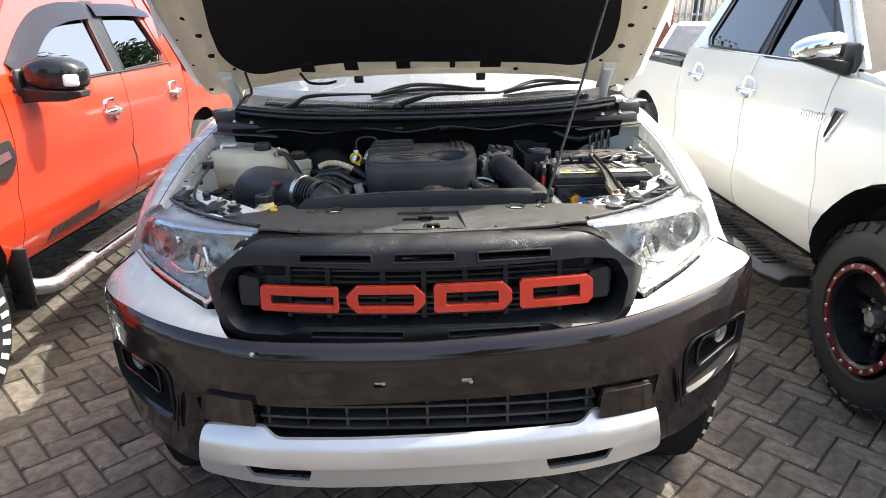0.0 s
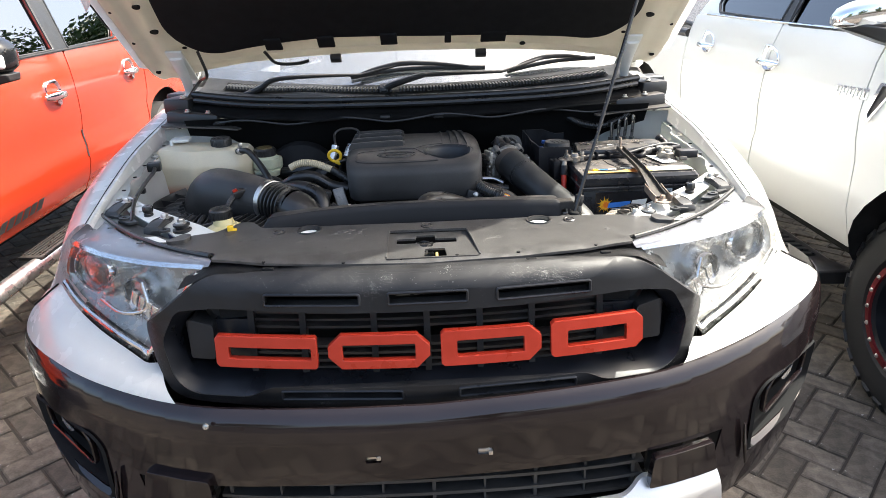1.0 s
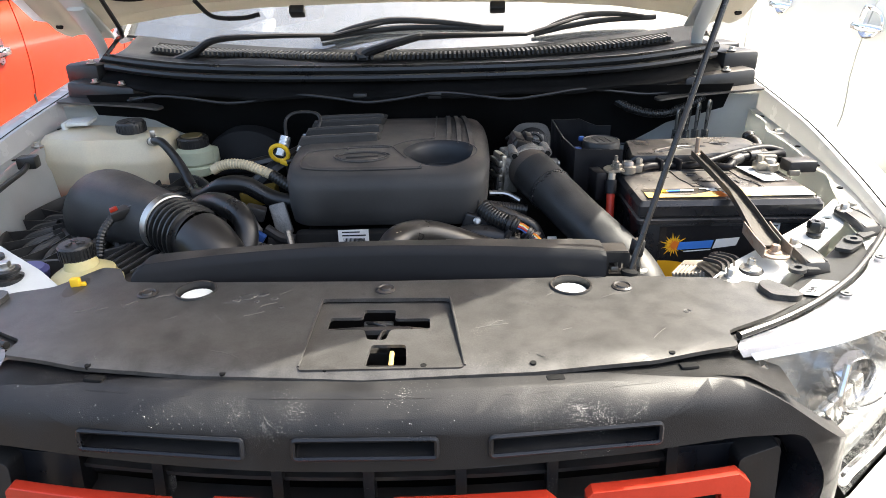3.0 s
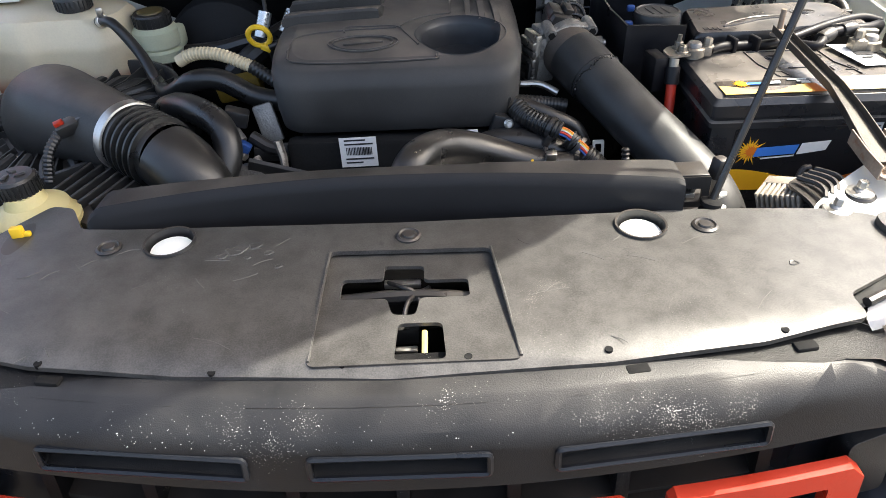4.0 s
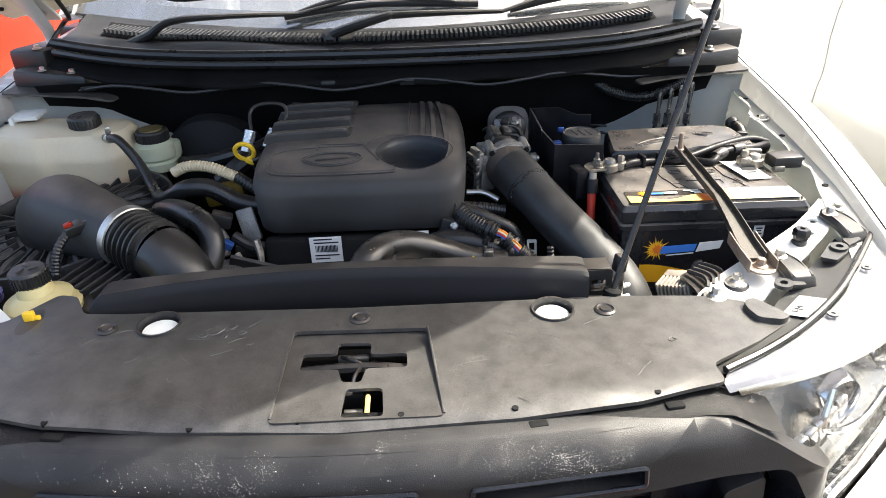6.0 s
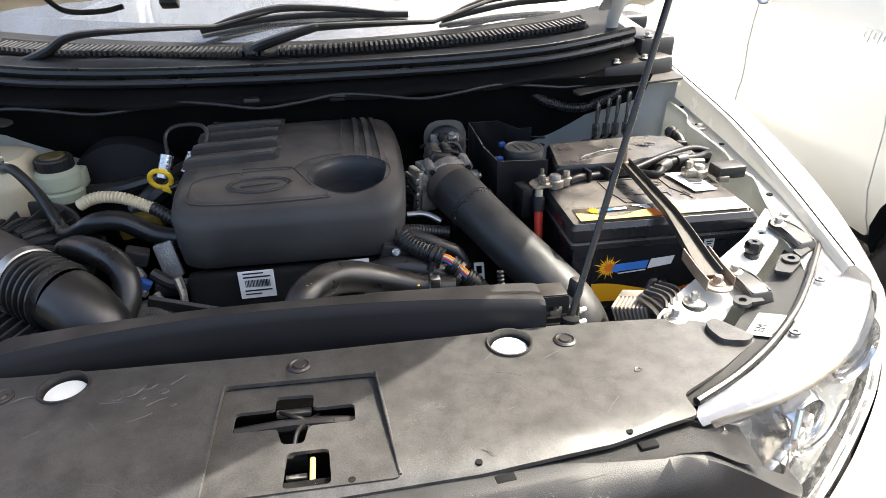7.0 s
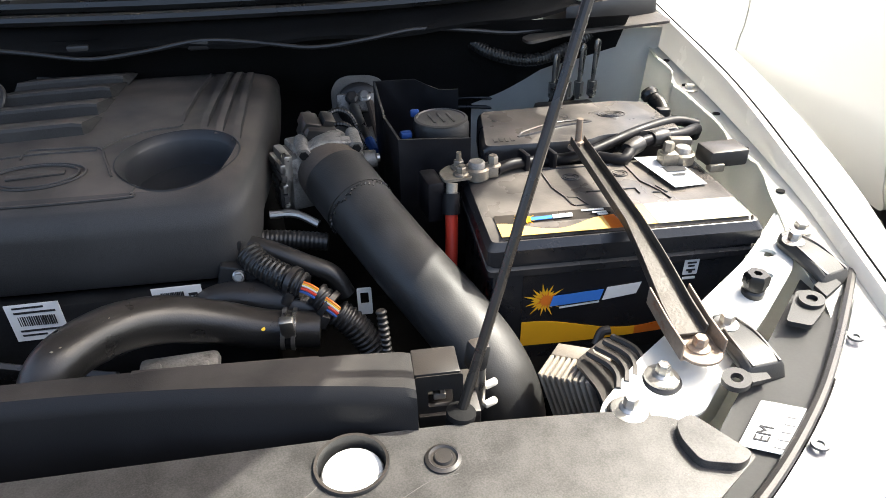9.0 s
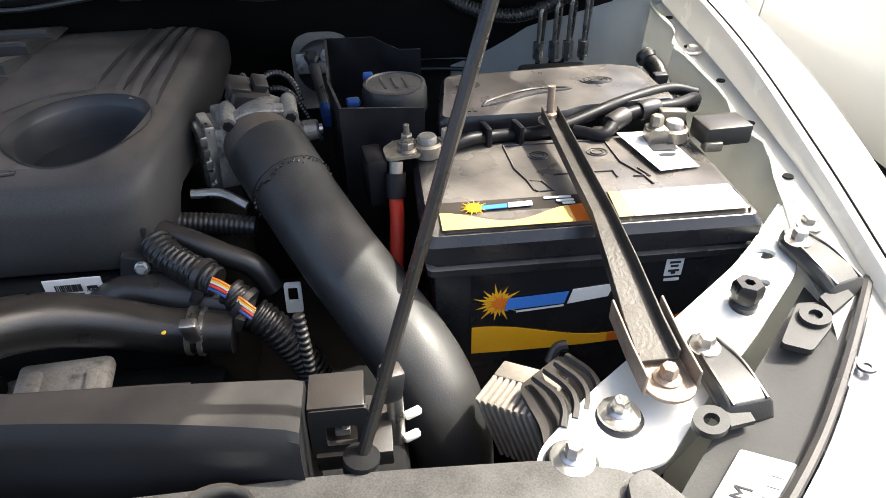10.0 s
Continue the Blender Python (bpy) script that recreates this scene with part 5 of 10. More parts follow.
for x, y in ((-0.300, 0.308), (0.008, 0.311), (0.310, 0.310)):
    b = bm_new()
    lathe(b, [(0.013, 0), (0.013, 0.002), (0.0105, 0.0035), (0.009, 0.002), (0.007, 0.002), (0.006, 0.004), (0, 0.0042)], (x + CX, y, cover_z(x + CX, y) - 0.0005), (0, 0, 1), 24)
    parts("push_clip", b, plastic_black, cover)
# near-black discs stand in for the shaded screw holes
b = bm_new()
for x, y in ((-0.300, 0.152), (-0.150, 0.138), (-0.042, 0.140), (0.062, 0.143), (0.178, 0.146), (0.328, 0.160)):
    lathe(b, [(0.0034, -0.004), (0.0034, 0.0004), (0, 0.0004)], (x + CX, y, cover_z(x + CX, y)), (0, 0, 1), 12)
parts("screw_hole", b, dark_void, cover)
# small near-black boxes painted as shaded gaps along the front edge
b = bm_new()
for x, w in ((-0.29, 0.022), (0.20, 0.020), (0.345, 0.02)):
    y = along([(a, c) for a, c in edge_r[:4]], abs(x)) - 0.006
    box(b, (x + CX, y, 1.086), (w, 0.010, 0.006), turn(0, 0, 8 if x > 0 else -8), 0.002)
parts("edge_gap", b, dark_void, cover)
for sg in (1, -1):
    b = bm_new()
    plate(b, rounded([(sg * 0.482, 0.300), (sg * 0.485, 0.316), (sg * 0.500, 0.322), (sg * 0.527, 0.280), (sg * 0.514, 0.272), (sg * 0.487, 0.279)], 0.006), lambda u, v: (u + CX, v, 1.104), 0.009, (), (), (), (0, 0, -1))
    part("cover_flap", b, plastic_dull, cover, "", bevel=0.004)
# small dents and scuffs with a shape of their own
b = bm_new()
rs = random.Random(5)
for k in range(46):
    x, y = rs.uniform(-0.46, 0.44), rs.uniform(0.15, 0.31)
    if abs(x) < 0.11:
        continue
    a, l = rs.uniform(-0.9, 0.9), rs.uniform(0.002, 0.014) if k % 4 else rs.uniform(0.008, 0.022)
    z = cover_z(x + CX, y)
    tube(b, [(x + CX - l * math.cos(a), y - l * math.sin(a), z), (x + CX, y + rs.uniform(-0.004, 0.004), z + 0.0001), (x + CX + l * math.cos(a), y + l * math.sin(a), z)], 0.0003 if k % 3 else 0.0004, 4, 4)
parts("scuff", b, surf("scuff_grey", (0.095, 0.09, 0.083), 0.6), cover)
# dents melted into the sheet, each a low ring with a sunk middle
b = bm_new()
for x, y, r in ((-0.166, 0.297, 0.010), (-0.148, 0.304, 0.006), (-0.178, 0.288, 0.005), (-0.132, 0.291, 0.004), (-0.152, 0.284, 0.003), (-0.118, 0.268, 0.003), (0.372, 0.246, 0.004)):
    z = cover_z(x + CX, y)
    ring = [(x + CX + r * (1 + 0.25 * math.sin(3 * a + 40 * x)) * math.cos(a), y + r * 0.8 * (1 + 0.2 * math.sin(2 * a)) * math.sin(a), z) for a in steps(0, 2 * math.pi, 14)]
    tube(b, ring, 0.0008, 5, 2)
parts("melt_dent", b, plastic_dull, cover)

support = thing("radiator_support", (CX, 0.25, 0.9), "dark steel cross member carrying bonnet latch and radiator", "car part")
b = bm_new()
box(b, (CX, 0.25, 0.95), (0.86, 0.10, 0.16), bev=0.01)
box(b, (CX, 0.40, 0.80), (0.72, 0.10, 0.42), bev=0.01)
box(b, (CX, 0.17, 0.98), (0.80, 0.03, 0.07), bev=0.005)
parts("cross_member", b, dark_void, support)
b = bm_new()
tube(b, [(-0.055 + CX, 0.236, 1.080), (-0.01 + CX, 0.238, 1.082), (0.03 + CX, 0.238, 1.082), (0.066 + CX, 0.235, 1.080)], 0.007, 8, 6)
tube(b, [(-0.012 + CX, 0.262, 1.080), (0.002 + CX, 0.244, 1.090), (0.016 + CX, 0.238, 1.086), (0.022 + CX, 0.222, 1.078)], 0.0022, 8, 6)
tube(b, [(0.028 + CX, 0.255, 1.078), (0.010 + CX, 0.228, 1.086), (0.004 + CX, 0.205, 1.076)], 0.0025, 8, 6)
box(b, (0.005 + CX, 0.205, 1.070), (0.03, 0.02, 0.02), bev=0.003)
parts("bonnet_latch", b, rubber, support)
b = bm_new()
box(b, (0.002 + CX, 0.262, 1.078), (0.036, 0.008, 0.006), bev=0.001)
box(b, (0.008 + CX, 0.18, 1.070), (0.02, 0.006, 0.004), bev=0.001)
parts("latch_spring", b, steel, support)
b = bm_new()
box(b, (0.025 + CX, 0.166, 1.084), (0.0055, 0.040, 0.006), turn(8, 0, 0), 0.002)
part("latch_lever", b, surf("lever_yellow", (0.60, 0.42, 0.14), 0.5, var=0.25, scale=60), support, "yellow release lever")

# long air guide behind the cover
duct = thing("air_guide", (CX, 0.38, 1.08), "long black plastic air guide, dusty on top", "car part")
b = bm_new()
sec = []
for x in [-0.340, -0.337, -0.331, -0.323] + steps(-0.314, 0.288, 22) + [0.293, 0.296]:
    k = (x + 0.036) / 0.332
    yb = 0.407 - 0.012 * k * k
    yf = 0.379 - 0.034 * k * k
    zt = 1.131 - 0.012 * max(0, -k) ** 2 + 0.003 * k
    e = 0.0025 * max(0, (abs(k) - 0.97) / 0.03) if k > 0 else 0.014 * max(0, (abs(k) - 0.86) / 0.06) ** 2
    sec.append([(x + CX, yb, 0.98), (x + CX, yb - 0.001, zt - 0.004 - e), (x + CX, yb - 0.005, zt - e), (x + CX, yf + 0.004, zt + 0.001 - e), (x + CX, yf - 0.001, zt - 0.003 - e), (x + CX, yf - 0.005, zt - 0.012 - e), (x + CX, yf - 0.008, 1.06), (x + CX, yf - 0.008, 0.98)])
loft(b, sec)
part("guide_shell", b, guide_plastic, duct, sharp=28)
b = bm_new()
box(b, (0.155 + CX, 0.388, 1.1318), (0.14, 0.024, 0.0008), turn(0, 0, -2), 0.0003)
part("guide_pad", b, surf("pad_brown", (0.040, 0.034, 0.030), 0.6, var=0.2, bump=0.1), duct)
b = bm_new()
plate(b, rect(-0.018, -0.022, 0.020, 0.020, 0.003), lambda u, v: (0.303 + u, 0.372 + 0.1 * v, 1.100 + v), 0.004, (rect(-0.008, -0.010, 0.012, 0.006, 0.002),), (), (), (0, 1, 0))
part("clip_frame", b, plastic_black, duct)
for p, q, nm in (((0.303, 0.404, 1.094), (0.034, 0.008, 0.036), "clip_back"), ((0.303, 0.390, 1.120), (0.036, 0.030, 0.004), "clip_top"), ((0.312, 0.392, 1.077), (0.05, 0.05, 0.014), "clip_base"),
                 ((0.312, 0.382, 1.112), (0.014, 0.005, 0.018), "clip_prong"), ((0.312, 0.402, 1.112), (0.014, 0.005, 0.018), "clip_prong")):
    b = bm_new()
    box(b, p, q, bev=0.001)
    part(nm, b, plastic_black, duct)
b = bm_new()
box(b, (0.305, 0.385, 1.094), (0.010, 0.016, 0.006), bev=0.001)
box(b, (0.307, 0.385, 1.102), (0.004, 0.016, 0.010), bev=0.001)
part("clip_tooth", b, steel, duct)

# prop rod
rod = thing("prop_rod", (0.316, 0.349, 1.09), "thin black steel rod propping the bonnet", "rod")
b = bm_new()
r0 = Vector((0.316, 0.349, 1.097))
rd = Vector((0.335, 0.270, 1.0))
tube(b, [r0 - rd * 0.02, r0 + rd * 0.2, r0 + rd * 0.4, r0 + rd * 0.61], 0.0040, 10, 3)
part("rod_bar", b, surf("rod_paint", (0.020, 0.018, 0.016), 0.30, var=0.3, scale=30, bump=0.05, spot=(0.07, 0.06, 0.05), spots=0.1, spot_scale=60), rod)
b = bm_new()
lathe(b, [(0.010, -0.012), (0.011, -0.008), (0.008, -0.005), (0.0115, -0.001), (0.0115, 0.003), (0.006, 0.006)], r0 + rd * 0.004, (0.15, 0.1, 1), 20)
part("rod_grommet", b, dark_void, rod)
b = bm_new()
box(b, (0.338, 0.395, 1.118), (0.016, 0.016, 0.026), turn(0, 8, 20), 0.004)
part("rod_clip", b, plastic_black, rod)
b = bm_new()
cyl(b, (0.340, 0.395, 1.060), (0.340, 0.396, 1.110), 0.006, 0.006, 14)
part("rod_post", b, steel, rod)
b = bm_new()
for p in ((0.350, 0.392, 1.066), (0.352, 0.402, 1.078), (0.332, 0.405, 1.078)):
    box(b, p, (0.013, 0.006, 0.006), turn(0, 0, 25), 0.002)
parts("rod_retainer", b, white_plastic, rod)

# engine cover
eng = thing("engine_cover", (-0.03, 0.80, 1.05), "dusty dark grey plastic engine cover with a round recess", "engine cover")
EX = -0.026
WELL = (0.089, 0.699, 0.064, 0.071)


def lid_z(y, z=1.178):
    """Height of the cover's top, which falls away towards its front edge."""
    return z - 0.020 * max(0.0, (0.668 - y) / 0.068) ** 2 - 0.030 * max(0.0, (y - 0.86) / 0.24) ** 2


def cover_ring(grow, z, y0=0.602, y1=1.090, rise=0.0, top=False):
    pts = [(-0.166 - grow, y0 - grow), (0.160 + grow, y0 - grow), (0.173 + grow, y0 + 0.09), (0.178 + grow, y0 + 0.26), (0.166 + grow, y1 - 0.02 + grow), (-0.176 - grow, y1 + grow), (-0.184 - grow, y0 + 0.30), (-0.176 - grow, y0 + 0.09)]
    out = [(x + EX, y) for x, y in rounded(pts, [0.040, 0.040, 0.03, 0.2, 0.06, 0.03, 0.2, 0.03], 6)]
    return [(x, y, (lid_z(y, z) if top else z) + rise * min(1, max(0, (y - y0 - 0.055) / 0.02))) for x, y in out]


b = bm_new()
loft(b, [cover_ring(-0.004, 1.074, rise=0.040), cover_ring(0.0, 1.078, rise=0.038), cover_ring(0.003, 1.105, rise=0.014), cover_ring(0.004, 1.158, top=True), cover_ring(0.0015, 1.166, top=True),
         cover_ring(-0.004, 1.172, top=True), cover_ring(-0.012, 1.1755, top=True), cover_ring(-0.026, 1.178, top=True)], caps=False)
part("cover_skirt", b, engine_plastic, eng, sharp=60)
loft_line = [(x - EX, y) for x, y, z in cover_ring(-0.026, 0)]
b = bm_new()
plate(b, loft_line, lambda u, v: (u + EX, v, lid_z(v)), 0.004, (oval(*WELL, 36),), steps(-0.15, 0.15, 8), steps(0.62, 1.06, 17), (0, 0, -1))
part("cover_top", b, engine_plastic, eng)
b = bm_new()
rg = [[(u + EX, v, lid_z(v) + dz) for u, v in oval(WELL[0], WELL[1], WELL[2] * k, WELL[3] * k, 40)] for k, dz in ((1.035, 0.0004), (1.01, 0.0008), (0.985, -0.0008), (0.915, -0.0075), (0.900, -0.0095), (0.885, -0.030))]
rg.append([(u + EX, v, 1.138) for u, v in oval(WELL[0], WELL[1], WELL[2] * 0.86, WELL[3] * 0.86, 40)])
rg.append([(u + EX, v, 1.136) for u, v in oval(WELL[0], WELL[1], WELL[2] * 0.5, WELL[3] * 0.5, 40)])
rings = loft(b, rg, caps=False)
b.faces.new(rings[-1])
part("cover_recess", b, well_shade_plastic, eng, sharp=35)
for k in range(5):
    # wide planks lying like steps, each with a crisp front lip and a chamfered end
    yl, yr = 0.757 + 0.0665 * k, 0.777 + 0.0665 * k
    dep = 0.062 if k < 4 else 0.030
    b = bm_new()
    rows = []
    for q in (0.0, 0.04, 0.3, 0.6, 0.9, 0.965, 1.0):
        x = -0.203 + q * (0.150 - 0.002 * k)
        y = yl + (yr - yl) * q
        e = {0.0: 0.25, 0.04: 0.9, 0.965: 0.85, 1.0: 0.10}.get(q, 1.0)
        in_y = 0.010 if q == 1.0 else 0.0
        z0 = lid_z(y)
        rows.append([(x, y + in_y + dy, z0 + dz * e) for dy, dz in ((-0.0005, -0.004), (0.0, 0.0115), (0.0022, 0.0148), (0.006, 0.0155), (dep - 0.008 - in_y, 0.0035), (dep - in_y, -0.003))])
    loft(b, rows)
    part("cover_step", b, engine_plastic, eng, sharp=30)
RIBS = (((0.055, 1.040), (0.049, 0.792)), ((0.080, 1.050), (0.077, 0.774)), ((0.096, 1.046), (0.0975, 0.757)), ((0.112, 1.040), (0.120, 0.733)))
for n, ((xa, ya), (xb, yb)) in enumerate(RIBS):
    b = bm_new()
    rows = []
    for q in steps(0, 1, 10):
        x, y = xa + (xb - xa) * q - 0.006 * (1 - q) ** 3, ya + (yb - ya) * q
        h = -0.001 if q in (0.0, 1.0) else 0.0050
        w = 0.0022 if n == 0 else 0.0056
        z0 = lid_z(y)
        rows.append([(x - w, y, z0 - 0.001), (x - w * 0.75, y, z0 + h), (x + w * 0.75, y, z0 + h), (x + w, y, z0 - 0.001)])
    loft(b, rows)
    part("cover_rib", b, engine_plastic, eng, sharp=30)
for pts in ([(-0.104, 0.712), (-0.105, 0.735), (-0.07, 0.736), (-0.030, 0.732), (-0.014, 0.700), (0.004, 0.655)],
            [(-0.176, 0.650), (-0.170, 0.700), (-0.110, 0.722), (-0.030, 0.726)],
            [(0.051, 0.789), (0.046, 0.782), (0.020, 0.776), (-0.008, 0.758), (-0.026, 0.730)],
            [(-0.176, 0.650), (-0.166, 0.626), (-0.09, 0.620), (0.022, 0.622), (0.028, 0.627), (0.030, 0.634)]):
    b = bm_new()
    tube(b, [(x, y, lid_z(y) + 0.0004) for x, y in pts], 0.0015, 6, 6)
    part("cover_crease", b, engine_plastic, eng)
# plain oval badge
for k in (1.0, 0.86):
    b = bm_new()
    ov = [(u + EX, v, lid_z(v) + 0.0012) for u, v in oval(-0.047, 0.668, 0.049 * k, 0.027 * k, 28)]
    tube(b, ov + ov[:2], 0.0014, 6, 2)
    part("oval_badge", b, engine_plastic, eng, "plain oval badge moulded in the cover")
b = bm_new()
box(b, (-0.047 + EX, 0.668, lid_z(0.668) + 0.001), (0.056, 0.010, 0.0026), turn(0, 0, 8), 0.001)
part("badge_bar", b, engine_plastic, eng)

# engine block and pulleys below
block = thing("engine_block", (-0.03, 0.80, 0.60), "dark engine block and front housing under its cover", "engine")
b = bm_new()
box(b, (-0.03, 0.84, 0.85), (0.30, 0.42, 0.42), bev=0.02)
box(b, (-0.02, 0.61, 0.98), (0.34, 0.03, 0.17), bev=0.01)
box(b, (-0.02, 0.56, 0.86), (0.40, 0.06, 0.22), bev=0.02)
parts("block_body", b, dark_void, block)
b = bm_new()
for x, y, z, r in ((-0.235, 0.56, 1.010, 0.040), (-0.16, 0.545, 0.985, 0.030), (0.02, 0.53, 0.96, 0.05)):
    lathe(b, [(r, -0.012), (r, -0.004), (r * 0.9, 0.0), (r * 0.9, 0.006), (r, 0.010), (r * 0.6, 0.012), (0.0, 0.012)], (x, y, z), (0, -1, 0), 28)
parts("pulley", b, alloy, block)
b = bm_new()
tube(b, [(-0.196, 0.585, 1.075), (-0.190, 0.575, 1.045), (-0.196, 0.565, 1.005)], [0.012, 0.010, 0.014], 8, 6, flat=0.5)
box(b, (0.070, 0.50, 1.036), (0.075, 0.045, 0.016), turn(10, 0, 4), 0.006)
box(b, (0.050, 0.488, 1.040), (0.012, 0.040, 0.014), turn(10, 0, 4), 0.003)
box(b, (0.095, 0.488, 1.038), (0.010, 0.040, 0.014), turn(10, 0, 4), 0.003)
parts("alternator_casting", b, alloy, block)
b = bm_new()
tube(b, [(-0.235, 0.562, 1.052), (-0.10, 0.548, 1.02), (0.0, 0.53, 1.012)], 0.006, 8, 6, flat=1.8)
parts("drive_belt", b, rubber, block)
lab = thing("engine_label", (-0.093, 0.592, 1.04), "white printed label with a bar code on the engine front", "label")
b = bm_new()
box(b, (-0.093, 0.5935, 1.038), (0.052, 0.0012, 0.046), turn(0, 0, 2))
part("label_sheet", b, label_white, lab, smooth=False)
b = bm_new()
for k in range(18):
    box(b, (-0.112 + 0.0022 * k, 0.5926, 1.040), (0.0011 if k % 3 else 0.0017, 0.0006, 0.012), turn(0, 0, 2))
for k, (z, w) in enumerate(((1.057, 0.030), (1.051, 0.040), (1.028, 0.040), (1.022, 0.024))):
    box(b, (-0.108 + w / 2 - 0.004, 0.5926, z), (w, 0.0006, 0.0022), turn(0, 0, 2))
parts("label_print", b, ink, lab, smooth=False)
shift(lab, 0.006, 0, 0.010)
lab2 = thing("engine_label", (0.045, 0.592, 1.045), "white printed label with a bar code beside the hose", "label")
b = bm_new()
box(b, (0.057, 0.5935, 1.056), (0.050, 0.0012, 0.040), turn(0, 0, 2))
part("label_sheet", b, label_white, lab2, smooth=False)
b = bm_new()
for k in range(16):
    box(b, (0.036 + 0.0018 * k, 0.5926, 1.066), (0.0011 if k % 3 else 0.0017, 0.0006, 0.008), turn(0, 0, 2))
    box(b, (0.036 + 0.0018 * k, 0.5926, 1.049), (0.0011 if k % 2 else 0.0017, 0.0006, 0.006), turn(0, 0, 2))
box(b, (0.049, 0.5926, 1.058), (0.030, 0.0006, 0.003), turn(0, 0, 2))
box(b, (0.073, 0.5926, 1.066), (0.009, 0.0006, 0.003), turn(0, 0, 2))
parts("label_print", b, ink, lab2, smooth=False)

# dipstick and foil-wrapped lines
dip = thing("oil_dipstick", (-0.244, 0.770, 1.14), "yellow plastic dipstick loop at the engine's side", "dipstick")
b = bm_new()
lp = [(-0.244 + 0.0165 * math.cos(a), 0.770 - 0.006 * math.sin(a), 1.159 + 0.0165 * math.sin(a)) for a in steps(0, 2 * math.pi, 16)]
tube(b, lp, 0.0042, 8, 2)
box(b, (-0.237, 0.772, 1.140), (0.016, 0.008, 0.010), turn(0, 25, 0), 0.002)
part("dipstick_loop", b, yellow_plastic, dip)
b = bm_new()
cyl(b, (-0.234, 0.774, 1.140), (-0.195, 0.79, 1.146), 0.007, 0.008)
tube(b, [(-0.232, 0.774, 1.138), (-0.222, 0.80, 1.06), (-0.20, 0.85, 0.96)], 0.006, 8, 5)
part("dipstick_tube", b, rubber, dip)
lines = thing("coolant_line", (-0.24, 0.90, 1.15), "steel pipe with foil-wrapped ends behind the engine cover", "pipe")
b = bm_new()
tube(b, [(-0.252, 0.865, 1.165), (-0.255, 0.89, 1.195), (-0.235, 0.90, 1.208), (-0.195, 0.90, 1.206), (-0.185, 0.885, 1.190), (-0.205, 0.86, 1.158)], 0.0035, 8, 6)
part("pipe_loop", b, plastic_black, lines)
b = bm_new()
cyl(b, (-0.252, 0.862, 1.168), (-0.262, 0.845, 1.132), 0.011, 0.012, 14)
cyl(b, (-0.208, 0.865, 1.168), (-0.222, 0.848, 1.138), 0.010, 0.011, 14)
parts("foil_sleeve", b, silver_foil, lines)

# intake: filter box lid, elbow, bellows
air = thing("air_filter_box", (-0.56, 0.68, 0.95), "black ribbed air filter lid with a large intake elbow", "air filter")
b = bm_new()
LID = Vector((-0.562, 0.712, 1.050))
lid_up = Vector((-0.10, -0.08, 1)).normalized()
lathe(b, [(0.186, -0.07), (0.190, -0.010), (0.188, 0.002), (0.183, 0.003), (0.180, -0.002), (0.178, -0.026), (0.10, -0.014), (0.0, 0.0)], LID, lid_up, 56)
part("filter_lid", b, lid_plastic, air, sharp=30)
lu, lv, ld = frame_of(lid_up)
for k in range(22):
    a = 2 * math.pi * (k + 0.3) / 22
    r = lu * math.cos(a) + lv * math.sin(a)
    q = lv * math.cos(a) - lu * math.sin(a)
    b = bm_new()
    loft(b, [[LID + r * d + q * w + ld * h for w, h in ((-0.0018, -0.03), (0.0018, -0.03), (0.0013, top), (-0.0013, top))] for d, top in ((0.085, -0.002), (0.13, -0.006), (0.182, 0.0))])
    part("lid_rib", b, lid_plastic, air)
    b = bm_new()
    a += math.pi / 22
    r = lu * math.cos(a) + lv * math.sin(a)
    tube(b, [LID + r * 0.100 - ld * 0.008, LID + r * 0.135 - ld * 0.010, LID + r * 0.160 - ld * 0.022], 0.0075, 8, 4)
    part("lid_knuckle", b, lid_plastic, air)
b = bm_new()
tube(b, [(-0.572, 0.752, 0.985), (-0.566, 0.722, 1.034), (-0.536, 0.676, 1.070), (-0.466, 0.616, 1.086), (-0.386, 0.562, 1.086)], [0.081, 0.081, 0.073, 0.058, 0.048], 28, 8)
part("intake_elbow", b, engine_plastic, air, sharp=60)
b = bm_new()
d = Vector((0.82, -0.56, -0.12)).normalized()
c0 = Vector((-0.386, 0.562, 1.086))
lathe(b, [(0.047, -0.004), (0.0495, -0.003), (0.0495, 0.010), (0.047, 0.011)], c0, d, 40, False)
parts("hose_clamp", b, steel, air, "bright steel hose clamp")
b = bm_new()
prof = [(0.046, 0.008)]
for k in range(5):
    h = 0.014 + 0.0115 * k
    prof += [(0.0430, h), (0.0430, h + 0.0025), (0.0490, h + 0.0045), (0.0490, h + 0.0075), (0.0430, h + 0.0095)]
prof += [(0.043, 0.075), (0.044, 0.08)]
lathe(b, prof, c0, d, 40, False)
part("bellows", b, rubber, air, sharp=25)
b = bm_new()
e = c0 + d * 0.078
tube(b, [e, e + d * 0.026 + Vector((0, 0, -0.006)), e + d * 0.048 + Vector((0.002, -0.002, -0.026)), e + d * 0.060 + Vector((0.0, 0.0, -0.062))], [0.044, 0.0445, 0.043, 0.040], 26, 8)
part("intake_hose", b, rubber, air, sharp=60)
b = bm_new()
box(b, (-0.452, 0.548, 1.110), (0.030, 0.022, 0.016), turn(10, -15, 25), 0.003)
box(b, (-0.430, 0.556, 1.118), (0.035, 0.014, 0.012), turn(0, -20, 25), 0.003)
tube(b, [(-0.463, 0.540, 1.105), (-0.475, 0.520, 1.085), (-0.480, 0.505, 1.05)], 0.006, 8, 5, rib=0.001, pitch=0.005)
part("air_sensor", b, plastic_black, air)
b = bm_new()
box(b, (-0.460, 0.542, 1.1175), (0.012, 0.008, 0.006), turn(10, -15, 25), 0.001)
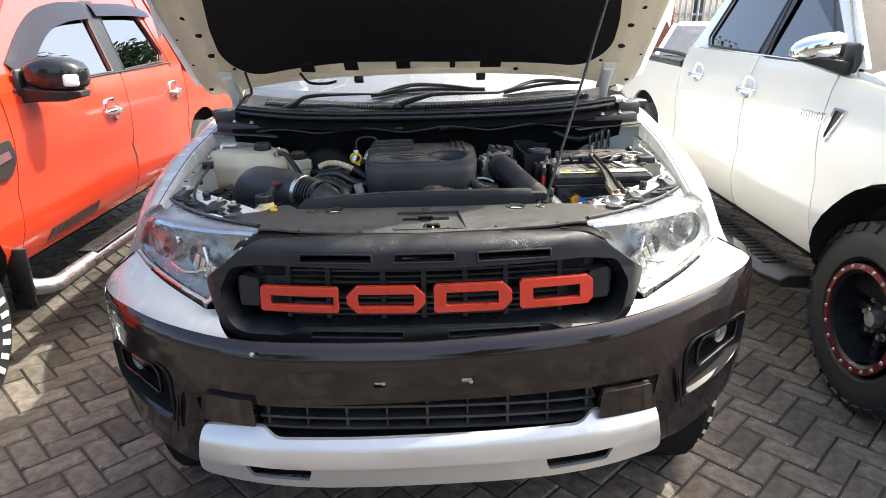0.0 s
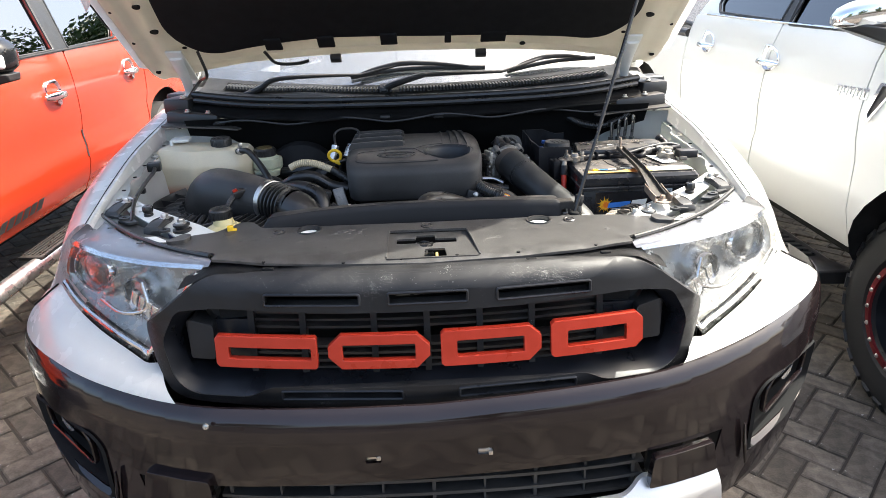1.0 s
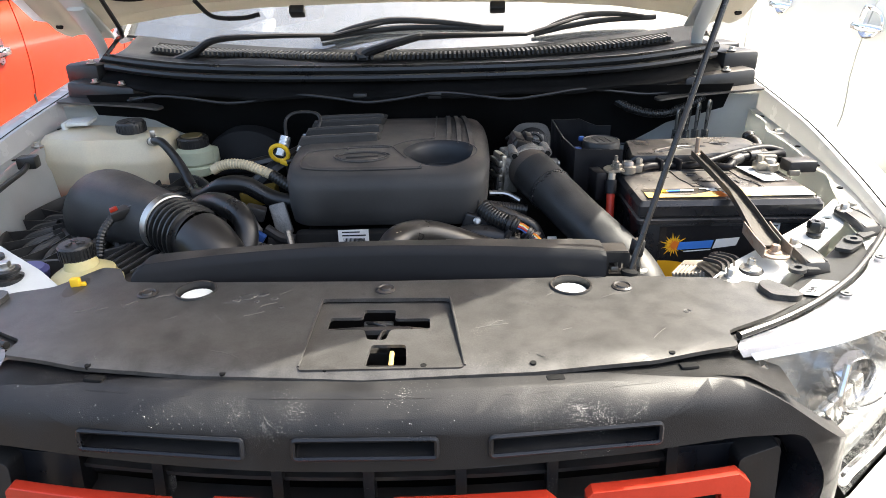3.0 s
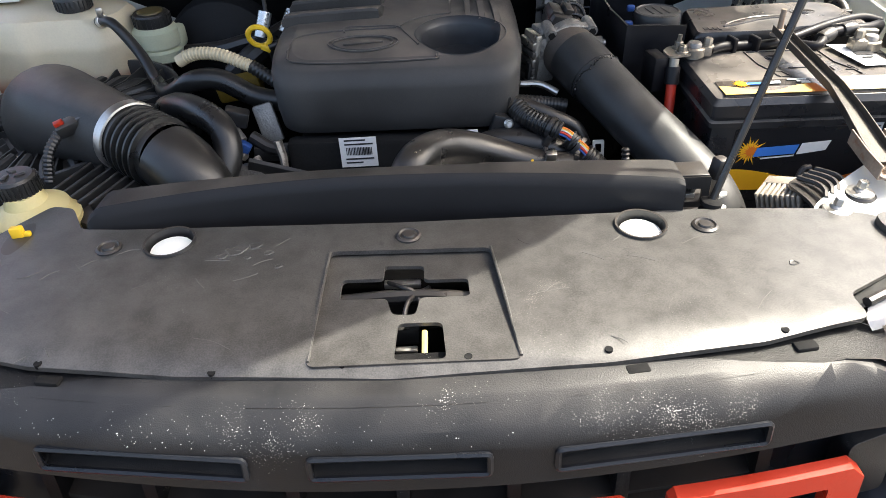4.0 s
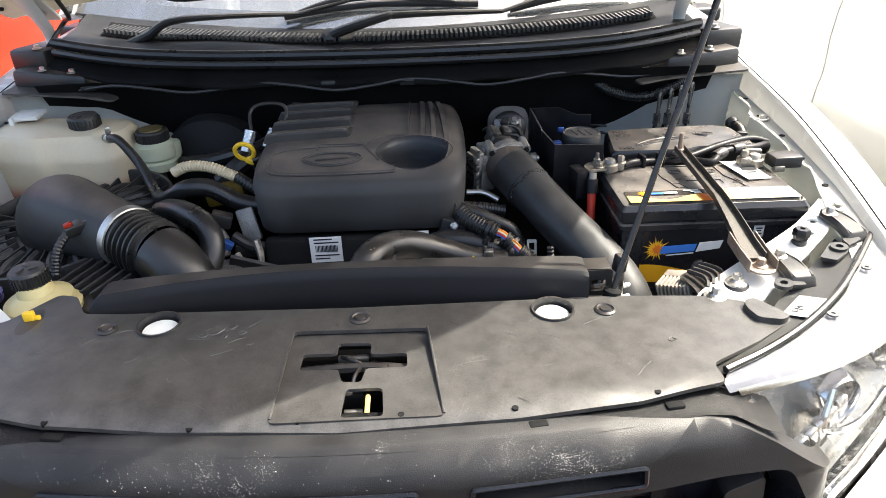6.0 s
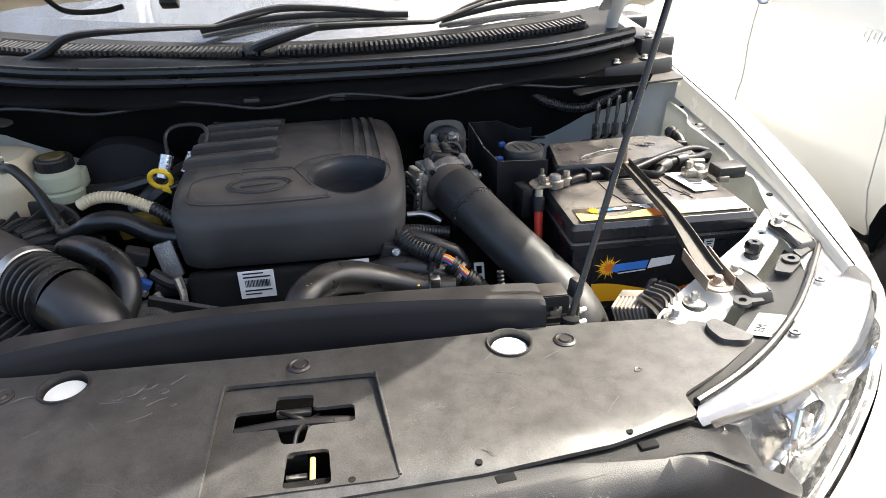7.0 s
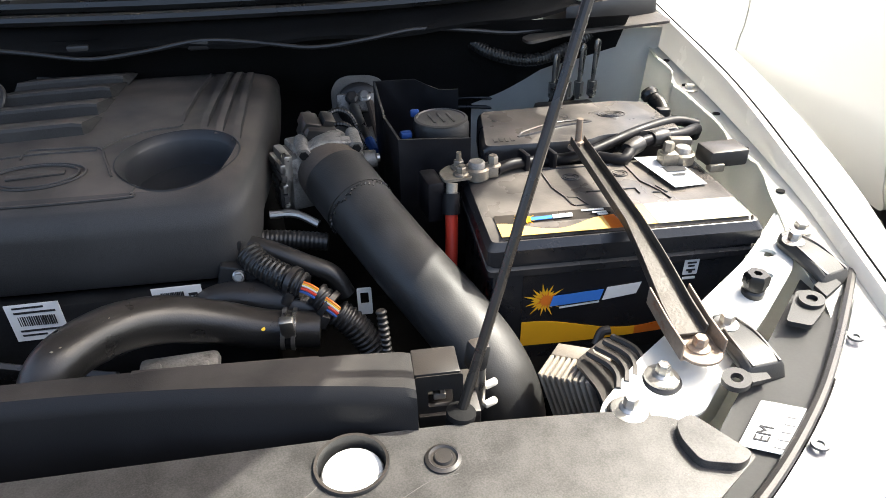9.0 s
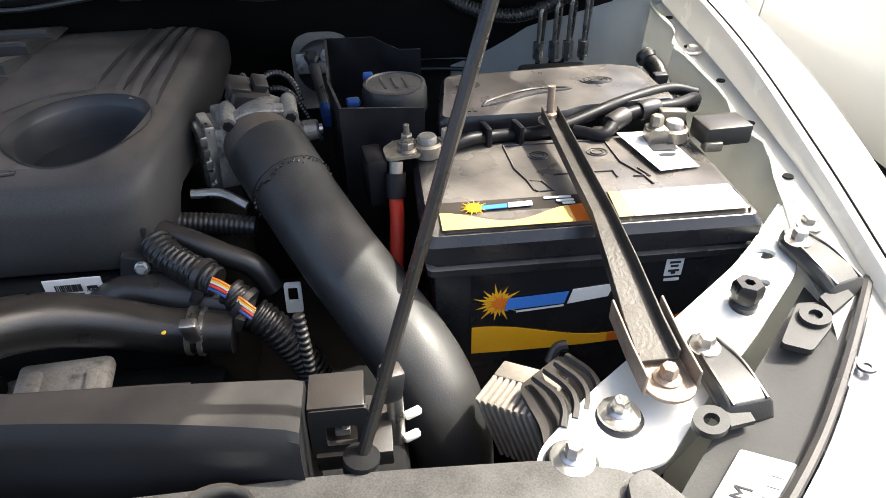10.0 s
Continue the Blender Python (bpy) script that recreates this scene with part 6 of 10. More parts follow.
part("sensor_lock", b, red_letter, air, "red connector lock")
b = bm_new()
box(b, (-0.42, 0.50, 1.035), (0.12, 0.11, 0.02), turn(8, 0, -30), 0.004)
grid = part("snorkel_top", b, plastic_black, air)
for k in range(6):
    b = bm_new()
    box(b, (-0.455 + 0.017 * k, 0.508 - 0.006 * k, 1.050), (0.005, 0.075, 0.012), turn(8, 0, -30), 0.001)
    part("snorkel_fin", b, plastic_black, grid)

shift(air, 0, 0, 0.016)

# red coolant shows through the lower wall of the tank
tn = tank_plastic.node_tree
tb = tn.nodes["Principled BSDF"]
tpos = tn.nodes.new("ShaderNodeNewGeometry")
tsep = tn.nodes.new("ShaderNodeSeparateXYZ")
tn.links.new(tpos.outputs["Position"], tsep.inputs[0])
tlev = tn.nodes.new("ShaderNodeMapRange")
tlev.inputs["From Min"].default_value, tlev.inputs["From Max"].default_value = 1.052, 1.078
tlev.inputs["To Min"].default_value, tlev.inputs["To Max"].default_value = 0.85, 0.0
tn.links.new(tsep.outputs["Z"], tlev.inputs["Value"])
tmix = tn.nodes.new("ShaderNodeMix")
tmix.data_type = 'RGBA'
tn.links.new(tlev.outputs[0], tmix.inputs[0])
tn.links.new(tb.inputs["Base Color"].links[0].from_socket, tmix.inputs[6])
tmix.inputs[7].default_value = (0.42, 0.13, 0.07, 1)
tn.links.new(tmix.outputs[2], tb.inputs["Base Color"])

# tanks
tank = thing("coolant_tank", (-0.62, 0.90, 1.0), "cream plastic coolant expansion tank with black cap", "tank")
b = bm_new()
sec = []
for z, g in ((0.98, -0.006), (0.992, 0.0), (1.085, 0.002), (1.10, 0.006), (1.112, 0.006), (1.12, 0.002), (1.140, 0.0), (1.152, -0.008), (1.157, -0.03)):
    line = rounded([(-0.770 - g, 0.865 - g), (-0.655, 0.840 - g), (-0.630, 0.850 - g), (-0.535 + g, 0.862 - g), (-0.506 + g, 0.90), (-0.508 + g, 0.985 + g), (-0.760 - g, 0.995 + g)], [0.03, 0.015, 0.015, 0.03, 0.03, 0.03, 0.03], 4)
    sec.append([(x, y, z + 0.016 * (x + 0.62) / 0.15 * (-0.3)) for x, y in line])
loft(b, sec)
part("tank_body", b, tank_plastic, tank, sharp=40)
b = bm_new()
lathe(b, [(0.024, -0.008), (0.025, 0.0), (0.0285, 0.002), (0.0285, 0.020), (0.026, 0.024), (0.012, 0.0245), (0.0, 0.0245)], (-0.586, 0.912, 1.155), (0, -0.05, 1), 36)
part("tank_cap", b, plastic_black, tank, "black screw cap")
b = bm_new()
for k in range(24):
    a = 2 * math.pi * k / 24
    box(b, (-0.586 + 0.0285 * math.cos(a), 0.9115 + 0.0285 * math.sin(a), 1.166), (0.0026, 0.0026, 0.016), turn(0, 0, math.degrees(a)))
for a in (20, 80, 140):
    box(b, (-0.586, 0.910, 1.1795), (0.036, 0.004, 0.0022), turn(3, 0, a), 0.001)
tagged(part("cap_grip", b, plastic_black, tank), kind="stuff")
b = bm_new()
box(b, (-0.715, 0.955, 1.170), (0.05, 0.06, 0.008), turn(0, 0, 8), 0.002)
box(b, (-0.735, 0.94, 1.13), (0.008, 0.05, 0.09), turn(0, 0, 8), 0.002)
part("tank_bracket", b, bay_paint, tank)
b = bm_new()
tube(b, [(-0.530, 0.866, 1.146), (-0.510, 0.846, 1.152), (-0.488, 0.832, 1.148), (-0.455, 0.815, 1.108), (-0.425, 0.78, 1.075), (-0.385, 0.72, 1.078), (-0.335, 0.70, 1.104), (-0.295, 0.70, 1.104), (-0.250, 0.695, 1.080), (-0.205, 0.69, 1.070)], [0.0082, 0.0085, 0.0085, 0.009, 0.010, 0.013, 0.0155, 0.016, 0.0155, 0.015], 14, 8)
part("coolant_hose", b, rubber, tank)
b = bm_new()
lathe(b, [(0.0095, -0.006), (0.0105, -0.005), (0.0105, 0.005), (0.0095, 0.006)], (-0.518, 0.854, 1.150), (0.6, -0.6, 0.3), 20)
box(b, (-0.516, 0.850, 1.166), (0.010, 0.008, 0.014), turn(0, 0, 30), 0.002)
parts("hose_clip", b, steel, tank)

shift(tank, 0, 0, 0.016)
brake = thing("brake_fluid_reservoir", (-0.468, 0.93, 1.02), "small translucent brake fluid reservoir with black cap", "reservoir")
b = bm_new()
lathe(b, [(0.030, 0.0), (0.042, 0.006), (0.046, 0.025), (0.040, 0.030), (0.046, 0.036), (0.046, 0.066), (0.038, 0.074), (0.030, 0.076)], (-0.468, 0.926, 1.040), (0, 0, 1), 36)
box(b, (-0.430, 0.945, 1.085), (0.025, 0.04, 0.045), bev=0.01)
part("reservoir_body", b, surf("green_tank", (0.50, 0.52, 0.38), 0.4, var=0.12, scale=12, bump=0.05, sss=0.25), brake)
b = bm_new()
lathe(b, [(0.033, 0.0), (0.036, 0.002), (0.036, 0.024), (0.033, 0.028), (0.0, 0.029)], (-0.468, 0.926, 1.112), (0, -0.04, 1), 36)
for k in range(24):
    a = 2 * math.pi * k / 24
    box(b, (-0.468 + 0.036 * math.cos(a), 0.926 + 0.036 * math.sin(a), 1.126), (0.003, 0.003, 0.02), turn(0, 0, math.degrees(a)))
tagged(part("reservoir_cap", b, plastic_black, brake), kind="stuff")
b = bm_new()
lathe(b, [(0.0, 0.0315), (0.024, 0.031), (0.025, 0.0285)], (-0.468, 0.926, 1.112), (0, -0.04, 1), 30)
part("cap_label", b, surf("cap_amber", (0.11, 0.080, 0.030), 0.5, var=0.5, scale=80), brake)
shift(brake, 0, 0, 0.034)
brake.scale = (0.86, 0.86, 0.86)
booster = thing("brake_booster", (-0.45, 1.03, 1.05), "round black brake booster on the firewall", "car part")
b = bm_new()
lathe(b, [(0.05, -0.06), (0.08, -0.05), (0.110, -0.025), (0.115, 0.0), (0.115, 0.02)], (-0.385, 1.04, 1.035), (0, 1, 0), 40)
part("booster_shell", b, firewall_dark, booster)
b = bm_new()
tube(b, [(-0.44, 0.95, 1.075), (-0.36, 0.92, 1.09), (-0.30, 0.93, 1.10), (-0.22, 0.96, 1.10)], 0.014, 10, 8)
tube(b, [(-0.33, 0.87, 1.06), (-0.29, 0.88, 1.09), (-0.25, 0.92, 1.11), (-0.2, 0.98, 1.12)], 0.020, 10, 8)
parts("vacuum_hose", b, rubber, booster)
b = bm_new()
box(b, (-0.31, 0.83, 1.055), (0.075, 0.04, 0.035), turn(0, -8, 6), 0.006)
part("warning_tag", b, surf("dull_yellow", (0.20, 0.13, 0.015), 0.6, var=0.3), booster)

steer = thing("steering_fluid_tank", (-0.49, 0.44, 1.0), "yellowed round fluid tank with black screw cap", "reservoir")
b = bm_new()
lathe(b, [(0.040, 0.0), (0.050, 0.012), (0.052, 0.036), (0.056, 0.040), (0.056, 0.046), (0.051, 0.050), (0.047, 0.062), (0.026, 0.074), (0.022, 0.086)], (-0.490, 0.447, 1.005), (0, 0, 1), 40, True, (1.0, 0.9))
part("tank_body", b, yellow_tank, steer)
b = bm_new()
lathe(b, [(0.0225, 0.0), (0.024, 0.002), (0.024, 0.021), (0.0215, 0.024), (0.0, 0.025)], (-0.495, 0.452, 1.088), (0, -0.03, 1), 36)
part("tank_cap", b, plastic_black, steer)
b = bm_new()
for k in range(30):
    a = 2 * math.pi * k / 30
    box(b, (-0.495 + 0.024 * math.cos(a), 0.452 + 0.024 * math.sin(a), 1.099), (0.0026, 0.0026, 0.018), turn(0, 0, math.degrees(a)))
for a in (0, 120, 240):
    box(b, (-0.495 + 0.009 * math.cos(radians(a)), 0.4515 + 0.009 * math.sin(radians(a)), 1.1135), (0.012, 0.006, 0.002), turn(0, 0, a + 30), 0.001)
tagged(part("cap_grip", b, plastic_black, steer), kind="stuff")
shift(steer, 0.030, -0.024, 0.012)
clip = thing("yellow_clip", (-0.424, 0.335, 1.098), "small yellow plastic clip on a rubber pad", "clip")
b = bm_new()
box(b, (-0.421, 0.338, 1.105), (0.013, 0.009, 0.013), turn(0, 0, 10), 0.002)
box(b, (-0.412, 0.339, 1.102), (0.008, 0.006, 0.006), turn(0, 0, 10), 0.002)
part("clip_body", b, yellow_plastic, clip)
b = bm_new()
lathe(b, [(0.024, 0.0), (0.024, 0.003), (0, 0.004)], (-0.418, 0.334, 1.0965), (0, 0, 1), 20, True, (1.2, 0.6))
part("clip_pad", b, plastic_black, clip)
washer = thing("washer_bottle", (-0.56, 0.43, 1.05), "washer bottle neck with violet blue cap", "bottle")
b = bm_new()
lathe(b, [(0.03, 0.0), (0.032, 0.012), (0.026, 0.018), (0, 0.02)], (-0.568, 0.455, 1.055), (0, 0, 1), 24)
part("cap_disc", b, surf("violet_cap", (0.10, 0.10, 0.26), 0.45, var=0.1), washer)
mount = thing("rubber_mount", (-0.53, 0.37, 1.09), "black rubber mounts bolted to a white panel", "mount")
b = bm_new()
for x, y in ((-0.535, 0.372), (-0.585, 0.415)):
    lathe(b, [(0.020, 0.0), (0.020, 0.006), (0.014, 0.008), (0.014, 0.012), (0.018, 0.014), (0.018, 0.018), (0.010, 0.02)], (x, y, 1.092), (0, 0, 1), 24)
parts("mount_ring", b, rubber, mount)
b = bm_new()
for x, y in ((-0.535, 0.372), (-0.585, 0.415)):
    bolt(b, (x, y, 1.111), r=0.008, h=0.008)
parts("mount_bolt", b, steel, mount)

# cream conduit, sensors and hoses between elbow and engine
cond = thing("wiring_conduit", (-0.30, 0.72, 1.12), "cream corrugated conduit running into black sleeve", "conduit")
b = bm_new()
tube(b, [(-0.358, 0.722, 1.132), (-0.335, 0.72, 1.138), (-0.300, 0.715, 1.136), (-0.255, 0.705, 1.120)], 0.0086, 14, 10, rib=0.0011, pitch=0.0052)
part("conduit_sleeve", b, cream_hose, cond)
b = bm_new()
tube(b, [(-0.257, 0.706, 1.121), (-0.235, 0.70, 1.108), (-0.205, 0.69, 1.090)], 0.0095, 12, 8, rib=0.001, pitch=0.006)
part("black_sleeve", b, rubber, cond)
b = bm_new()
tube(b, [(-0.368, 0.722, 1.126), (-0.356, 0.722, 1.132)], 0.0093, 12, 3)
parts("conduit_end", b, cream_hose, cond)
shift(cond, 0.010, 0, 0.016)
breather = thing("breather_hose", (-0.28, 0.58, 1.05), "thick black rubber breather hose curving down", "hose")
b = bm_new()
tube(b, [(-0.372, 0.672, 1.088), (-0.342, 0.644, 1.104), (-0.305, 0.610, 1.112), (-0.268, 0.576, 1.106), (-0.255, 0.552, 1.080), (-0.264, 0.524, 1.046), (-0.286, 0.500, 1.010)], [0.021, 0.021, 0.020, 0.019, 0.0185, 0.018, 0.018], 18, 8)
part("hose_body", b, rubber, breather, sharp=60)
valve = thing("solenoid_valve", (-0.235, 0.63, 1.05), "silver solenoid valve with blue tag and black plugs", "valve")
b = bm_new()
box(b, (-0.222, 0.648, 1.072), (0.030, 0.012, 0.058), turn(-20, -12, 10), 0.004)
cyl(b, (-0.268, 0.63, 1.072), (-0.255, 0.618, 1.060), 0.008, 0.007, 12)
cyl(b, (-0.268, 0.615, 1.048), (-0.252, 0.605, 1.040), 0.007, 0.006, 12)
cyl(b, (-0.240, 0.610, 1.036), (-0.232, 0.602, 1.026), 0.007, 0.006, 12)
parts("valve_metal", b, alloy, valve)
b = bm_new()
box(b, (-0.258, 0.612, 1.056), (0.030, 0.014, 0.016), turn(0, 35, 0), 0.003)
part("valve_tag", b, blue_plastic, valve)
b = bm_new()
box(b, (-0.262, 0.635, 1.090), (0.034, 0.024, 0.024), turn(0, 20, 10), 0.004)
box(b, (-0.215, 0.628, 1.035), (0.06, 0.02, 0.022), turn(0, 6, 8), 0.004)
tube(b, [(-0.245, 0.63, 1.06), (-0.215, 0.62, 1.045), (-0.18, 0.615, 1.045)], 0.010, 10, 6)
tube(b, [(-0.27, 0.60, 1.04), (-0.25, 0.585, 1.015), (-0.21, 0.585, 1.005)], 0.009, 10, 6)
parts("valve_plug", b, plastic_black, valve)

# upper radiator hose
rh = thing("radiator_hose", (0.06, 0.50, 1.05), "thick black rubber radiator hose with wire clamps", "hose")
b = bm_new()
tube(b, [(-0.014, 0.424, 1.040), (-0.014, 0.428, 1.080), (-0.002, 0.450, 1.107), (0.024, 0.496, 1.100), (0.058, 0.528, 1.084), (0.104, 0.542, 1.064), (0.150, 0.542, 1.050), (0.204, 0.540, 1.044)], [0.021, 0.0215, 0.022, 0.0235, 0.0235, 0.022, 0.020, 0.019], 24, 10)
hose = part("hose_body", b, rubber, rh, sharp=60)
b = bm_new()
lathe(b, [(0.0215, -0.005), (0.0235, -0.004), (0.0235, 0.004), (0.0215, 0.005)], (-0.014, 0.427, 1.074), (0, 0.2, 1), 28)
part("hose_clamp", b, steel, rh, "bright wire hose clamp")
b = bm_new()
tube(b, [(-0.038, 0.424, 1.082), (-0.030, 0.412, 1.090), (-0.014, 0.404, 1.084), (0.002, 0.410, 1.092), (0.010, 0.420, 1.082)], 0.0022, 6, 5)
part("clamp_ear", b, steel, rh)
for x, dz in ((0.178, 0.0), (0.168, 0.002)):
    b = bm_new()
    lathe(b, [(0.0200, -0.0022), (0.0218, -0.002), (0.0218, 0.002), (0.0200, 0.0022)], (x, 0.541, 1.047 + dz), (1, -0.05, -0.12), 28)
    part("hose_clamp", b, steel, rh, "spring steel hose clamp")
b = bm_new()
box(b, (0.174, 0.523, 1.064), (0.014, 0.010, 0.026), turn(15, 0, 0), 0.002)
part("clamp_ear", b, steel, rh)
b = bm_new()
for p in ((0.150, 0.5265, 1.062), (0.146, 0.534, 1.068)):
    lathe(b, [(0.0022, 0), (0.002, 0.0008), (0, 0.001)], p, (0, -0.5, 0.8), 10)
parts("paint_dot", b, yellow_plastic, rh)
b = bm_new()
for k in range(9):
    q = Vector((0.002 + 0.0035 * k, 0.440 + 0.006 * k, 1.1275 - 0.0008 * k))
    box(b, q, (0.0016, 0.0046 if k % 3 else 0.0028, 0.0006), turn(-12, 0, 55))
parts("hose_print", b, surf("print_tan", (0.38, 0.33, 0.24), 0.6), rh, "faded printed marks")
b = bm_new()
tube(b, [(0.06, 0.60, 1.030), (0.11, 0.585, 1.060), (0.165, 0.575, 1.058), (0.215, 0.57, 1.040)], 0.019, 16, 8)
part("bypass_hose", b, rubber, rh)

# loom with taped conduit in front of the throttle
loom = thing("engine_loom", (0.2, 0.55, 1.06), "taped black wiring loom with exposed coloured wires", "wiring")
for nm, pts, r, rb in (("loom_sleeve", [(0.134, 0.604, 1.104), (0.150, 0.589, 1.094), (0.176, 0.573, 1.086), (0.192, 0.565, 1.081)], 0.0135, 0.0013),
                       ("loom_sleeve", [(0.202, 0.560, 1.076), (0.208, 0.556, 1.071), (0.212, 0.553, 1.068)], 0.0125, 0.0012),
                       ("loom_sleeve", [(0.222, 0.547, 1.059), (0.240, 0.541, 1.042), (0.262, 0.535, 1.005), (0.275, 0.53, 0.97)], 0.0135, 0.0016),
                       ("loom_sleeve", [(0.266, 0.510, 1.084), (0.268, 0.505, 1.060), (0.270, 0.50, 1.02)], 0.0042, 0.0012)):
    b = bm_new()
    tube(b, pts, r, 14, 8, rib=rb, pitch=0.0055)
    part(nm, b, rubber, loom)
for c, ax in (((0.180, 0.571, 1.085), (1, -0.6, -0.3)), ((0.214, 0.552, 1.066), (1, -0.6, -0.8))):
    b = bm_new()
    lathe(b, [(0.0140, -0.003), (0.0165, -0.003), (0.0165, 0.003), (0.0140, 0.003)], c, ax, 20)
    box(b, Vector(c) + Vector((-0.006, -0.012, -0.012)), (0.010, 0.008, 0.016), turn(0, 30, 0), 0.002)
    part("cable_tie", b, plastic_black, loom)
for mt, o in ((blue_plastic, -0.006), (red_hose, -0.002), (white_plastic, 0.002), (label_orange, 0.006), (yellow_plastic, 0.004)):
    for p, q, e in (((0.190, 0.553, 1.090), (0.197, 0.550, 1.088), (0.204, 0.548, 1.083)), ((0.211, 0.542, 1.076), (0.217, 0.538, 1.073), (0.224, 0.536, 1.066))):
        b = bm_new()
        d = Vector((0.45, 0.35, 0.8)) * o
        tube(b, [Vector(p) + d * 0.8, Vector(q) + d * 0.8, Vector(e) + d * 0.8], 0.0015, 6, 4)
        part("wire", b, mt, loom)
fuel = thing("fuel_hose", (0.17, 0.62, 1.08), "thin black rubber hose clipped beside the engine cover", "hose")
b = bm_new()
tube(b, [(0.098, 0.622, 1.092), (0.125, 0.625, 1.102), (0.158, 0.615, 1.096), (0.190, 0.605, 1.084), (0.218, 0.60, 1.070), (0.232, 0.595, 1.045)], 0.0108, 14, 8)
part("hose_body", b, rubber, fuel)
b = bm_new()
tube(b, [(0.140, 0.66, 1.086), (0.175, 0.66, 1.082), (0.215, 0.655, 1.078)], 0.010, 12, 6, rib=0.0008, pitch=0.005)
part("hose_branch", b, rubber, fuel)
b = bm_new()
tube(b, [(0.150, 0.69, 1.100), (0.180, 0.69, 1.098), (0.205, 0.68, 1.088)], 0.005, 10, 6)
part("steel_line", b, steel, fuel)
for c, s in (((0.122, 0.620, 1.104), (0.010, 0.028, 0.030)), ((0.104, 0.615, 1.092), (0.030, 0.022, 0.026)), ((0.128, 0.602, 1.066), (0.06, 0.02, 0.05))):
    b = bm_new()
    box(b, c, s, turn(0, 15, 0), 0.004)
    part("hose_clip", b, plastic_black, fuel)
b = bm_new()
bolt(b, (0.124, 0.588, 1.086), (0.1, -1, 0.35), 0.0045, 0.005)
part("clip_bolt", b, steel, fuel)
b = bm_new()
plate(b, rect(-0.008, -0.014, 0.008, 0.014, 0.002), lambda u, v: (0.251 + u, 0.585 + 0.3 * v, 1.040 + v), 0.003, (rect(-0.0045, -0.003, 0.0045, 0.010, 0.001),), (), (), (0, 1, 0))
part("spring_clip", b, white_plastic, fuel)

# boost pipe and throttle body
boost = thing("boost_pipe", (0.30, 0.55, 1.05), "wide black rubber boost pipe curving down in front", "pipe")
b = bm_new()
tube(b, [(0.236, 0.700, 1.128), (0.266, 0.642, 1.108), (0.300, 0.584, 1.084), (0.336, 0.528, 1.060), (0.366, 0.480, 1.034), (0.381, 0.450, 0.998), (0.385, 0.438, 0.93)], [0.0385, 0.038, 0.0375, 0.0375, 0.037, 0.0365, 0.036], 34, 10)
part("pipe_body", b, pipe_rubber, boost, sharp=60)
b = bm_new()
tube(b, [(0.222, 0.730, 1.135), (0.227, 0.719, 1.132), (0.232, 0.708, 1.129)], [0.0400, 0.0405, 0.0405], 34, 4)
part("pipe_cuff", b, cuff_brown, boost, "dark brown dusty cuff", sharp=60)
b = bm_new()
tube(b, [(0.231, 0.710, 1.1295), (0.242, 0.688, 1.123), (0.254, 0.664, 1.115)], [0.0408, 0.0402, 0.0398], 34, 4)
part("pipe_sleeve", b, pipe_rubber, boost, "", sharp=60)
b = bm_new()
rs = random.Random(3)
for k in range(60):
    a = 2 * math.pi * k / 60
    u, v, d = frame_of(Vector((0.042, -0.071, -0.028)))
    p = Vector((0.256, 0.660, 1.114)) + (u * math.cos(a) + v * math.sin(a)) * 0.0395 + d * rs.uniform(-0.003, 0.004)
    box(b, p, (0.0014, 0.003, 0.0014), turn(rs.uniform(0, 90), rs.uniform(0, 90), 0))
parts("torn_edge", b, rubber, boost)
thr = thing("throttle_body", (0.20, 0.77, 1.10), "dirty cast alloy throttle body with motor and black sensor", "engine part")
ta = Vector((-0.14, 0.94, 0.22)).normalized()
t0 = Vector((0.208, 0.742, 1.130))
tu = Vector((0, 0, 1)).cross(ta).normalized() * -1
tv = tu.cross(ta).normalized()
tv = tv if tv.z > 0 else -tv


def thr_at(u, v, d):
    return t0 + tu * u + tv * v + ta * d


b = bm_new()
lathe(b, [(0.040, -0.002), (0.048, 0.0), (0.048, 0.009), (0.043, 0.012), (0.042, 0.030), (0.038, 0.040), (0.036, 0.046)], t0, ta, 36)
part("throttle_bore", b, alloy, thr)
for u, v in ((-0.036, 0.034), (0.034, 0.036), (0.036, -0.034), (-0.036, -0.034)):
    b = bm_new()
    lathe(b, [(0.0095, -0.008), (0.0095, 0.025), (0.008, 0.03)], thr_at(u, v, 0), ta, 18)
    boss = part("casting_boss", b, alloy, thr)
    b = bm_new()
    lathe(b, [(0.0062, -0.0035), (0.0062, 0.0), (0.003, 0.0)], thr_at(u, v, -0.0075), ta, 6)
    part("boss_screw", b, dark_void, boss)
b = bm_new()
loft(b, [[thr_at(u, v, d) for u, v in ((-0.036, 0.038), (-0.010, 0.045), (0.012, 0.046), (0.034, 0.042), (0.034, 0.034), (0.0, 0.040), (-0.036, 0.032))] for d in (-0.004, 0.004, 0.012)])
part("casting_web", b, alloy, thr, bevel=0.002)
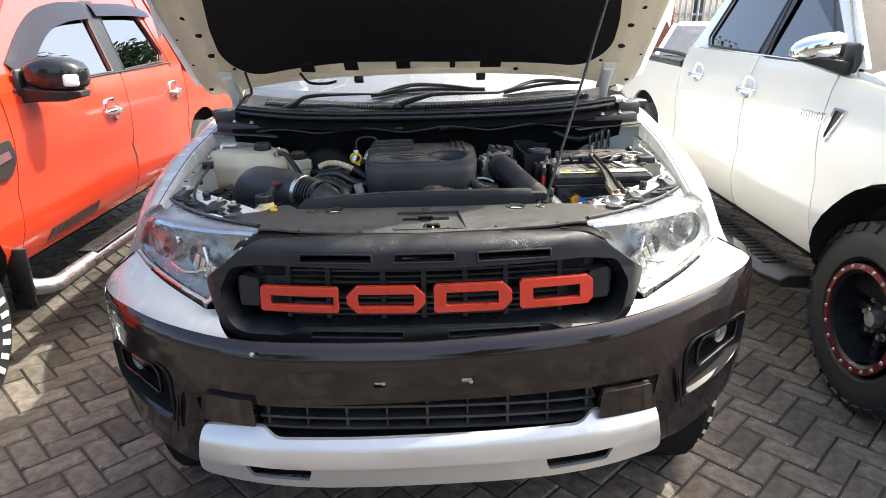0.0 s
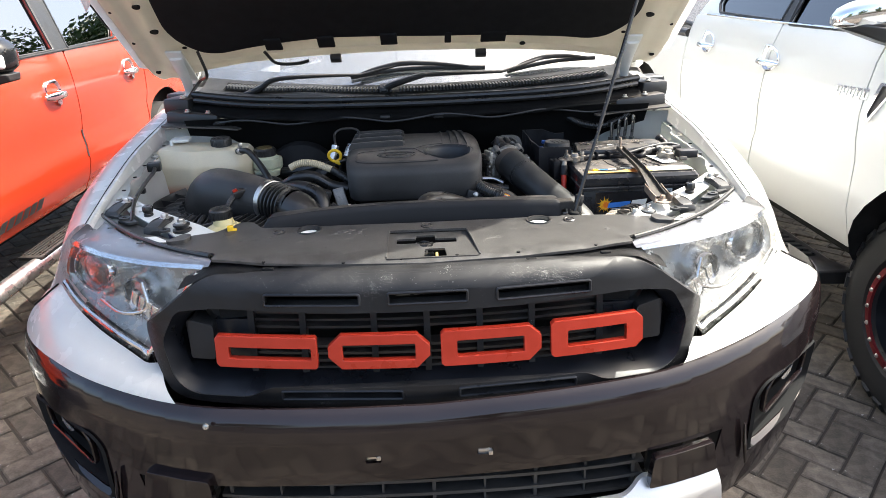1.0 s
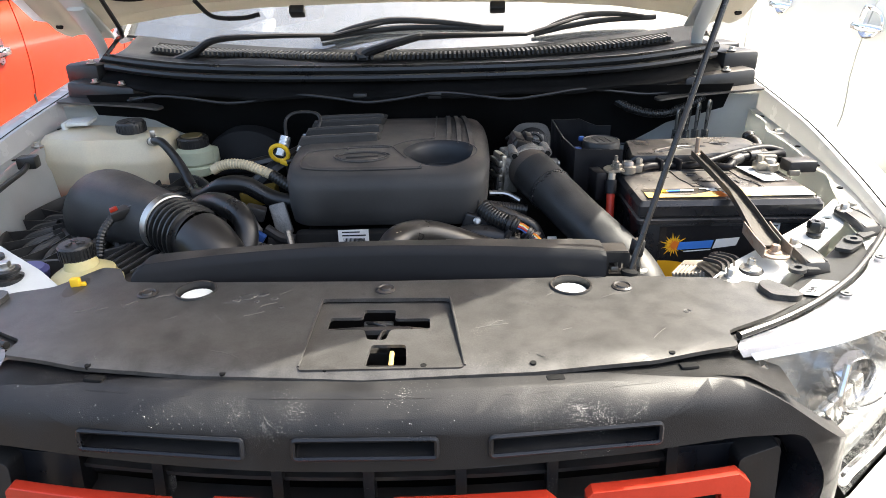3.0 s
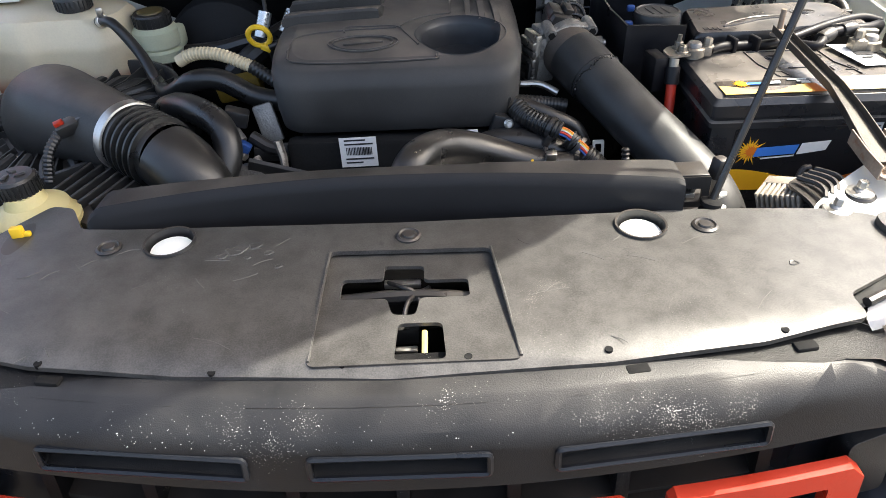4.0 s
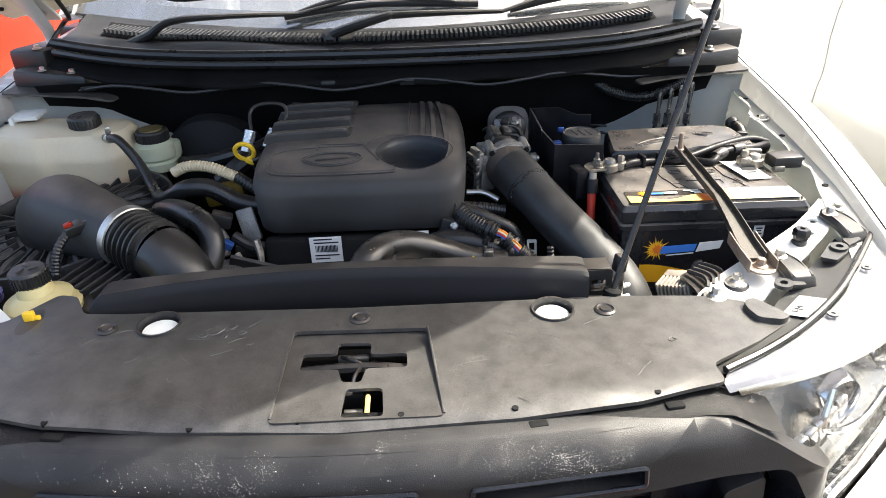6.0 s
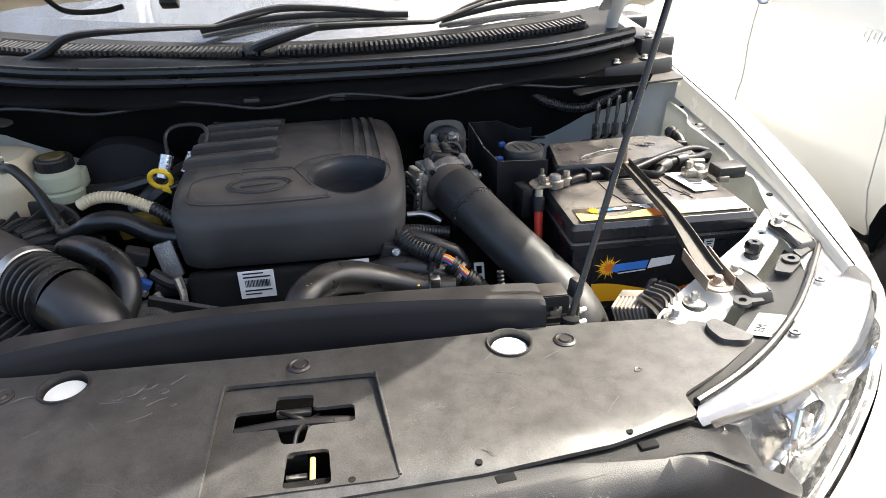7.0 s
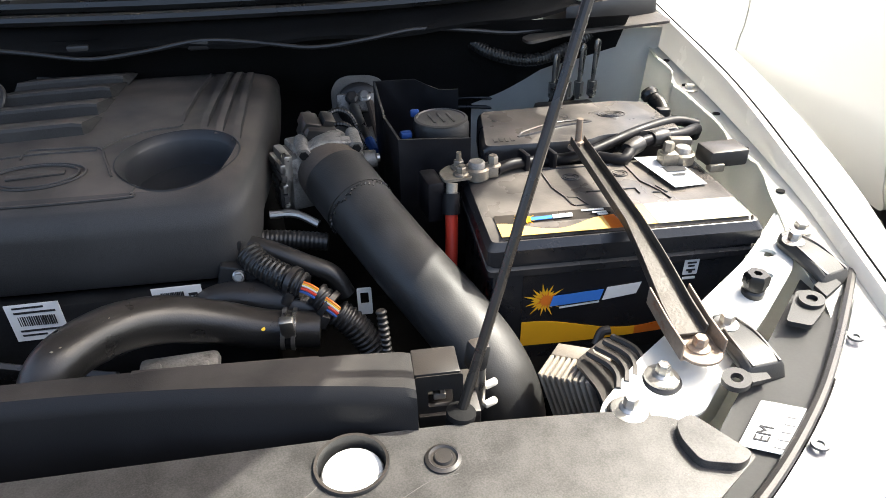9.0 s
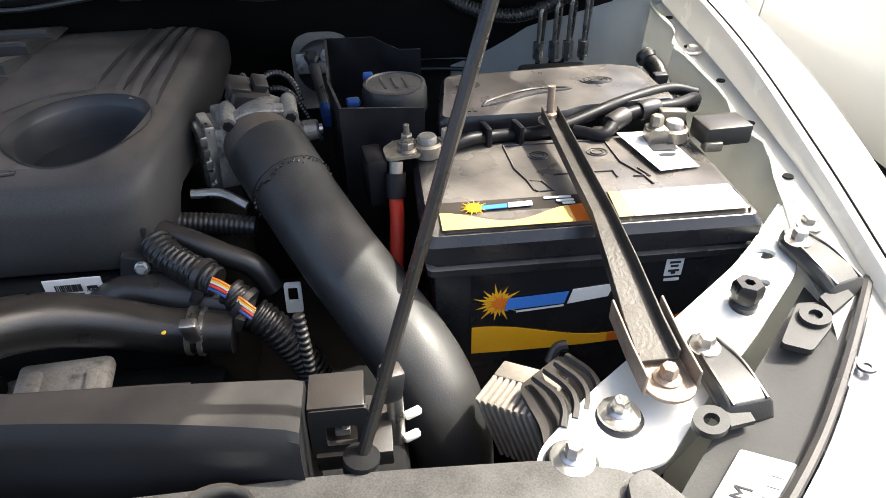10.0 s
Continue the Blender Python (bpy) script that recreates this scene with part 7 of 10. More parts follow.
# motor housing with ribbed cover
b = bm_new()
box(b, (0.160, 0.752, 1.118), (0.040, 0.050, 0.080), turn(4, 3, 24), 0.005)
box(b, (0.168, 0.760, 1.160), (0.034, 0.036, 0.014), turn(4, 3, 24), 0.004)
part("motor_housing", b, alloy, thr)
b = bm_new()
box(b, (0.143, 0.738, 1.122), (0.012, 0.042, 0.086), turn(4, 3, 24), 0.003)
cover_plate = part("motor_cover", b, steel, thr)
for k, z in enumerate((1.078, 1.093, 1.108, 1.123, 1.138)):
    b = bm_new()
    box(b, (0.1375, 0.734, z + 0.010), (0.008, 0.044, 0.010 if k % 2 else 0.0125), turn(4, 3, 24), 0.002)
    part("motor_rib", b, plastic_dull if k % 2 else steel, cover_plate)
b = bm_new()
box(b, (0.1405, 0.722, 1.103), (0.012, 0.012, 0.030), turn(4, 3, 24), 0.002)
part("motor_clip", b, plastic_black, thr)
b = bm_new()
cyl(b, thr_at(0.046, -0.004, 0.016), thr_at(0.066, -0.002, 0.014), 0.013, 0.012, 18, 0.002)
part("shaft_boss", b, alloy, thr)
b = bm_new()
lathe(b, [(0.006, 0.0), (0.006, 0.004), (0.0, 0.005)], thr_at(0.066, -0.002, 0.014), tu, 12)
part("boss_screw", b, steel, thr)
# black sensor and its plug on top
b = bm_new()
box(b, (0.192, 0.774, 1.172), (0.046, 0.034, 0.028), turn(20, 18, 25), 0.004)
box(b, (0.183, 0.770, 1.187), (0.024, 0.026, 0.018), turn(25, 18, 25), 0.003)
box(b, (0.207, 0.778, 1.188), (0.018, 0.022, 0.012), turn(25, 18, 25), 0.003)
box(b, (0.208, 0.775, 1.148), (0.028, 0.016, 0.014), turn(20, 10, 25), 0.003)
part("throttle_sensor", b, plastic_black, thr)
b = bm_new()
lathe(b, [(0.0075, -0.004), (0.0085, 0.0), (0.0065, 0.007), (0.0, 0.008)], (0.176, 0.760, 1.170), (-0.7, -0.6, 0.3), 16)
part("sensor_plug", b, rubber, thr)
b = bm_new()
box(b, (0.186, 0.800, 1.182), (0.012, 0.008, 0.012), turn(25, 18, 25), 0.002)
part("plug_tab", b, plastic_black, thr)
# ribbed hose behind, wires, linkage
b = bm_new()
lathe(b, [(0.030, 0.0), (0.034, 0.004), (0.030, 0.009), (0.035, 0.014), (0.030, 0.020), (0.032, 0.05)], thr_at(0.0, -0.010, 0.046), (0.1, 1, -0.35), 30)
part("intake_rubber", b, rubber, thr)
for pts in ([(0.204, 0.80, 1.165), (0.222, 0.80, 1.172), (0.240, 0.80, 1.163), (0.258, 0.80, 1.128), (0.270, 0.80, 1.10)],
            [(0.196, 0.80, 1.176), (0.218, 0.815, 1.186), (0.238, 0.815, 1.178), (0.250, 0.81, 1.150)],
            [(0.186, 0.80, 1.176), (0.180, 0.83, 1.178), (0.170, 0.87, 1.160)]):
    b = bm_new()
    tube(b, pts, 0.0035, 8, 8, rib=0.0006, pitch=0.004)
    part("throttle_wire", b, rubber, thr)
shift(thr, 0.018, -0.018, 0.009)
thr.scale = (0.87, 0.87, 0.87)

# actuator on the back wall, with its rods running forward
act = thing("vacuum_actuator", (0.262, 1.04, 1.0), "grey steel actuator with an arched shield and thin rods", "engine part")
b = bm_new()
arch_line = [(0.222, 1.02), (0.222, 1.112), (0.232, 1.132), (0.250, 1.140), (0.286, 1.140), (0.304, 1.132), (0.314, 1.110), (0.314, 1.02)]
plate(b, rounded(arch_line, 0.008), lambda u, v: (u, 1.072 - 0.25 * max(0, v - 1.11), v), 0.004, (), (), steps(1.04, 1.13, 5), (0, 1, 0))
part("arched_shield", b, shield_grey, act)
b = bm_new()
lathe(b, [(0.034, 0.0), (0.038, 0.004), (0.038, 0.018), (0.030, 0.024), (0.0, 0.026)], (0.268, 1.066, 1.090), (0, -1, 0.25), 28)
part("actuator_can", b, plastic_black, act)
b = bm_new()
box(b, (0.262, 1.038, 1.104), (0.062, 0.014, 0.030), turn(-15, 0, 0), 0.004)
part("actuator_plate", b, alloy, act)
b = bm_new()
lathe(b, [(0.011, 0.0), (0.011, 0.010), (0.007, 0.013), (0.0, 0.013)], (0.256, 1.030, 1.112), (0, -0.7, 0.7), 6)
part("actuator_nut", b, plastic_black, act)
b = bm_new()
bolt(b, (0.276, 1.032, 1.116), (0, -0.7, 0.7), 0.007, 0.007, 0.010)
part("actuator_bolt", b, steel, act)
b = bm_new()
tube(b, [(0.258, 1.020, 1.104), (0.264, 0.985, 1.098), (0.272, 0.930, 1.094), (0.280, 0.880, 1.090)], [0.0085, 0.007, 0.006, 0.006], 12, 6)
part("actuator_rod", b, steel, act)
b = bm_new()
tube(b, [(0.276, 0.905, 1.092), (0.282, 0.868, 1.089)], 0.0078, 10, 3)
part("blue_tape", b, blue_plastic, act)
b = bm_new()
tube(b, [(0.284, 1.030, 1.106), (0.288, 0.990, 1.092), (0.292, 0.940, 1.082)], 0.006, 10, 6)
part("actuator_rod", b, cuff_brown, act)

# power steering reservoir in its folded shield
ps = thing("filter_canister", (0.36, 0.77, 1.0), "round black filter canister in a folded black steel shield", "canister")
b = bm_new()
lathe(b, [(0.030, -0.14), (0.032, -0.03), (0.035, -0.026), (0.035, -0.006), (0.033, 0.0), (0.0, 0.001)], (0.361, 0.787, 1.157), (0, 0, 1), 36)
part("canister_body", b, plastic_black, ps)
b = bm_new()
lathe(b, [(0.0335, 0.0), (0.0335, 0.0015), (0.0305, 0.0025), (0.0295, 0.001), (0.0, 0.001)], (0.361, 0.787, 1.157), (0, 0, 1), 36)
for dx in (-0.012, 0.0, 0.012):
    box(b, (0.361 + dx, 0.787, 1.1585), (0.003, 0.030, 0.0016), turn(0, 0, 10), 0.0005)
part("canister_lid", b, plastic_dull, ps)
b = bm_new()
for pts in ([(0.303, 0.732, 1.11), (0.303, 0.732, 1.156), (0.290, 0.79, 1.162), (0.284, 0.902, 1.171)], ):
    loft(b, [[Vector(p) + Vector(o) for o in ((0, 0, 0), (0.003, 0, 0), (0.003, 0, -0.16), (0, 0, -0.16))] for p in pts])
loft(b, [[Vector(p) + Vector(o) for o in ((0, 0, 0), (0, 0.003, 0), (0, 0.003, -0.16), (0, 0, -0.16))] for p in ((0.303, 0.732, 1.156), (0.350, 0.730, 1.155), (0.388, 0.728, 1.154))])
loft(b, [[Vector(p) + Vector(o) for o in ((0, 0, 0), (0, 0.003, 0), (0, 0.003, -0.16), (0, 0, -0.16))] for p in ((0.284, 0.902, 1.171), (0.340, 0.896, 1.173), (0.356, 0.888, 1.167), (0.372, 0.876, 1.163), (0.396, 0.866, 1.166))])
part("shield", b, surf("shield_black", (0.007, 0.007, 0.009), 0.38, var=0.3, scale=25, bump=0.06), ps)
b = bm_new()
box(b, (0.316, 0.778, 1.143), (0.015, 0.011, 0.009), turn(0, 0, 10), 0.003)
box(b, (0.333, 0.833, 1.149), (0.012, 0.009, 0.010), bev=0.003)
parts("blue_plug", b, blue_plastic, ps)
shift(ps, 0.002, -0.018, 0.016)

# fuse box
fb = thing("fuse_box", (0.52, 0.755, 1.05), "dusty black fuse box with embossed lid", "fuse box")
b = bm_new()
lid = [(0.402, 0.704), (0.535, 0.704), (0.556, 0.716), (0.664, 0.722), (0.657, 0.820), (0.620, 0.834), (0.418, 0.820)]
loft(b, [[(x, y, z) for x, y in rounded([(0.523 + (p - 0.523) * k, 0.76 + (q - 0.76) * k) for p, q in lid], 0.010, 4)] for k, z in ((0.97, 0.98), (0.97, 1.120), (1.0, 1.122), (1.0, 1.150), (0.985, 1.156), (0.955, 1.1595))])
part("fuse_lid", b, battery_black, fb, sharp=40)
b = bm_new()
tube(b, [(0.452, 0.728, 1.1595), (0.475, 0.736, 1.160), (0.51, 0.752, 1.160), (0.53, 0.757, 1.160), (0.555, 0.762, 1.1598), (0.535, 0.768, 1.160), (0.50, 0.762, 1.160), (0.462, 0.742, 1.1598), (0.452, 0.728, 1.1595)], 0.0016, 6, 4)
for k in range(3):
    ov = [(0.590 + (0.018 - 0.005 * k) * math.cos(a), 0.782 + (0.010 - 0.003 * k) * math.sin(a), 1.1598) for a in steps(0, 2 * math.pi, 14)]
    tube(b, ov, 0.0008, 5, 2)
for k in range(4):
    box(b, (0.422 + 0.007 * k, 0.722, 1.1598), (0.004, 0.010, 0.0012))
parts("lid_emboss", b, battery_black, fb)
b = bm_new()
for x in (0.445, 0.570):
    box(b, (x, 0.700, 1.130), (0.012, 0.008, 0.024), bev=0.002)
parts("lid_latch", b, plastic_black, fb)

# battery
bat = thing("car_battery", (0.517, 0.605, 0.92), "black car battery with gold and orange label", "battery")
BX0, BX1, BY0, BY1, BZ = 0.374, 0.660, 0.524, 0.690, 1.141
b = bm_new()
box(b, ((BX0 + BX1) / 2, (BY0 + BY1) / 2, 1.010), (BX1 - BX0 - 0.012, BY1 - BY0 - 0.012, 0.19), bev=0.004)
part("battery_case", b, battery_black, bat)
b = bm_new()
ccx, ccy = (BX0 + BX1) / 2, (BY0 + BY1) / 2


def ring_at(g, z):
    return [(x, y, z) for x, y in rounded([(BX0 - g, BY0 - g), (BX1 + g, BY0 - g), (BX1 + g, BY1 + g), (BX0 - g, BY1 + g)], 0.007, 3)]


loft(b, [ring_at(-0.004, 1.098), ring_at(0.0, 1.100), ring_at(0.0, 1.106), ring_at(-0.004, 1.108), ring_at(-0.003, 1.112), ring_at(0.001, 1.114), ring_at(0.001, 1.130), ring_at(-0.004, 1.138), ring_at(-0.011, BZ)])
part("battery_lid", b, battery_black, bat, sharp=30)
b = bm_new()
for x0, x1 in ((0.464, 0.478), (0.566, 0.584)):
    pts = [(x0, 0.672, BZ + 0.0006), (x0 + 0.002, 0.625, BZ + 0.0006), (x1 - 0.004, 0.600, BZ + 0.0006), (x1, 0.582, BZ + 0.0006)]
    tube(b, pts, 0.0012, 6, 1)
for pts in ([(0.464, 0.672), (0.566, 0.672)], [(0.480, 0.582), (0.492, 0.582), (0.486, 0.600), (0.473, 0.602), (0.476, 0.584)], [(0.571, 0.598), (0.586, 0.596), (0.580, 0.612)], [(0.50, 0.61), (0.555, 0.61), (0.556, 0.598)]):
    tube(b, [(x, y, BZ + 0.0006) for x, y in pts], 0.0010, 6, 1)
for k in (1.0, 0.6):
    for cx in (0.494, 0.552):
        ov = [(cx + 0.010 * k * math.cos(a), 0.648 + 0.008 * k * math.sin(a), BZ + 0.0005) for a in steps(0, 2 * math.pi, 14)]
        tube(b, ov, 0.0007, 5, 2)
parts("lid_groove", b, battery_black, bat)
# printed labels as flat sheets: waves, bars and a sun-like star, no lettering
b = bm_new()
plate(b, rect(0.388, 0.529, 0.650, 0.572, 0.003), lambda u, v: (u, v, BZ + 0.0008 - 0.0035 * max(0, (0.533 - v) / 0.004)), 0.0006, (), (), (), (0, 0, 1))
part("lid_label", b, label_black, bat, smooth=False)
b = bm_new()
wave = [(0.388 + 0.110 * k / 12, 0.546 + 0.009 * math.cos(k / 12 * 6.0)) for k in range(13)]
plate(b, [(0.388, 0.5295), (0.498, 0.5295)] + list(reversed(wave)), lambda u, v: (u, v, BZ + 0.0018), 0.0004, (), (), (), (0, 0, 1))
part("label_wave", b, lid_gold, bat, smooth=False)
b = bm_new()
plate(b, [(0.498, 0.5295), (0.514, 0.5295), (0.510, 0.556), (0.498, 0.554)], lambda u, v: (u, v, BZ + 0.0018), 0.0004, (), (), (), (0, 0, 1))
part("label_wave", b, label_orange, bat, smooth=False)
b = bm_new()
plate(b, rect(0.548, 0.531, 0.648, 0.571, 0.002), lambda u, v: (u, v, BZ + 0.0018), 0.0004, (), (), (), (0, 0, 1))
part("label_panel", b, surf("pale_label", (0.72, 0.64, 0.45), 0.4, var=0.06), bat, smooth=False)
b = bm_new()
plate(b, [(0.535, 0.531), (0.5475, 0.531), (0.5475, 0.571), (0.538, 0.571)], lambda u, v: (u, v, BZ + 0.0018), 0.0004, (), (), (), (0, 0, 1))
part("label_panel", b, lid_gold, bat, smooth=False)


def star(bm, c, r, place, n=26):
    o = []
    for k in range(n * 2):
        a = math.pi * k / n
        q = r * ((1.0, 0.5, 0.78, 0.5, 1.12, 0.52, 0.7, 0.5)[k % 8])
        o.append((c[0] + q * math.cos(a), c[1] + q * math.sin(a)))
    plate(bm, o, place, 0.0005, ())


on_lid = lambda u, v: (u, v, BZ + 0.0020)
on_front = lambda u, v: (u, BY0 + 0.0050, v)
b = bm_new()
star(b, (0.418, 0.560), 0.011, on_lid)
part("label_star", b, label_gold, bat, smooth=False)
b = bm_new()
plate(b, [(0.424, 0.556), (0.446, 0.557), (0.447, 0.563), (0.425, 0.562)], on_lid, 0.0006)
parts("label_bar", b, label_blue, bat, smooth=False)
b = bm_new()
plate(b, [(0.447, 0.557), (0.468, 0.558), (0.469, 0.565), (0.448, 0.564)], on_lid, 0.0006)
for x0, x1, y in ((0.480, 0.504, 0.568), (0.490, 0.505, 0.5625), (0.494, 0.505, 0.558)):
    plate(b, rect(x0, y - 0.0015, x1, y + 0.0015, 0.0005), on_lid, 0.0006)
parts("label_bar", b, label_white, bat, smooth=False)
b = bm_new()
plate(b, rect(0.412, 0.985, 0.628, 1.094, 0.002), lambda u, v: (u, BY0 + 0.0062, v), 0.001)
part("front_label", b, label_black, bat, smooth=False)
wv = [(0.413 + 0.214 * k / 20, 1.022 + 0.013 * math.cos(k / 20 * 5.2) + 0.010 * k / 20) for k in range(21)]
wv2 = [(0.413 + 0.214 * k / 20, 1.003 - 0.004 * math.sin(k / 20 * 3.1) - 0.0005 * k + 0.018 * (k / 20)) for k in range(21)]
b = bm_new()
plate(b, wv2[:13] + list(reversed(wv[:13])), on_front, 0.0005)
part("label_wave", b, label_gold, bat, smooth=False)
b = bm_new()
plate(b, wv2[12:] + list(reversed(wv[12:])), on_front, 0.0005)
part("label_wave", b, label_orange, bat, smooth=False)
b = bm_new()
star(b, (0.436, 1.062), 0.020, on_front, 22)
part("label_star", b, label_gold, bat, smooth=False)
b = bm_new()
star(b, (0.438, 1.062), 0.011, lambda u, v: (u, BY0 + 0.0044, v), 18)
part("label_star", b, label_orange, bat, smooth=False)
b = bm_new()
plate(b, [(0.442, 1.054), (0.496, 1.057), (0.499, 1.070), (0.445, 1.067)], lambda u, v: (u, BY0 + 0.0040, v), 0.0006)
parts("label_bar", b, label_blue, bat, smooth=False)
b = bm_new()
plate(b, [(0.499, 1.055), (0.536, 1.060), (0.540, 1.074), (0.503, 1.071)], on_front, 0.0006)
plate(b, [(0.453, 1.0495), (0.496, 1.0525), (0.496, 1.0545), (0.453, 1.0515)], on_front, 0.0006)
plate(b, rect(0.584, 1.078, 0.600, 1.098, 0.001), on_front, 0.0006)
plate(b, rect(0.585, 1.072, 0.599, 1.075, 0.0005), on_front, 0.0006)
parts("label_bar", b, label_white, bat, smooth=False)
b = bm_new()
for z, w in ((1.093, 0.010), (1.089, 0.007), (1.084, 0.010), (1.0815, 0.004)):
    plate(b, rect(0.592 - w / 2, z - 0.0011, 0.592 + w / 2, z + 0.0011, 0.0004), lambda u, v: (u, BY0 + 0.0042, v), 0.0004)
parts("sticker_print", b, ink, bat, smooth=False)
b = bm_new()
plate(b, [(0.580, 0.676), (0.628, 0.680), (0.636, 0.604), (0.596, 0.598)], lambda u, v: (u, v, BZ + 0.002 + 0.003 * max(0, (0.62 - u) / 0.04)), 0.0006)
part("paper_tag", b, label_white, bat, "white paper tag lying on the lid", smooth=False)
b = bm_new()
for x0, y0, x1, y1 in ((0.610, 0.650, 0.632, 0.654), (0.603, 0.635, 0.628, 0.648), (0.606, 0.625, 0.622, 0.629)):
    plate(b, rect(x0, y0, x1, y1, 0.0005), lambda u, v: (u, v, BZ + 0.0045), 0.0004)
parts("tag_print", b, ink, bat, smooth=False)
# terminals and their clamps
for name, tx, ty in (("pos", 0.388, 0.662), ("neg", 0.632, 0.662)):
    b = bm_new()
    lathe(b, [(0.0105, 0.0), (0.0095, 0.020), (0.008, 0.022), (0.0, 0.022)], (tx, ty, BZ), (0, 0, 1), 20)
    part("terminal_post", b, alloy, bat)
    b = bm_new()
    lathe(b, [(0.0148, 0.003), (0.0148, 0.014), (0.0120, 0.016), (0.0108, 0.014)], (tx, ty, BZ), (0, 0, 1), 22)
    sx = -1 if name == "pos" else 1
    if name == "pos":
        box(b, (0.404, 0.664, BZ + 0.009), (0.016, 0.018, 0.013), bev=0.002)
        bolt(b, (0.407, 0.664, BZ + 0.014), r=0.006, h=0.010)
        plate(b, rounded([(0.348, 0.640), (0.380, 0.645), (0.384, 0.672), (0.358, 0.680), (0.345, 0.664)], 0.006), lambda u, v: (u, v, BZ + 0.008), 0.003)
        for y, top in ((0.654, 0.022), (0.671, 0.030)):
            bolt(b, (0.369, y, BZ + 0.011), r=0.006, h=0.007)
            cyl(b, (0.369, y, BZ + 0.017), (0.369, y, BZ + top), 0.0033, 0.003, 10)
        cyl(b, (0.357, 0.644, BZ + 0.006), (0.355, 0.636, BZ - 0.014), 0.0065, 0.0065, 14)
    else:
        box(b, (0.614, 0.660, BZ + 0.010), (0.020, 0.020, 0.016), bev=0.003)
        bolt(b, (0.612, 0.658, BZ + 0.017), r=0.0065, h=0.011)
        box(b, (0.642, 0.690, BZ + 0.014), (0.026, 0.012, 0.014), turn(0, 0, -10), 0.002)
        box(b, (0.664, 0.640, BZ + 0.004), (0.018, 0.012, 0.010), bev=0.002)
        cyl(b, (0.655, 0.665, BZ + 0.008), (0.690, 0.660, BZ + 0.006), 0.006, 0.006, 12)
    parts("terminal_clamp", b, clamp_brass, bat)
b = bm_new()
box(b, (0.678, 0.655, BZ + 0.013), (0.048, 0.034, 0.020), turn(0, 0, 4), 0.003)
part("current_sensor", b, plastic_black, bat)
b = bm_new()
tube(b, [(0.355, 0.637, BZ - 0.012), (0.354, 0.626, BZ - 0.05), (0.350, 0.606, BZ - 0.10), (0.350, 0.585, BZ - 0.18)], 0.0072, 12, 8)
part("positive_lead", b, red_hose, bat, "red battery lead")
b = bm_new()
tube(b, [(0.3555, 0.640, BZ - 0.004), (0.3545, 0.632, BZ - 0.026)], 0.0098, 14, 3)
box(b, (0.336, 0.660, BZ - 0.016), (0.020, 0.040, 0.050), turn(0, 0, 10), 0.004)
tube(b, [(0.412, 0.664, BZ + 0.009), (0.430, 0.672, BZ + 0.010), (0.460, 0.684, BZ + 0.006), (0.52, 0.692, BZ + 0.006), (0.60, 0.725, BZ + 0.016), (0.66, 0.748, BZ + 0.018), (0.695, 0.752, BZ + 0.010)], 0.0066, 12, 8)
tube(b, [(0.540, 0.688, BZ + 0.004), (0.565, 0.672, BZ + 0.006), (0.585, 0.690, BZ + 0.014), (0.615, 0.703, BZ + 0.016), (0.655, 0.715, BZ + 0.014), (0.690, 0.742, BZ + 0.008), (0.70, 0.76, BZ - 0.01)], 0.0068, 12, 8)
for x in (0.448, 0.480):
    box(b, (x, 0.682, BZ + 0.008), (0.006, 0.022, 0.024), turn(0, 0, 14), 0.002)
parts("battery_cable", b, cable_black, bat)
b = bm_new()
lathe(b, [(0.0088, -0.012), (0.0100, -0.008), (0.0100, 0.008), (0.0088, 0.012)], (0.622, 0.705, BZ + 0.016), (1, 0.35, 0), 18)
lathe(b, [(0.0088, -0.012), (0.0100, -0.008), (0.0100, 0.008), (0.0088, 0.012)], (0.585, 0.690, BZ + 0.013), (1, 0.55, 0.2), 18)
parts("cable_sleeve", b, plastic_black, bat)

cl = thing("battery_clamp", (0.515, 0.53, 1.15), "worn steel hold-down bar bolted across the battery", "bracket")
b = bm_new()
ctr = [(0.513, 0.690, 1.164), (0.514, 0.600, 1.157), (0.516, 0.520, 1.149), (0.5165, 0.470, 1.138), (0.517, 0.420, 1.124), (0.518, 0.392, 1.118)]
wid = [0.0085, 0.009, 0.0095, 0.012, 0.0145, 0.0155]
loft(b, [[(x + sx * w, y, z + h) for sx, h in ((-1, 0.009), (-1, -0.001), (1, -0.001), (1, 0.009), (0.86, 0.009), (0.86, 0.0015), (-0.86, 0.0015), (-0.86, 0.009))] for (x, y, z), w in zip(ctr, wid)])
part("clamp_bar", b, clamp_steel, cl, bevel=0.0006)
b = bm_new()
loft(b, [[(x + sx * 0.019, y, z + h) for sx, h in ((-1, 0.014), (-1, -0.003), (1, -0.003), (1, 0.014), (0.9, 0.014), (0.9, -0.001), (-0.9, -0.001), (-0.9, 0.014))] for x, y, z in ((0.517, 0.436, 1.124), (0.519, 0.400, 1.116), (0.521, 0.372, 1.112))])
plate(b, oval(0.521, 0.374, 0.017, 0.014, 18), lambda u, v: (u, v, 1.111), 0.003)
part("clamp_shoe", b, rusty, cl, bevel=0.0006)
b = bm_new()
bolt(b, (0.521, 0.380, 1.114), r=0.006, h=0.009, washer=0.0095)
bolt(b, (0.512, 0.684, 1.160), r=0.0075, h=0.007)
cyl(b, (0.512, 0.684, 1.160), (0.512, 0.685, 1.196), 0.0038, 0.0038, 12)
parts("clamp_bolt", b, rusty, cl)

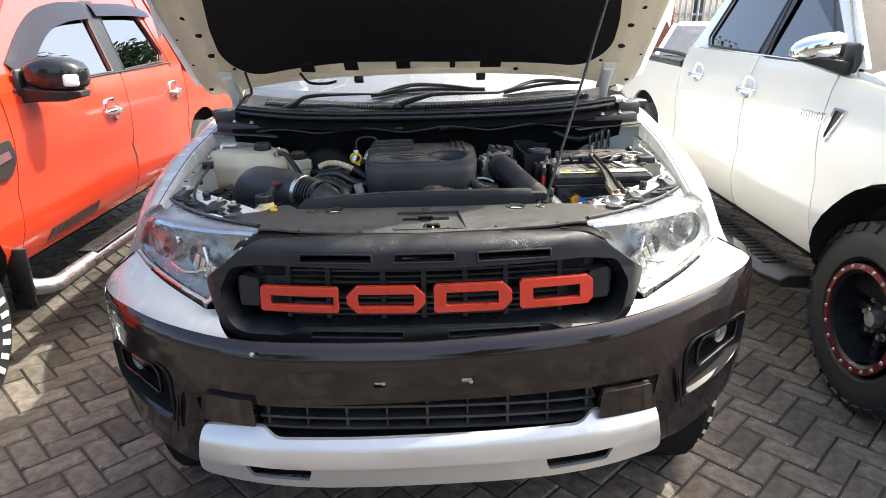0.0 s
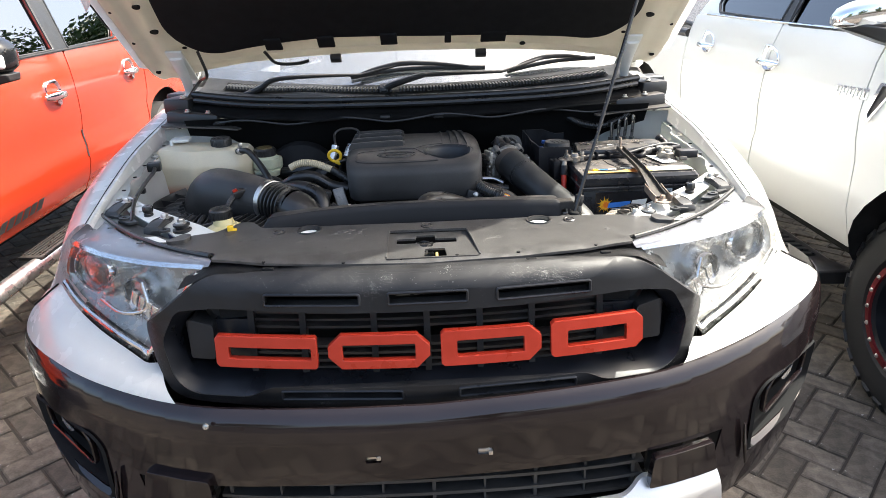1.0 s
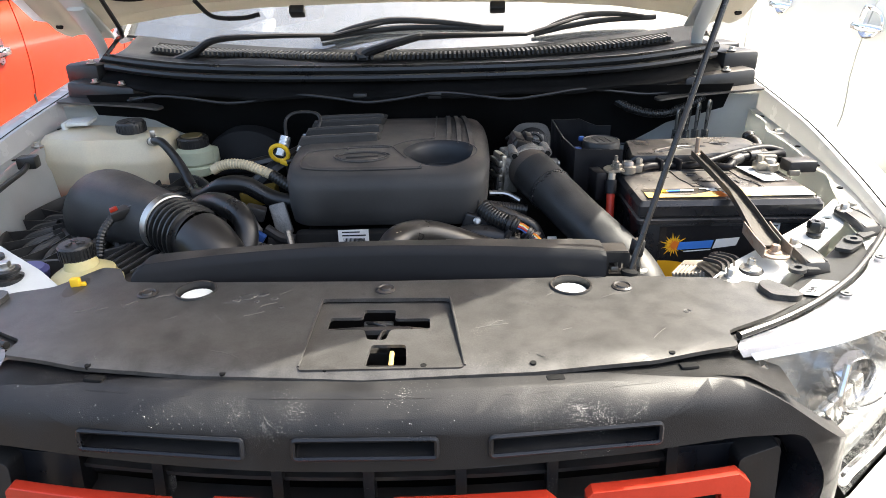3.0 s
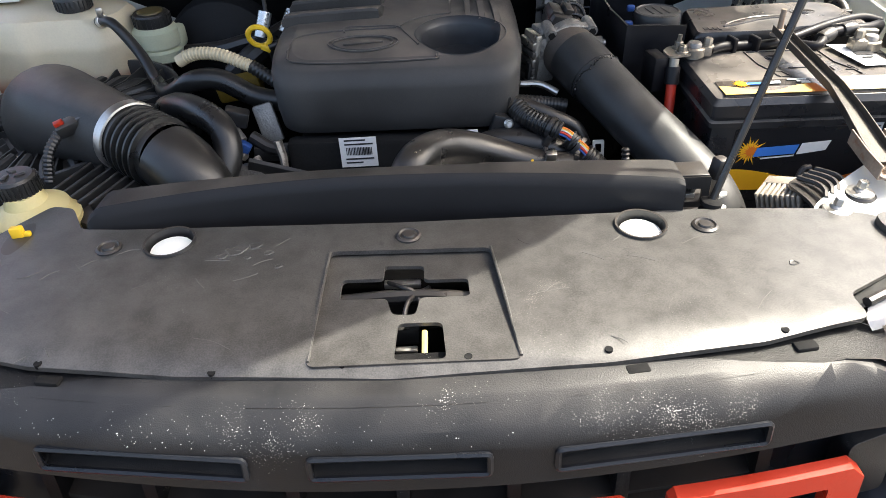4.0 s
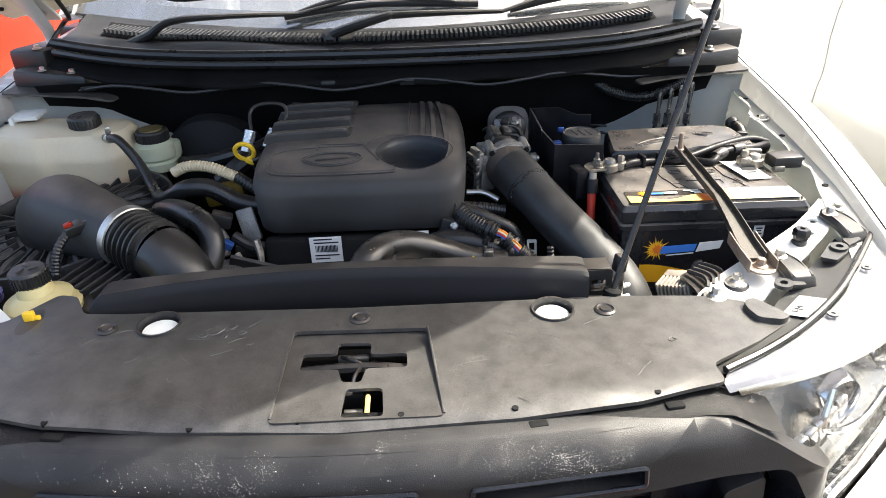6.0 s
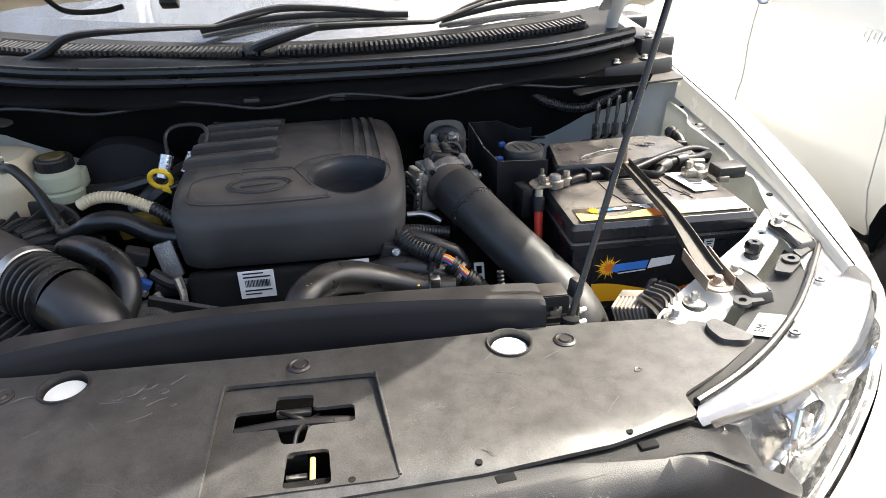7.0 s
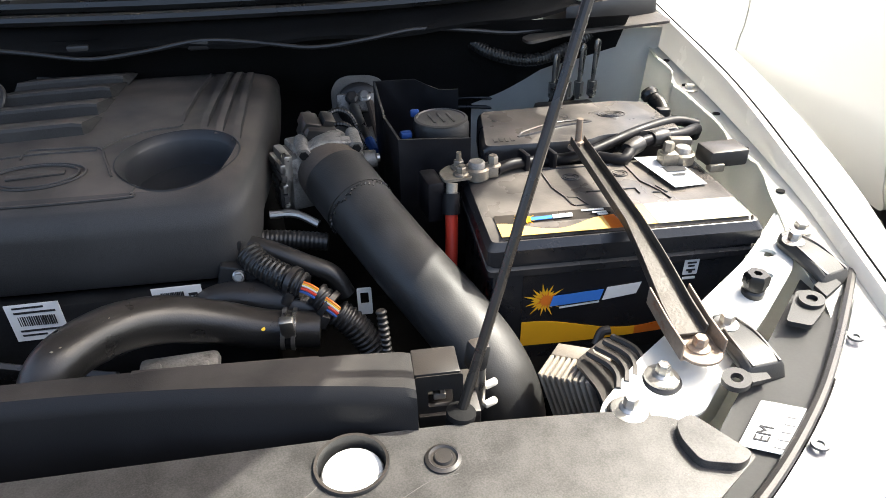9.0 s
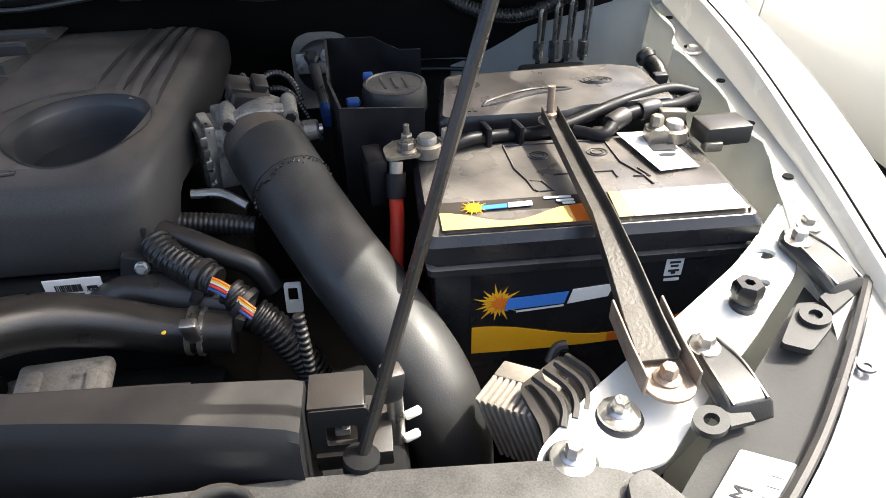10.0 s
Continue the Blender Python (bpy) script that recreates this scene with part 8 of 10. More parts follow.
# finned module on its bracket
mod = thing("glow_plug_module", (0.42, 0.43, 1.02), "finned aluminium control module on a black bracket", "module")
b = bm_new()
mx = Vector((0.672, -0.672, 0.300)).normalized()
my = Vector((0.670, 0.725, 0.144)).normalized()
mz = mx.cross(my).normalized()
mrot = Matrix((mx, my, mz)).transposed().to_4x4()
MP = Vector((0.398, 0.419, 1.067))
fin_alloy = surf("fin_alloy", (0.40, 0.35, 0.29), 0.55, metal=0.25, var=0.2, scale=30, bump=0.15)
for k in range(9):
    box(b, MP + mrot @ Vector((0.0020 + 0.0058 * k, 0.013, -0.032)), (0.0032, 0.026, 0.064), mrot, 0.0008)
    part("module_fin", b, fin_alloy, mod)
    b = bm_new()
box(b, MP + mrot @ Vector((0.025, 0.020, -0.036)), (0.050, 0.024, 0.060), mrot, 0.002)
part("module_core", b, fin_alloy, mod)
b = bm_new()
box(b, MP + mrot @ Vector((0.028, 0.034, -0.003)), (0.056, 0.016, 0.006), mrot, 0.0015)
parts("module_flange", b, fin_alloy, mod)
b = bm_new()
box(b, MP + mrot @ Vector((0.058, 0.018, -0.036)), (0.014, 0.030, 0.048), mrot, 0.003)
for k in range(3):
    box(b, MP + mrot @ Vector((0.066, 0.018, -0.050 + 0.012 * k)), (0.004, 0.024, 0.005), mrot, 0.0012)
part("module_plug", b, plastic_black, mod)
b = bm_new()
tube(b, [(0.462, 0.447, 1.068), (0.468, 0.452, 1.078), (0.476, 0.452, 1.080)], 0.0045, 10, 6)
part("module_cable", b, plastic_black, mod)
b = bm_new()
brk = rounded([(0.428, 0.410), (0.468, 0.442), (0.496, 0.396), (0.505, 0.372), (0.490, 0.354), (0.468, 0.340), (0.450, 0.322), (0.432, 0.332), (0.436, 0.372)], 0.008)
plate(b, brk, lambda u, v: (u, v, 1.086 + 0.06 * max(0, 0.37 - v) - 0.1 * max(0, v - 0.40)), 0.004, (), (), (0.36, 0.38, 0.40), (0, 0, -1))
part("module_bracket", b, plastic_black, mod)
for k in range(4):
    b = bm_new()
    x0, y0 = 0.440 + 0.0095 * k, 0.412 + 0.006 * k
    tube(b, [(x0, y0, 1.091), (x0 + 0.010, y0 - 0.022, 1.096), (x0 + 0.012, y0 - 0.036, 1.096), (x0 + 0.008, y0 - 0.048, 1.094)], 0.0030, 6, 5)
    part("bracket_bead", b, plastic_black, mod)
for x, y in ((0.447, 0.338), (0.487, 0.369)):
    b = bm_new()
    lathe(b, [(0.0168, 0), (0.0168, 0.006), (0.015, 0.008)], (x, y, 1.088), (0, 0, 1), 24)
    part("bracket_grommet", b, rubber, mod)
    b = bm_new()
    lathe(b, [(0.0145, 0), (0.014, 0.002), (0.008, 0.004)], (x, y, 1.096), (0, 0, 1), 24)
    bolt(b, (x, y, 1.099), r=0.0056, h=0.009)
    part("bracket_bolt", b, steel, mod)

# brake lines and hoses on the right inner wing
bl = thing("brake_lines", (0.60, 0.95, 1.10), "bent steel brake lines by the firewall", "pipe")
b = bm_new()
for k, x in enumerate((0.572, 0.594, 0.614, 0.636)):
    h = 0.018 + 0.006 * k
    tube(b, [(x, 0.95, 1.08), (x, 0.95, 1.125 + h), (x + 0.004, 0.955, 1.132 + h), (x + 0.010, 0.965, 1.120 + h), (x + 0.012, 0.985, 1.08)], 0.0032, 8, 6)
    cyl(b, (x, 0.95, 1.085), (x, 0.95, 1.108), 0.0075, 0.0075, 6)
parts("line_set", b, surf("line_dark", (0.16, 0.16, 0.155), 0.3, metal=0.8, var=0.2, scale=60), bl)
b = bm_new()
for k, z in enumerate((1.030, 1.047, 1.063)):
    tube(b, [(0.26, 1.075, z + 0.004), (0.40, 1.066, z + 0.006 - 0.001 * k), (0.47, 1.060, z + 0.005), (0.521, 1.055, z), (0.555, 1.045, z - 0.004), (0.575 + 0.02 * k, 1.010, z - 0.010), (0.584 + 0.02 * k, 0.985, 1.075)], 0.0034, 8, 6)
parts("pipe_run", b, gloss_trim, bl)
b = bm_new()
tube(b, [(0.44, 1.0, 1.17), (0.48, 0.98, 1.150), (0.54, 0.97, 1.140), (0.60, 0.975, 1.155), (0.64, 0.99, 1.175)], 0.009, 10, 8, rib=0.001, pitch=0.005)
part("line_hose", b, rubber, bl)
b = bm_new()
box(b, (0.60, 0.962, 1.050), (0.10, 0.045, 0.035), bev=0.008)
part("line_block", b, plastic_black, bl)
b = bm_new()
for z in (1.030, 1.047, 1.063):
    box(b, (0.521, 1.060, z), (0.014, 0.012, 0.011), bev=0.002)
parts("pipe_clip", b, white_plastic, bl)
shift(bl, 0, 0.03, 0.03)
ah = thing("heater_hose_end", (0.68, 0.83, 1.16), "short black hose fitting at the inner wing", "hose")
b = bm_new()
tube(b, [(0.674, 0.850, 1.165), (0.678, 0.835, 1.160), (0.680, 0.815, 1.145), (0.690, 0.79, 1.120), (0.70, 0.77, 1.08)], 0.011, 12, 6)
lathe(b, [(0.012, 0), (0.013, 0.006), (0.010, 0.012), (0.006, 0.012)], (0.672, 0.856, 1.166), (-0.2, 0.7, 0.5), 16)
box(b, (0.673, 0.815, 1.150), (0.018, 0.014, 0.030), bev=0.003)
part("hose_body", b, rubber, ah)
shift(ah, 0.016, 0.020, -0.022)
lh = thing("washer_hose_line", (-0.68, 0.60, 1.13), "thin black hose along the inner wing", "hose")
b = bm_new()
tube(b, [(-0.660, 0.415, 1.105), (-0.690, 0.52, 1.125), (-0.715, 0.66, 1.135), (-0.725, 0.74, 1.140), (-0.735, 0.78, 1.145)], 0.005, 8, 6)
box(b, (-0.738, 0.785, 1.146), (0.035, 0.028, 0.024), turn(0, 0, 10), 0.004)
for y in (0.52, 0.62):
    box(b, (-0.700 - 0.12 * (y - 0.52), y, 1.122), (0.016, 0.014, 0.012), bev=0.002)
part("hose_body", b, rubber, lh)
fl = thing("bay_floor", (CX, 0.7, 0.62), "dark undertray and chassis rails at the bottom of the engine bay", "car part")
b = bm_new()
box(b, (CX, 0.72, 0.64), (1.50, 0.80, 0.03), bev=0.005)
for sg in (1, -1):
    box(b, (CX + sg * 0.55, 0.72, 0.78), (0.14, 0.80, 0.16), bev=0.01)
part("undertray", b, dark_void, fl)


gloss_black = surf("gloss_black", (0.012, 0.012, 0.013), 0.12, rough_var=0.03, var=0.1, bump=0.0)


# ---- the two trucks parked on either side ----
def side_of(x0, sd):
    """The body side as a sheet over (y, z); x0 is its widest plane, sd the way it faces."""
    belt = 1.27

    def f(y, z):
        k = 0.0
        if z > belt:
            k = 0.030 + 0.42 * (z - belt)
        elif z > 1.0:
            k = 0.030 * ((z - 1.0) / 0.27) ** 2
        elif z < 0.70:
            k = 0.10 * ((0.70 - z) / 0.25) ** 2
        k += 0.012 * math.exp(-((z - 0.84) / 0.06) ** 2)
        return (x0 - sd * k, y, z)
    return f


def arc(cy, cz, r, a0, a1, n=14):
    return [(cy + r * math.cos(radians(a)), cz + r * math.sin(radians(a))) for a in steps(a0, a1, n)]


def parked_truck(name, label, x0, sd, paint, wheel_y, R, df, dg, dr, arch_r, handles, sill, belt, step_label, rim_kind, top=1.66, w1f=0.13):
    root = thing(name, (x0 - sd * 0.92, 2.4, 0.0), label, "truck")
    far = x0 - sd * 1.84
    zc = R
    for xs, s in ((x0, sd), (far, -sd)):
        f = side_of(xs, s)
        near = xs == x0
        inward = (-s, 0, 0)
        VC = steps(0.50, belt, 9)
        # wing with its arch
        a = arc(wheel_y, zc + 0.02, arch_r, -8, 188, 18)
        line = [(df - 0.008, belt), (df - 0.012, 1.05), (df - 0.09, sill)] + [p for p in a if sill < p[1]] + [(wheel_y - arch_r - 0.06, 0.55), (wheel_y - arch_r - 0.18, 0.80), (wheel_y - arch_r - 0.12, 1.02), (wheel_y - 0.2, belt - 0.15), (df - 0.25, belt - 0.02)]
        b = bm_new()
        plate(b, line, f, 0.02, (), (), VC, inward)
        wing = part("front_wing", b, paint, root, sharp=25)
        b = bm_new()
        rg = []
        for d in (-0.035, 0.20):
            rg.append([Vector(f(y, z)) + Vector((s * -d, 0, 0)) for y, z in arc(wheel_y, zc + 0.02, arch_r - (0.012 if d < 0 else 0), -20, 200, 24)])
        loft(b, [list(q) for q in zip(*rg)], closed=False)
        part("wheel_arch", b, dark_void if paint is pearl_paint else plastic_black, wing)
        # doors
        b = bm_new()
        plate(b, rounded([(df, belt), (df - 0.006, 1.05), (df - 0.082, sill + 0.02), (df - 0.06, sill), (dg - 0.01, sill), (dg - 0.005, 0.8), (dg - 0.005, belt)], 0.015), f, 0.02, (), (), VC, inward)
        d1 = part("front_door", b, paint, root, sharp=25)
        b = bm_new()
        plate(b, rounded([(dg + 0.003, belt), (dg + 0.003, 0.8), (dg, sill), (dr - 0.20, sill), (dr - 0.06, sill + 0.18), (dr - 0.01, sill + 0.40), (dr, belt)], 0.015), f, 0.02, (), (), VC, inward)
        d2 = part("rear_door", b, paint, root, sharp=25)
        b = bm_new()
        ry = wheel_y + 3.12
        a = [p for p in arc(ry, zc + 0.02, arch_r, 188, -8, 18) if p[1] > sill]
        plate(b, [(dr + 0.01, 1.20), (dr, sill + 0.40), (dr - 0.05, sill + 0.16), (dr - 0.18, sill - 0.01)] + a + [(ry + 1.0, sill + 0.05), (ry + 1.0, 1.20)], f, 0.02, (), (), VC, inward)
        part("cargo_bed_side", b, paint, root, sharp=25)
        # near-black sheet behind the doors, painted as the gaps' and sill's shade
        b = bm_new()
        plate(b, [(df - 0.06, sill - 0.03), (dr, sill + 0.05), (dr, belt), (df + 0.02, belt)], lambda y, z: Vector(f(y, z)) - Vector((s * 0.022, 0, 0)), 0.01, (), (), VC, inward)
        part("door_gap", b, dark_void, root)
        # pillars, frames, windows
        slant = 0.62

        def roofline(y):
            return top + 0.03 * math.sin(max(0, min(1, (y - df - 0.5) / (dr - df - 0.5))) * math.pi)
        w1 = [(df + w1f, belt + 0.012), (dg - 0.088, belt + 0.012), (dg - 0.042, 1.61), (df + 0.66, 1.61), (df + 0.52, 1.57)] if paint is orange_paint else [(1.44, 1.340), (dg - 0.05, belt + 0.0), (dg + 0.02, top - 0.05), (2.02, top - 0.05), (1.88, top - 0.10)]
        dl = (0.058, 0.13) if paint is orange_paint else (0.03, 0.03)
        wt = 1.61 if paint is orange_paint else top - 0.05
        w2 = [(dg + dl[0], belt + 0.012), (dr - 0.30, belt + 0.022), (dr - 0.24, belt + 0.07), (dr - 0.33, wt - 0.03), (dr - 0.42, wt), (dg + dl[1] - 0.007, wt)]
        b = bm_new()
        plate(b, rounded([(df - 0.16, belt + 0.001), (dr - 0.02, belt + 0.001), (dr - 0.08, belt + 0.10), (dr - 0.24, top), (df + 0.66, top), (df + 0.46, top - 0.04)], 0.02), f, 0.02, (rounded(w1, 0.012), rounded(w2, 0.02)), (), steps(belt, top, 4)[1:-1], inward)
        cab = part("cab_frame", b, paint, root, sharp=25)
        b = bm_new()
        plate(b, rounded([(dg - 0.085, belt + 0.004), (dg + 0.055, belt + 0.004), (dg + 0.125, top - 0.045), (dg - 0.03, top - 0.045)] if paint is orange_paint else [(dg - 0.058, belt + 0.004), (dg + 0.038, belt + 0.004), (dg + 0.040, top - 0.045), (dg - 0.068, top - 0.045)], 0.005), lambda y, z: Vector(f(y, z)) + Vector((s * 0.003, 0, 0)), 0.004, (), (), (), inward)
        part("door_pillar", b, plastic_black, cab)
        for w, nm in ((w1, "front_window"), (w2, "rear_window")):
            b = bm_new()
            c = Vector((sum(p[0] for p in w) / len(w), sum(p[1] for p in w) / len(w)))
            plate(b, rounded([(c.x + (y - c.x) * 1.03, c.y + (z - c.y) * 1.05) for y, z in w], 0.012), lambda y, z: Vector(f(y, z)) - Vector((s * 0.012, 0, 0)), 0.004, (), (), (), inward)
            part(nm, b, window_glass if paint is orange_paint else dark_glass, cab)
            b = bm_new()
            loop = [Vector(f(y, z)) + Vector((s * 0.002, 0, 0)) for y, z in rounded(w, 0.012)]
            tube(b, loop + loop[:1], 0.007, 6, 1)
            part("window_seal", b, plastic_black, cab)
        if not near:
            continue
        b = bm_new()
        tube(b, [Vector(f(y, belt + 0.006)) + Vector((s * 0.004, 0, 0)) for y in steps(df + 0.1, dr - 0.15, 6)], 0.006, 8, 2)
        part("belt_trim", b, plastic_black if paint is orange_paint else chrome, cab)
        if paint is orange_paint:
            # dark rain visors over the windows
            g1 = [(1.68, 1.345), (1.91, 1.475), (2.12, 1.565), (2.34, 1.605), (2.52, 1.615), (2.63, 1.617)]
            g2 = [(2.70, 1.620), (2.95, 1.622), (3.17, 1.620), (3.38, 1.605), (3.45, 1.595)]
            for g, wd in ((g1, (0.05, 0.052, 0.05, 0.048, 0.046, 0.044)), (g2, (0.035, 0.036, 0.036, 0.030, 0.020))):
                b = bm_new()
                line = spline([(y, z, 0) for y, z in g], 6)
                sec = []
                for k, p in enumerate(line):
                    q = k / (len(line) - 1) * (len(wd) - 1)
                    h = float(np.interp(q, range(len(wd)), wd))
                    tn = (line[min(k + 1, len(line) - 1)] - line[max(k - 1, 0)]).normalized()
                    nx, nz = -tn.y, tn.x
                    a1, a2 = Vector(f(p.x + nx * h, p.y + nz * h)), Vector(f(p.x - nx * h, p.y - nz * h))
                    sec.append([a1 + Vector((s * 0.004, 0, 0)), a1.lerp(a2, 0.3) + Vector((s * 0.020, 0, 0)), a2 + Vector((s * 0.026, 0, 0)), a2 + Vector((s * 0.022, 0, 0)), a1.lerp(a2, 0.3) + Vector((s * 0.015, 0, 0)), a1])
                loft(b, sec)
                part("rain_visor", b, visor_smoke, cab, "dark plastic rain visor")
        else:
            b = bm_new()
            plate(b, rounded([(1.37, 1.345), (1.50, 1.345), (1.57, 1.46), (1.88, 1.61), (2.02, 1.68), (1.95, 1.74), (1.71, 1.61), (1.50, 1.46)], 0.012), lambda y, z: Vector(f(y, z)) + Vector((s * 0.004, 0, 0)), 0.006, (), (), steps(belt, top, 4), inward)
            part("window_sail", b, gloss_black, cab, "black plastic window sail")
            b = bm_new()
            tube(b, [Vector(f(y, 1.222)) + Vector((s * -0.015, 0, 0)) for y in (dr + 0.03, ry, ry + 0.98)], 0.028, 10, 4)
            part("bed_rail", b, plastic_black, root, "black plastic rail along the cargo bed")
            b = bm_new()
            tube(b, [Vector(f(y, z)) + Vector((-s * 0.05, 0, 0)) for y, z in ((dr + 0.08, 1.22), (dr + 0.10, 1.27), (dr + 0.5, 1.28), (ry + 0.9, 1.28))], 0.016, 10, 4)
            part("cargo_rail", b, plastic_black, root)
        # handles: a pressed cup and a grip across it
        for hy, hz in handles:
            if paint is orange_paint:
                cup = rounded([(-0.075, -0.030), (0.070, -0.030), (0.078, 0.030), (0.050, 0.062), (-0.040, 0.062), (-0.075, 0.030)], 0.02, 4)
            else:
                cup = rounded([(-0.090, 0.0), (-0.050, -0.045), (0.010, -0.058), (0.065, -0.035), (0.085, 0.020), (0.082, 0.064), (0.020, 0.062), (-0.050, 0.040)], 0.025, 4)
            at = lambda u, v, o: Vector(f(hy + u, hz + v)) + Vector((s * o, 0, 0))
            b = bm_new()
            rg = [[at(u * k, v * k, o) for u, v in cup] for k, o in ((1.0, 0.0), (1.0, 0.006), (0.92, 0.009), (0.84, 0.006), (0.66, -0.004), (0.3, -0.010))]
            rings = loft(b, rg, caps=False)
            b.faces.new(rings[-1])
            h = part("door_handle", b, chrome, d1 if hy < dg else d2, "chrome door handle", sharp=50)
            b = bm_new()
            hw = (0.010, 0.019, 0.021, 0.019, 0.010) if paint is orange_paint else (0.008, 0.014, 0.016, 0.014, 0.008)
            loft(b, [[at(u, -0.012 + v * w, o + q) for v, q in ((-1, -0.004), (-0.8, 0.005), (0, 0.009), (0.8, 0.005), (1, -0.004), (0, -0.008))] for (u, o), w in zip(((-0.098, 0.010), (-0.06, 0.034), (0, 0.040), (0.06, 0.034), (0.092, 0.012)), hw)])
            part("handle_grip", b, chrome, h, sharp=60, bevel=0.002)
            if paint is orange_paint:
                b = bm_new()
                lathe(b, [(0.020, 0.0), (0.020, 0.010), (0.016, 0.014), (0.007, 0.014), (0.006, 0.011), (0.0, 0.011)], at(0.028, -0.048, 0.0), (s, 0, 0), 20)
                part("lock_cover", b, chrome, h)
        # mirror
        big = paint is orange_paint
        m0 = Vector(f(df + (0.22 if big else -0.01), belt + 0.02))
        b = bm_new()
        sec = []
        shape = ((0.03, 0.05, 0.075, 0.0), (0.06, 0.075, 0.12, 0.0), (0.13, 0.085, 0.155, 0.0), (0.21, 0.082, 0.150, -0.004), (0.255, 0.070, 0.125, -0.008), (0.278, 0.045, 0.085, -0.012), (0.285, 0.015, 0.04, -0.014)) if big else \
                ((0.05, 0.03, 0.10, 0.012), (0.08, 0.05, 0.115, 0.012), (0.13, 0.058, 0.110, 0.008), (0.19, 0.052, 0.092, -0.002), (0.225, 0.040, 0.068, -0.012), (0.245, 0.018, 0.035, -0.020))
        for ox, sy, sz, dz in shape:
            c = m0 + Vector((s * ox, -0.02 + 0.10 * ox, 0.055 + dz))
            sec.append([c + Vector((0, sy * math.copysign(abs(math.cos(a)) ** 0.75, math.cos(a)), sz * 0.5 * math.copysign(abs(math.sin(a)) ** 0.6, math.sin(a)))) for a in (2 * math.pi * i / 28 for i in range(28))])
        loft(b, sec)
        mir = part("door_mirror", b, gloss_black if big else chrome, root, "folding door mirror", sharp=50)
        b = bm_new()
        loft(b, [[m0 + Vector((s * ox, -0.02 + 0.10 * ox + dy * w, z0 + dz)) for dy, dz in ((-1, 0.0), (1, 0.0), (0.8, -h), (-0.8, -h))] for ox, w, z0, h in (((0.0, 0.06, 0.0, 0.075), (0.06, 0.07, -0.008, 0.06), (0.20, 0.074, -0.018, 0.048), (0.27, 0.05, -0.018, 0.030)) if big else ((0.0, 0.05, 0.0, 0.06), (0.06, 0.055, 0.012, 0.055), (0.15, 0.054, 0.022, 0.035), (0.225, 0.03, 0.026, 0.015)))])
        box(b, m0 + Vector((s * 0.008, -0.01, 0.02)), (0.03, 0.16, 0.12), bev=0.01)
        part("mirror_foot", b, plastic_black, mir, bevel=0.006)
        b = bm_new()
        if big:
            box(b, m0 + Vector((s * 0.245, -0.060, 0.030)), (0.065, 0.030, 0.055), turn(0, 0, s * 28), 0.012, 3)
        else:
            box(b, m0 + Vector((s * 0.205, -0.036, 0.030)), (0.050, 0.016, 0.018), turn(0, 0, s * 18), 0.006, 3)
        part("indicator", b, painted_mount, mir, "clear indicator lens")
        if paint is orange_paint:
            # body-coloured sail behind the cab
            for line2, out, nm, mt in (([(dr - 0.26, top + 0.01), (dr - 0.20, belt - 0.02), (dr - 0.02, belt - 0.02), (dr - 0.12, top + 0.01)], 0.006, "rear_pillar", paint),
                                       ([(dr - 0.10, top + 0.02), (dr + 0.04, 1.19), (dr + 0.62, 1.20), (dr + 0.30, 1.40), (dr + 0.12, top + 0.02)], 0.012, "sport_bar", paint)):
                b = bm_new()
                plate(b, rounded(line2, 0.02), lambda y, z: Vector(f(y, z)) + Vector((s * out, 0, 0)), 0.03, (), (), steps(1.2, top, 5), inward)
                part(nm, b, mt, root, sharp=25)
        # running board
        b = bm_new()
        if paint is orange_paint:
            tube(b, [(x0 - s * 0.08, df - 0.12, 0.42), (x0 + s * 0.045, df - 0.04, 0.385), (x0 + s * 0.07, df + 0.20, 0.385), (x0 + s * 0.07, dr - 0.4, 0.385), (x0 - s * 0.02, dr - 0.15, 0.40)], 0.038, 16, 8)
            sb = part("side_step", b, surf("brushed_step", (0.55, 0.54, 0.52), 0.3, metal=0.9, var=0.08, bump=0.03), root, step_label)
            b = bm_new()
            box(b, (x0 + s * 0.045, (df + dr) / 2 - 0.05, 0.418), (0.11, dr - df - 0.75, 0.022), bev=0.008)
            pad = part("step_pad", b, rubber, sb)
            for k in range(5):
                b = bm_new()
                box(b, (x0 + s * (0.010 + 0.018 * k), (df + dr) / 2 - 0.05, 0.431), (0.006, dr - df - 0.80, 0.006), bev=0.001)
                part("pad_rib", b, rubber, sb)
        else:
            sec = [[(x0 - s * 0.10, y, 0.40), (x0 + s * 0.06, y, 0.395), (x0 + s * 0.10, y, 0.37), (x0 + s * 0.08, y, 0.335), (x0 - s * 0.10, y, 0.33)] for y in (df - 0.02, df + 0.10, dr - 0.3, dr - 0.15)]
            sec[0] = [(p[0] - s * 0.05, p[1], p[2]) for p in sec[0]]
            loft(b, sec)
            sb = part("side_step", b, plastic_black, root, step_label, bevel=0.008)
            b = bm_new()
            for k in range(26):
                y = df + 0.16 + k * 0.055
                box(b, (x0 - s * 0.005, y, 0.4005), (0.11, 0.030, 0.008), bev=0.002)
            parts("step_tread", b, rubber, sb)
        # wheel
        RW, WY = (0.392, wheel_y + 0.15) if rim_kind == "black" else (R, wheel_y)
        b = tyre_mesh(RW, 0.27)
        wx = x0 - s * 0.105 + (-s * 0.07 if rim_kind == "black" else 0)
        bmesh.ops.translate(b, verts=b.verts, vec=(wx, WY, RW))
        wh = part("wheel", b, tyre_rubber, root, "chunky off-road tyre" if rim_kind == "black" else "road tyre with raised white marks", sharp=30)
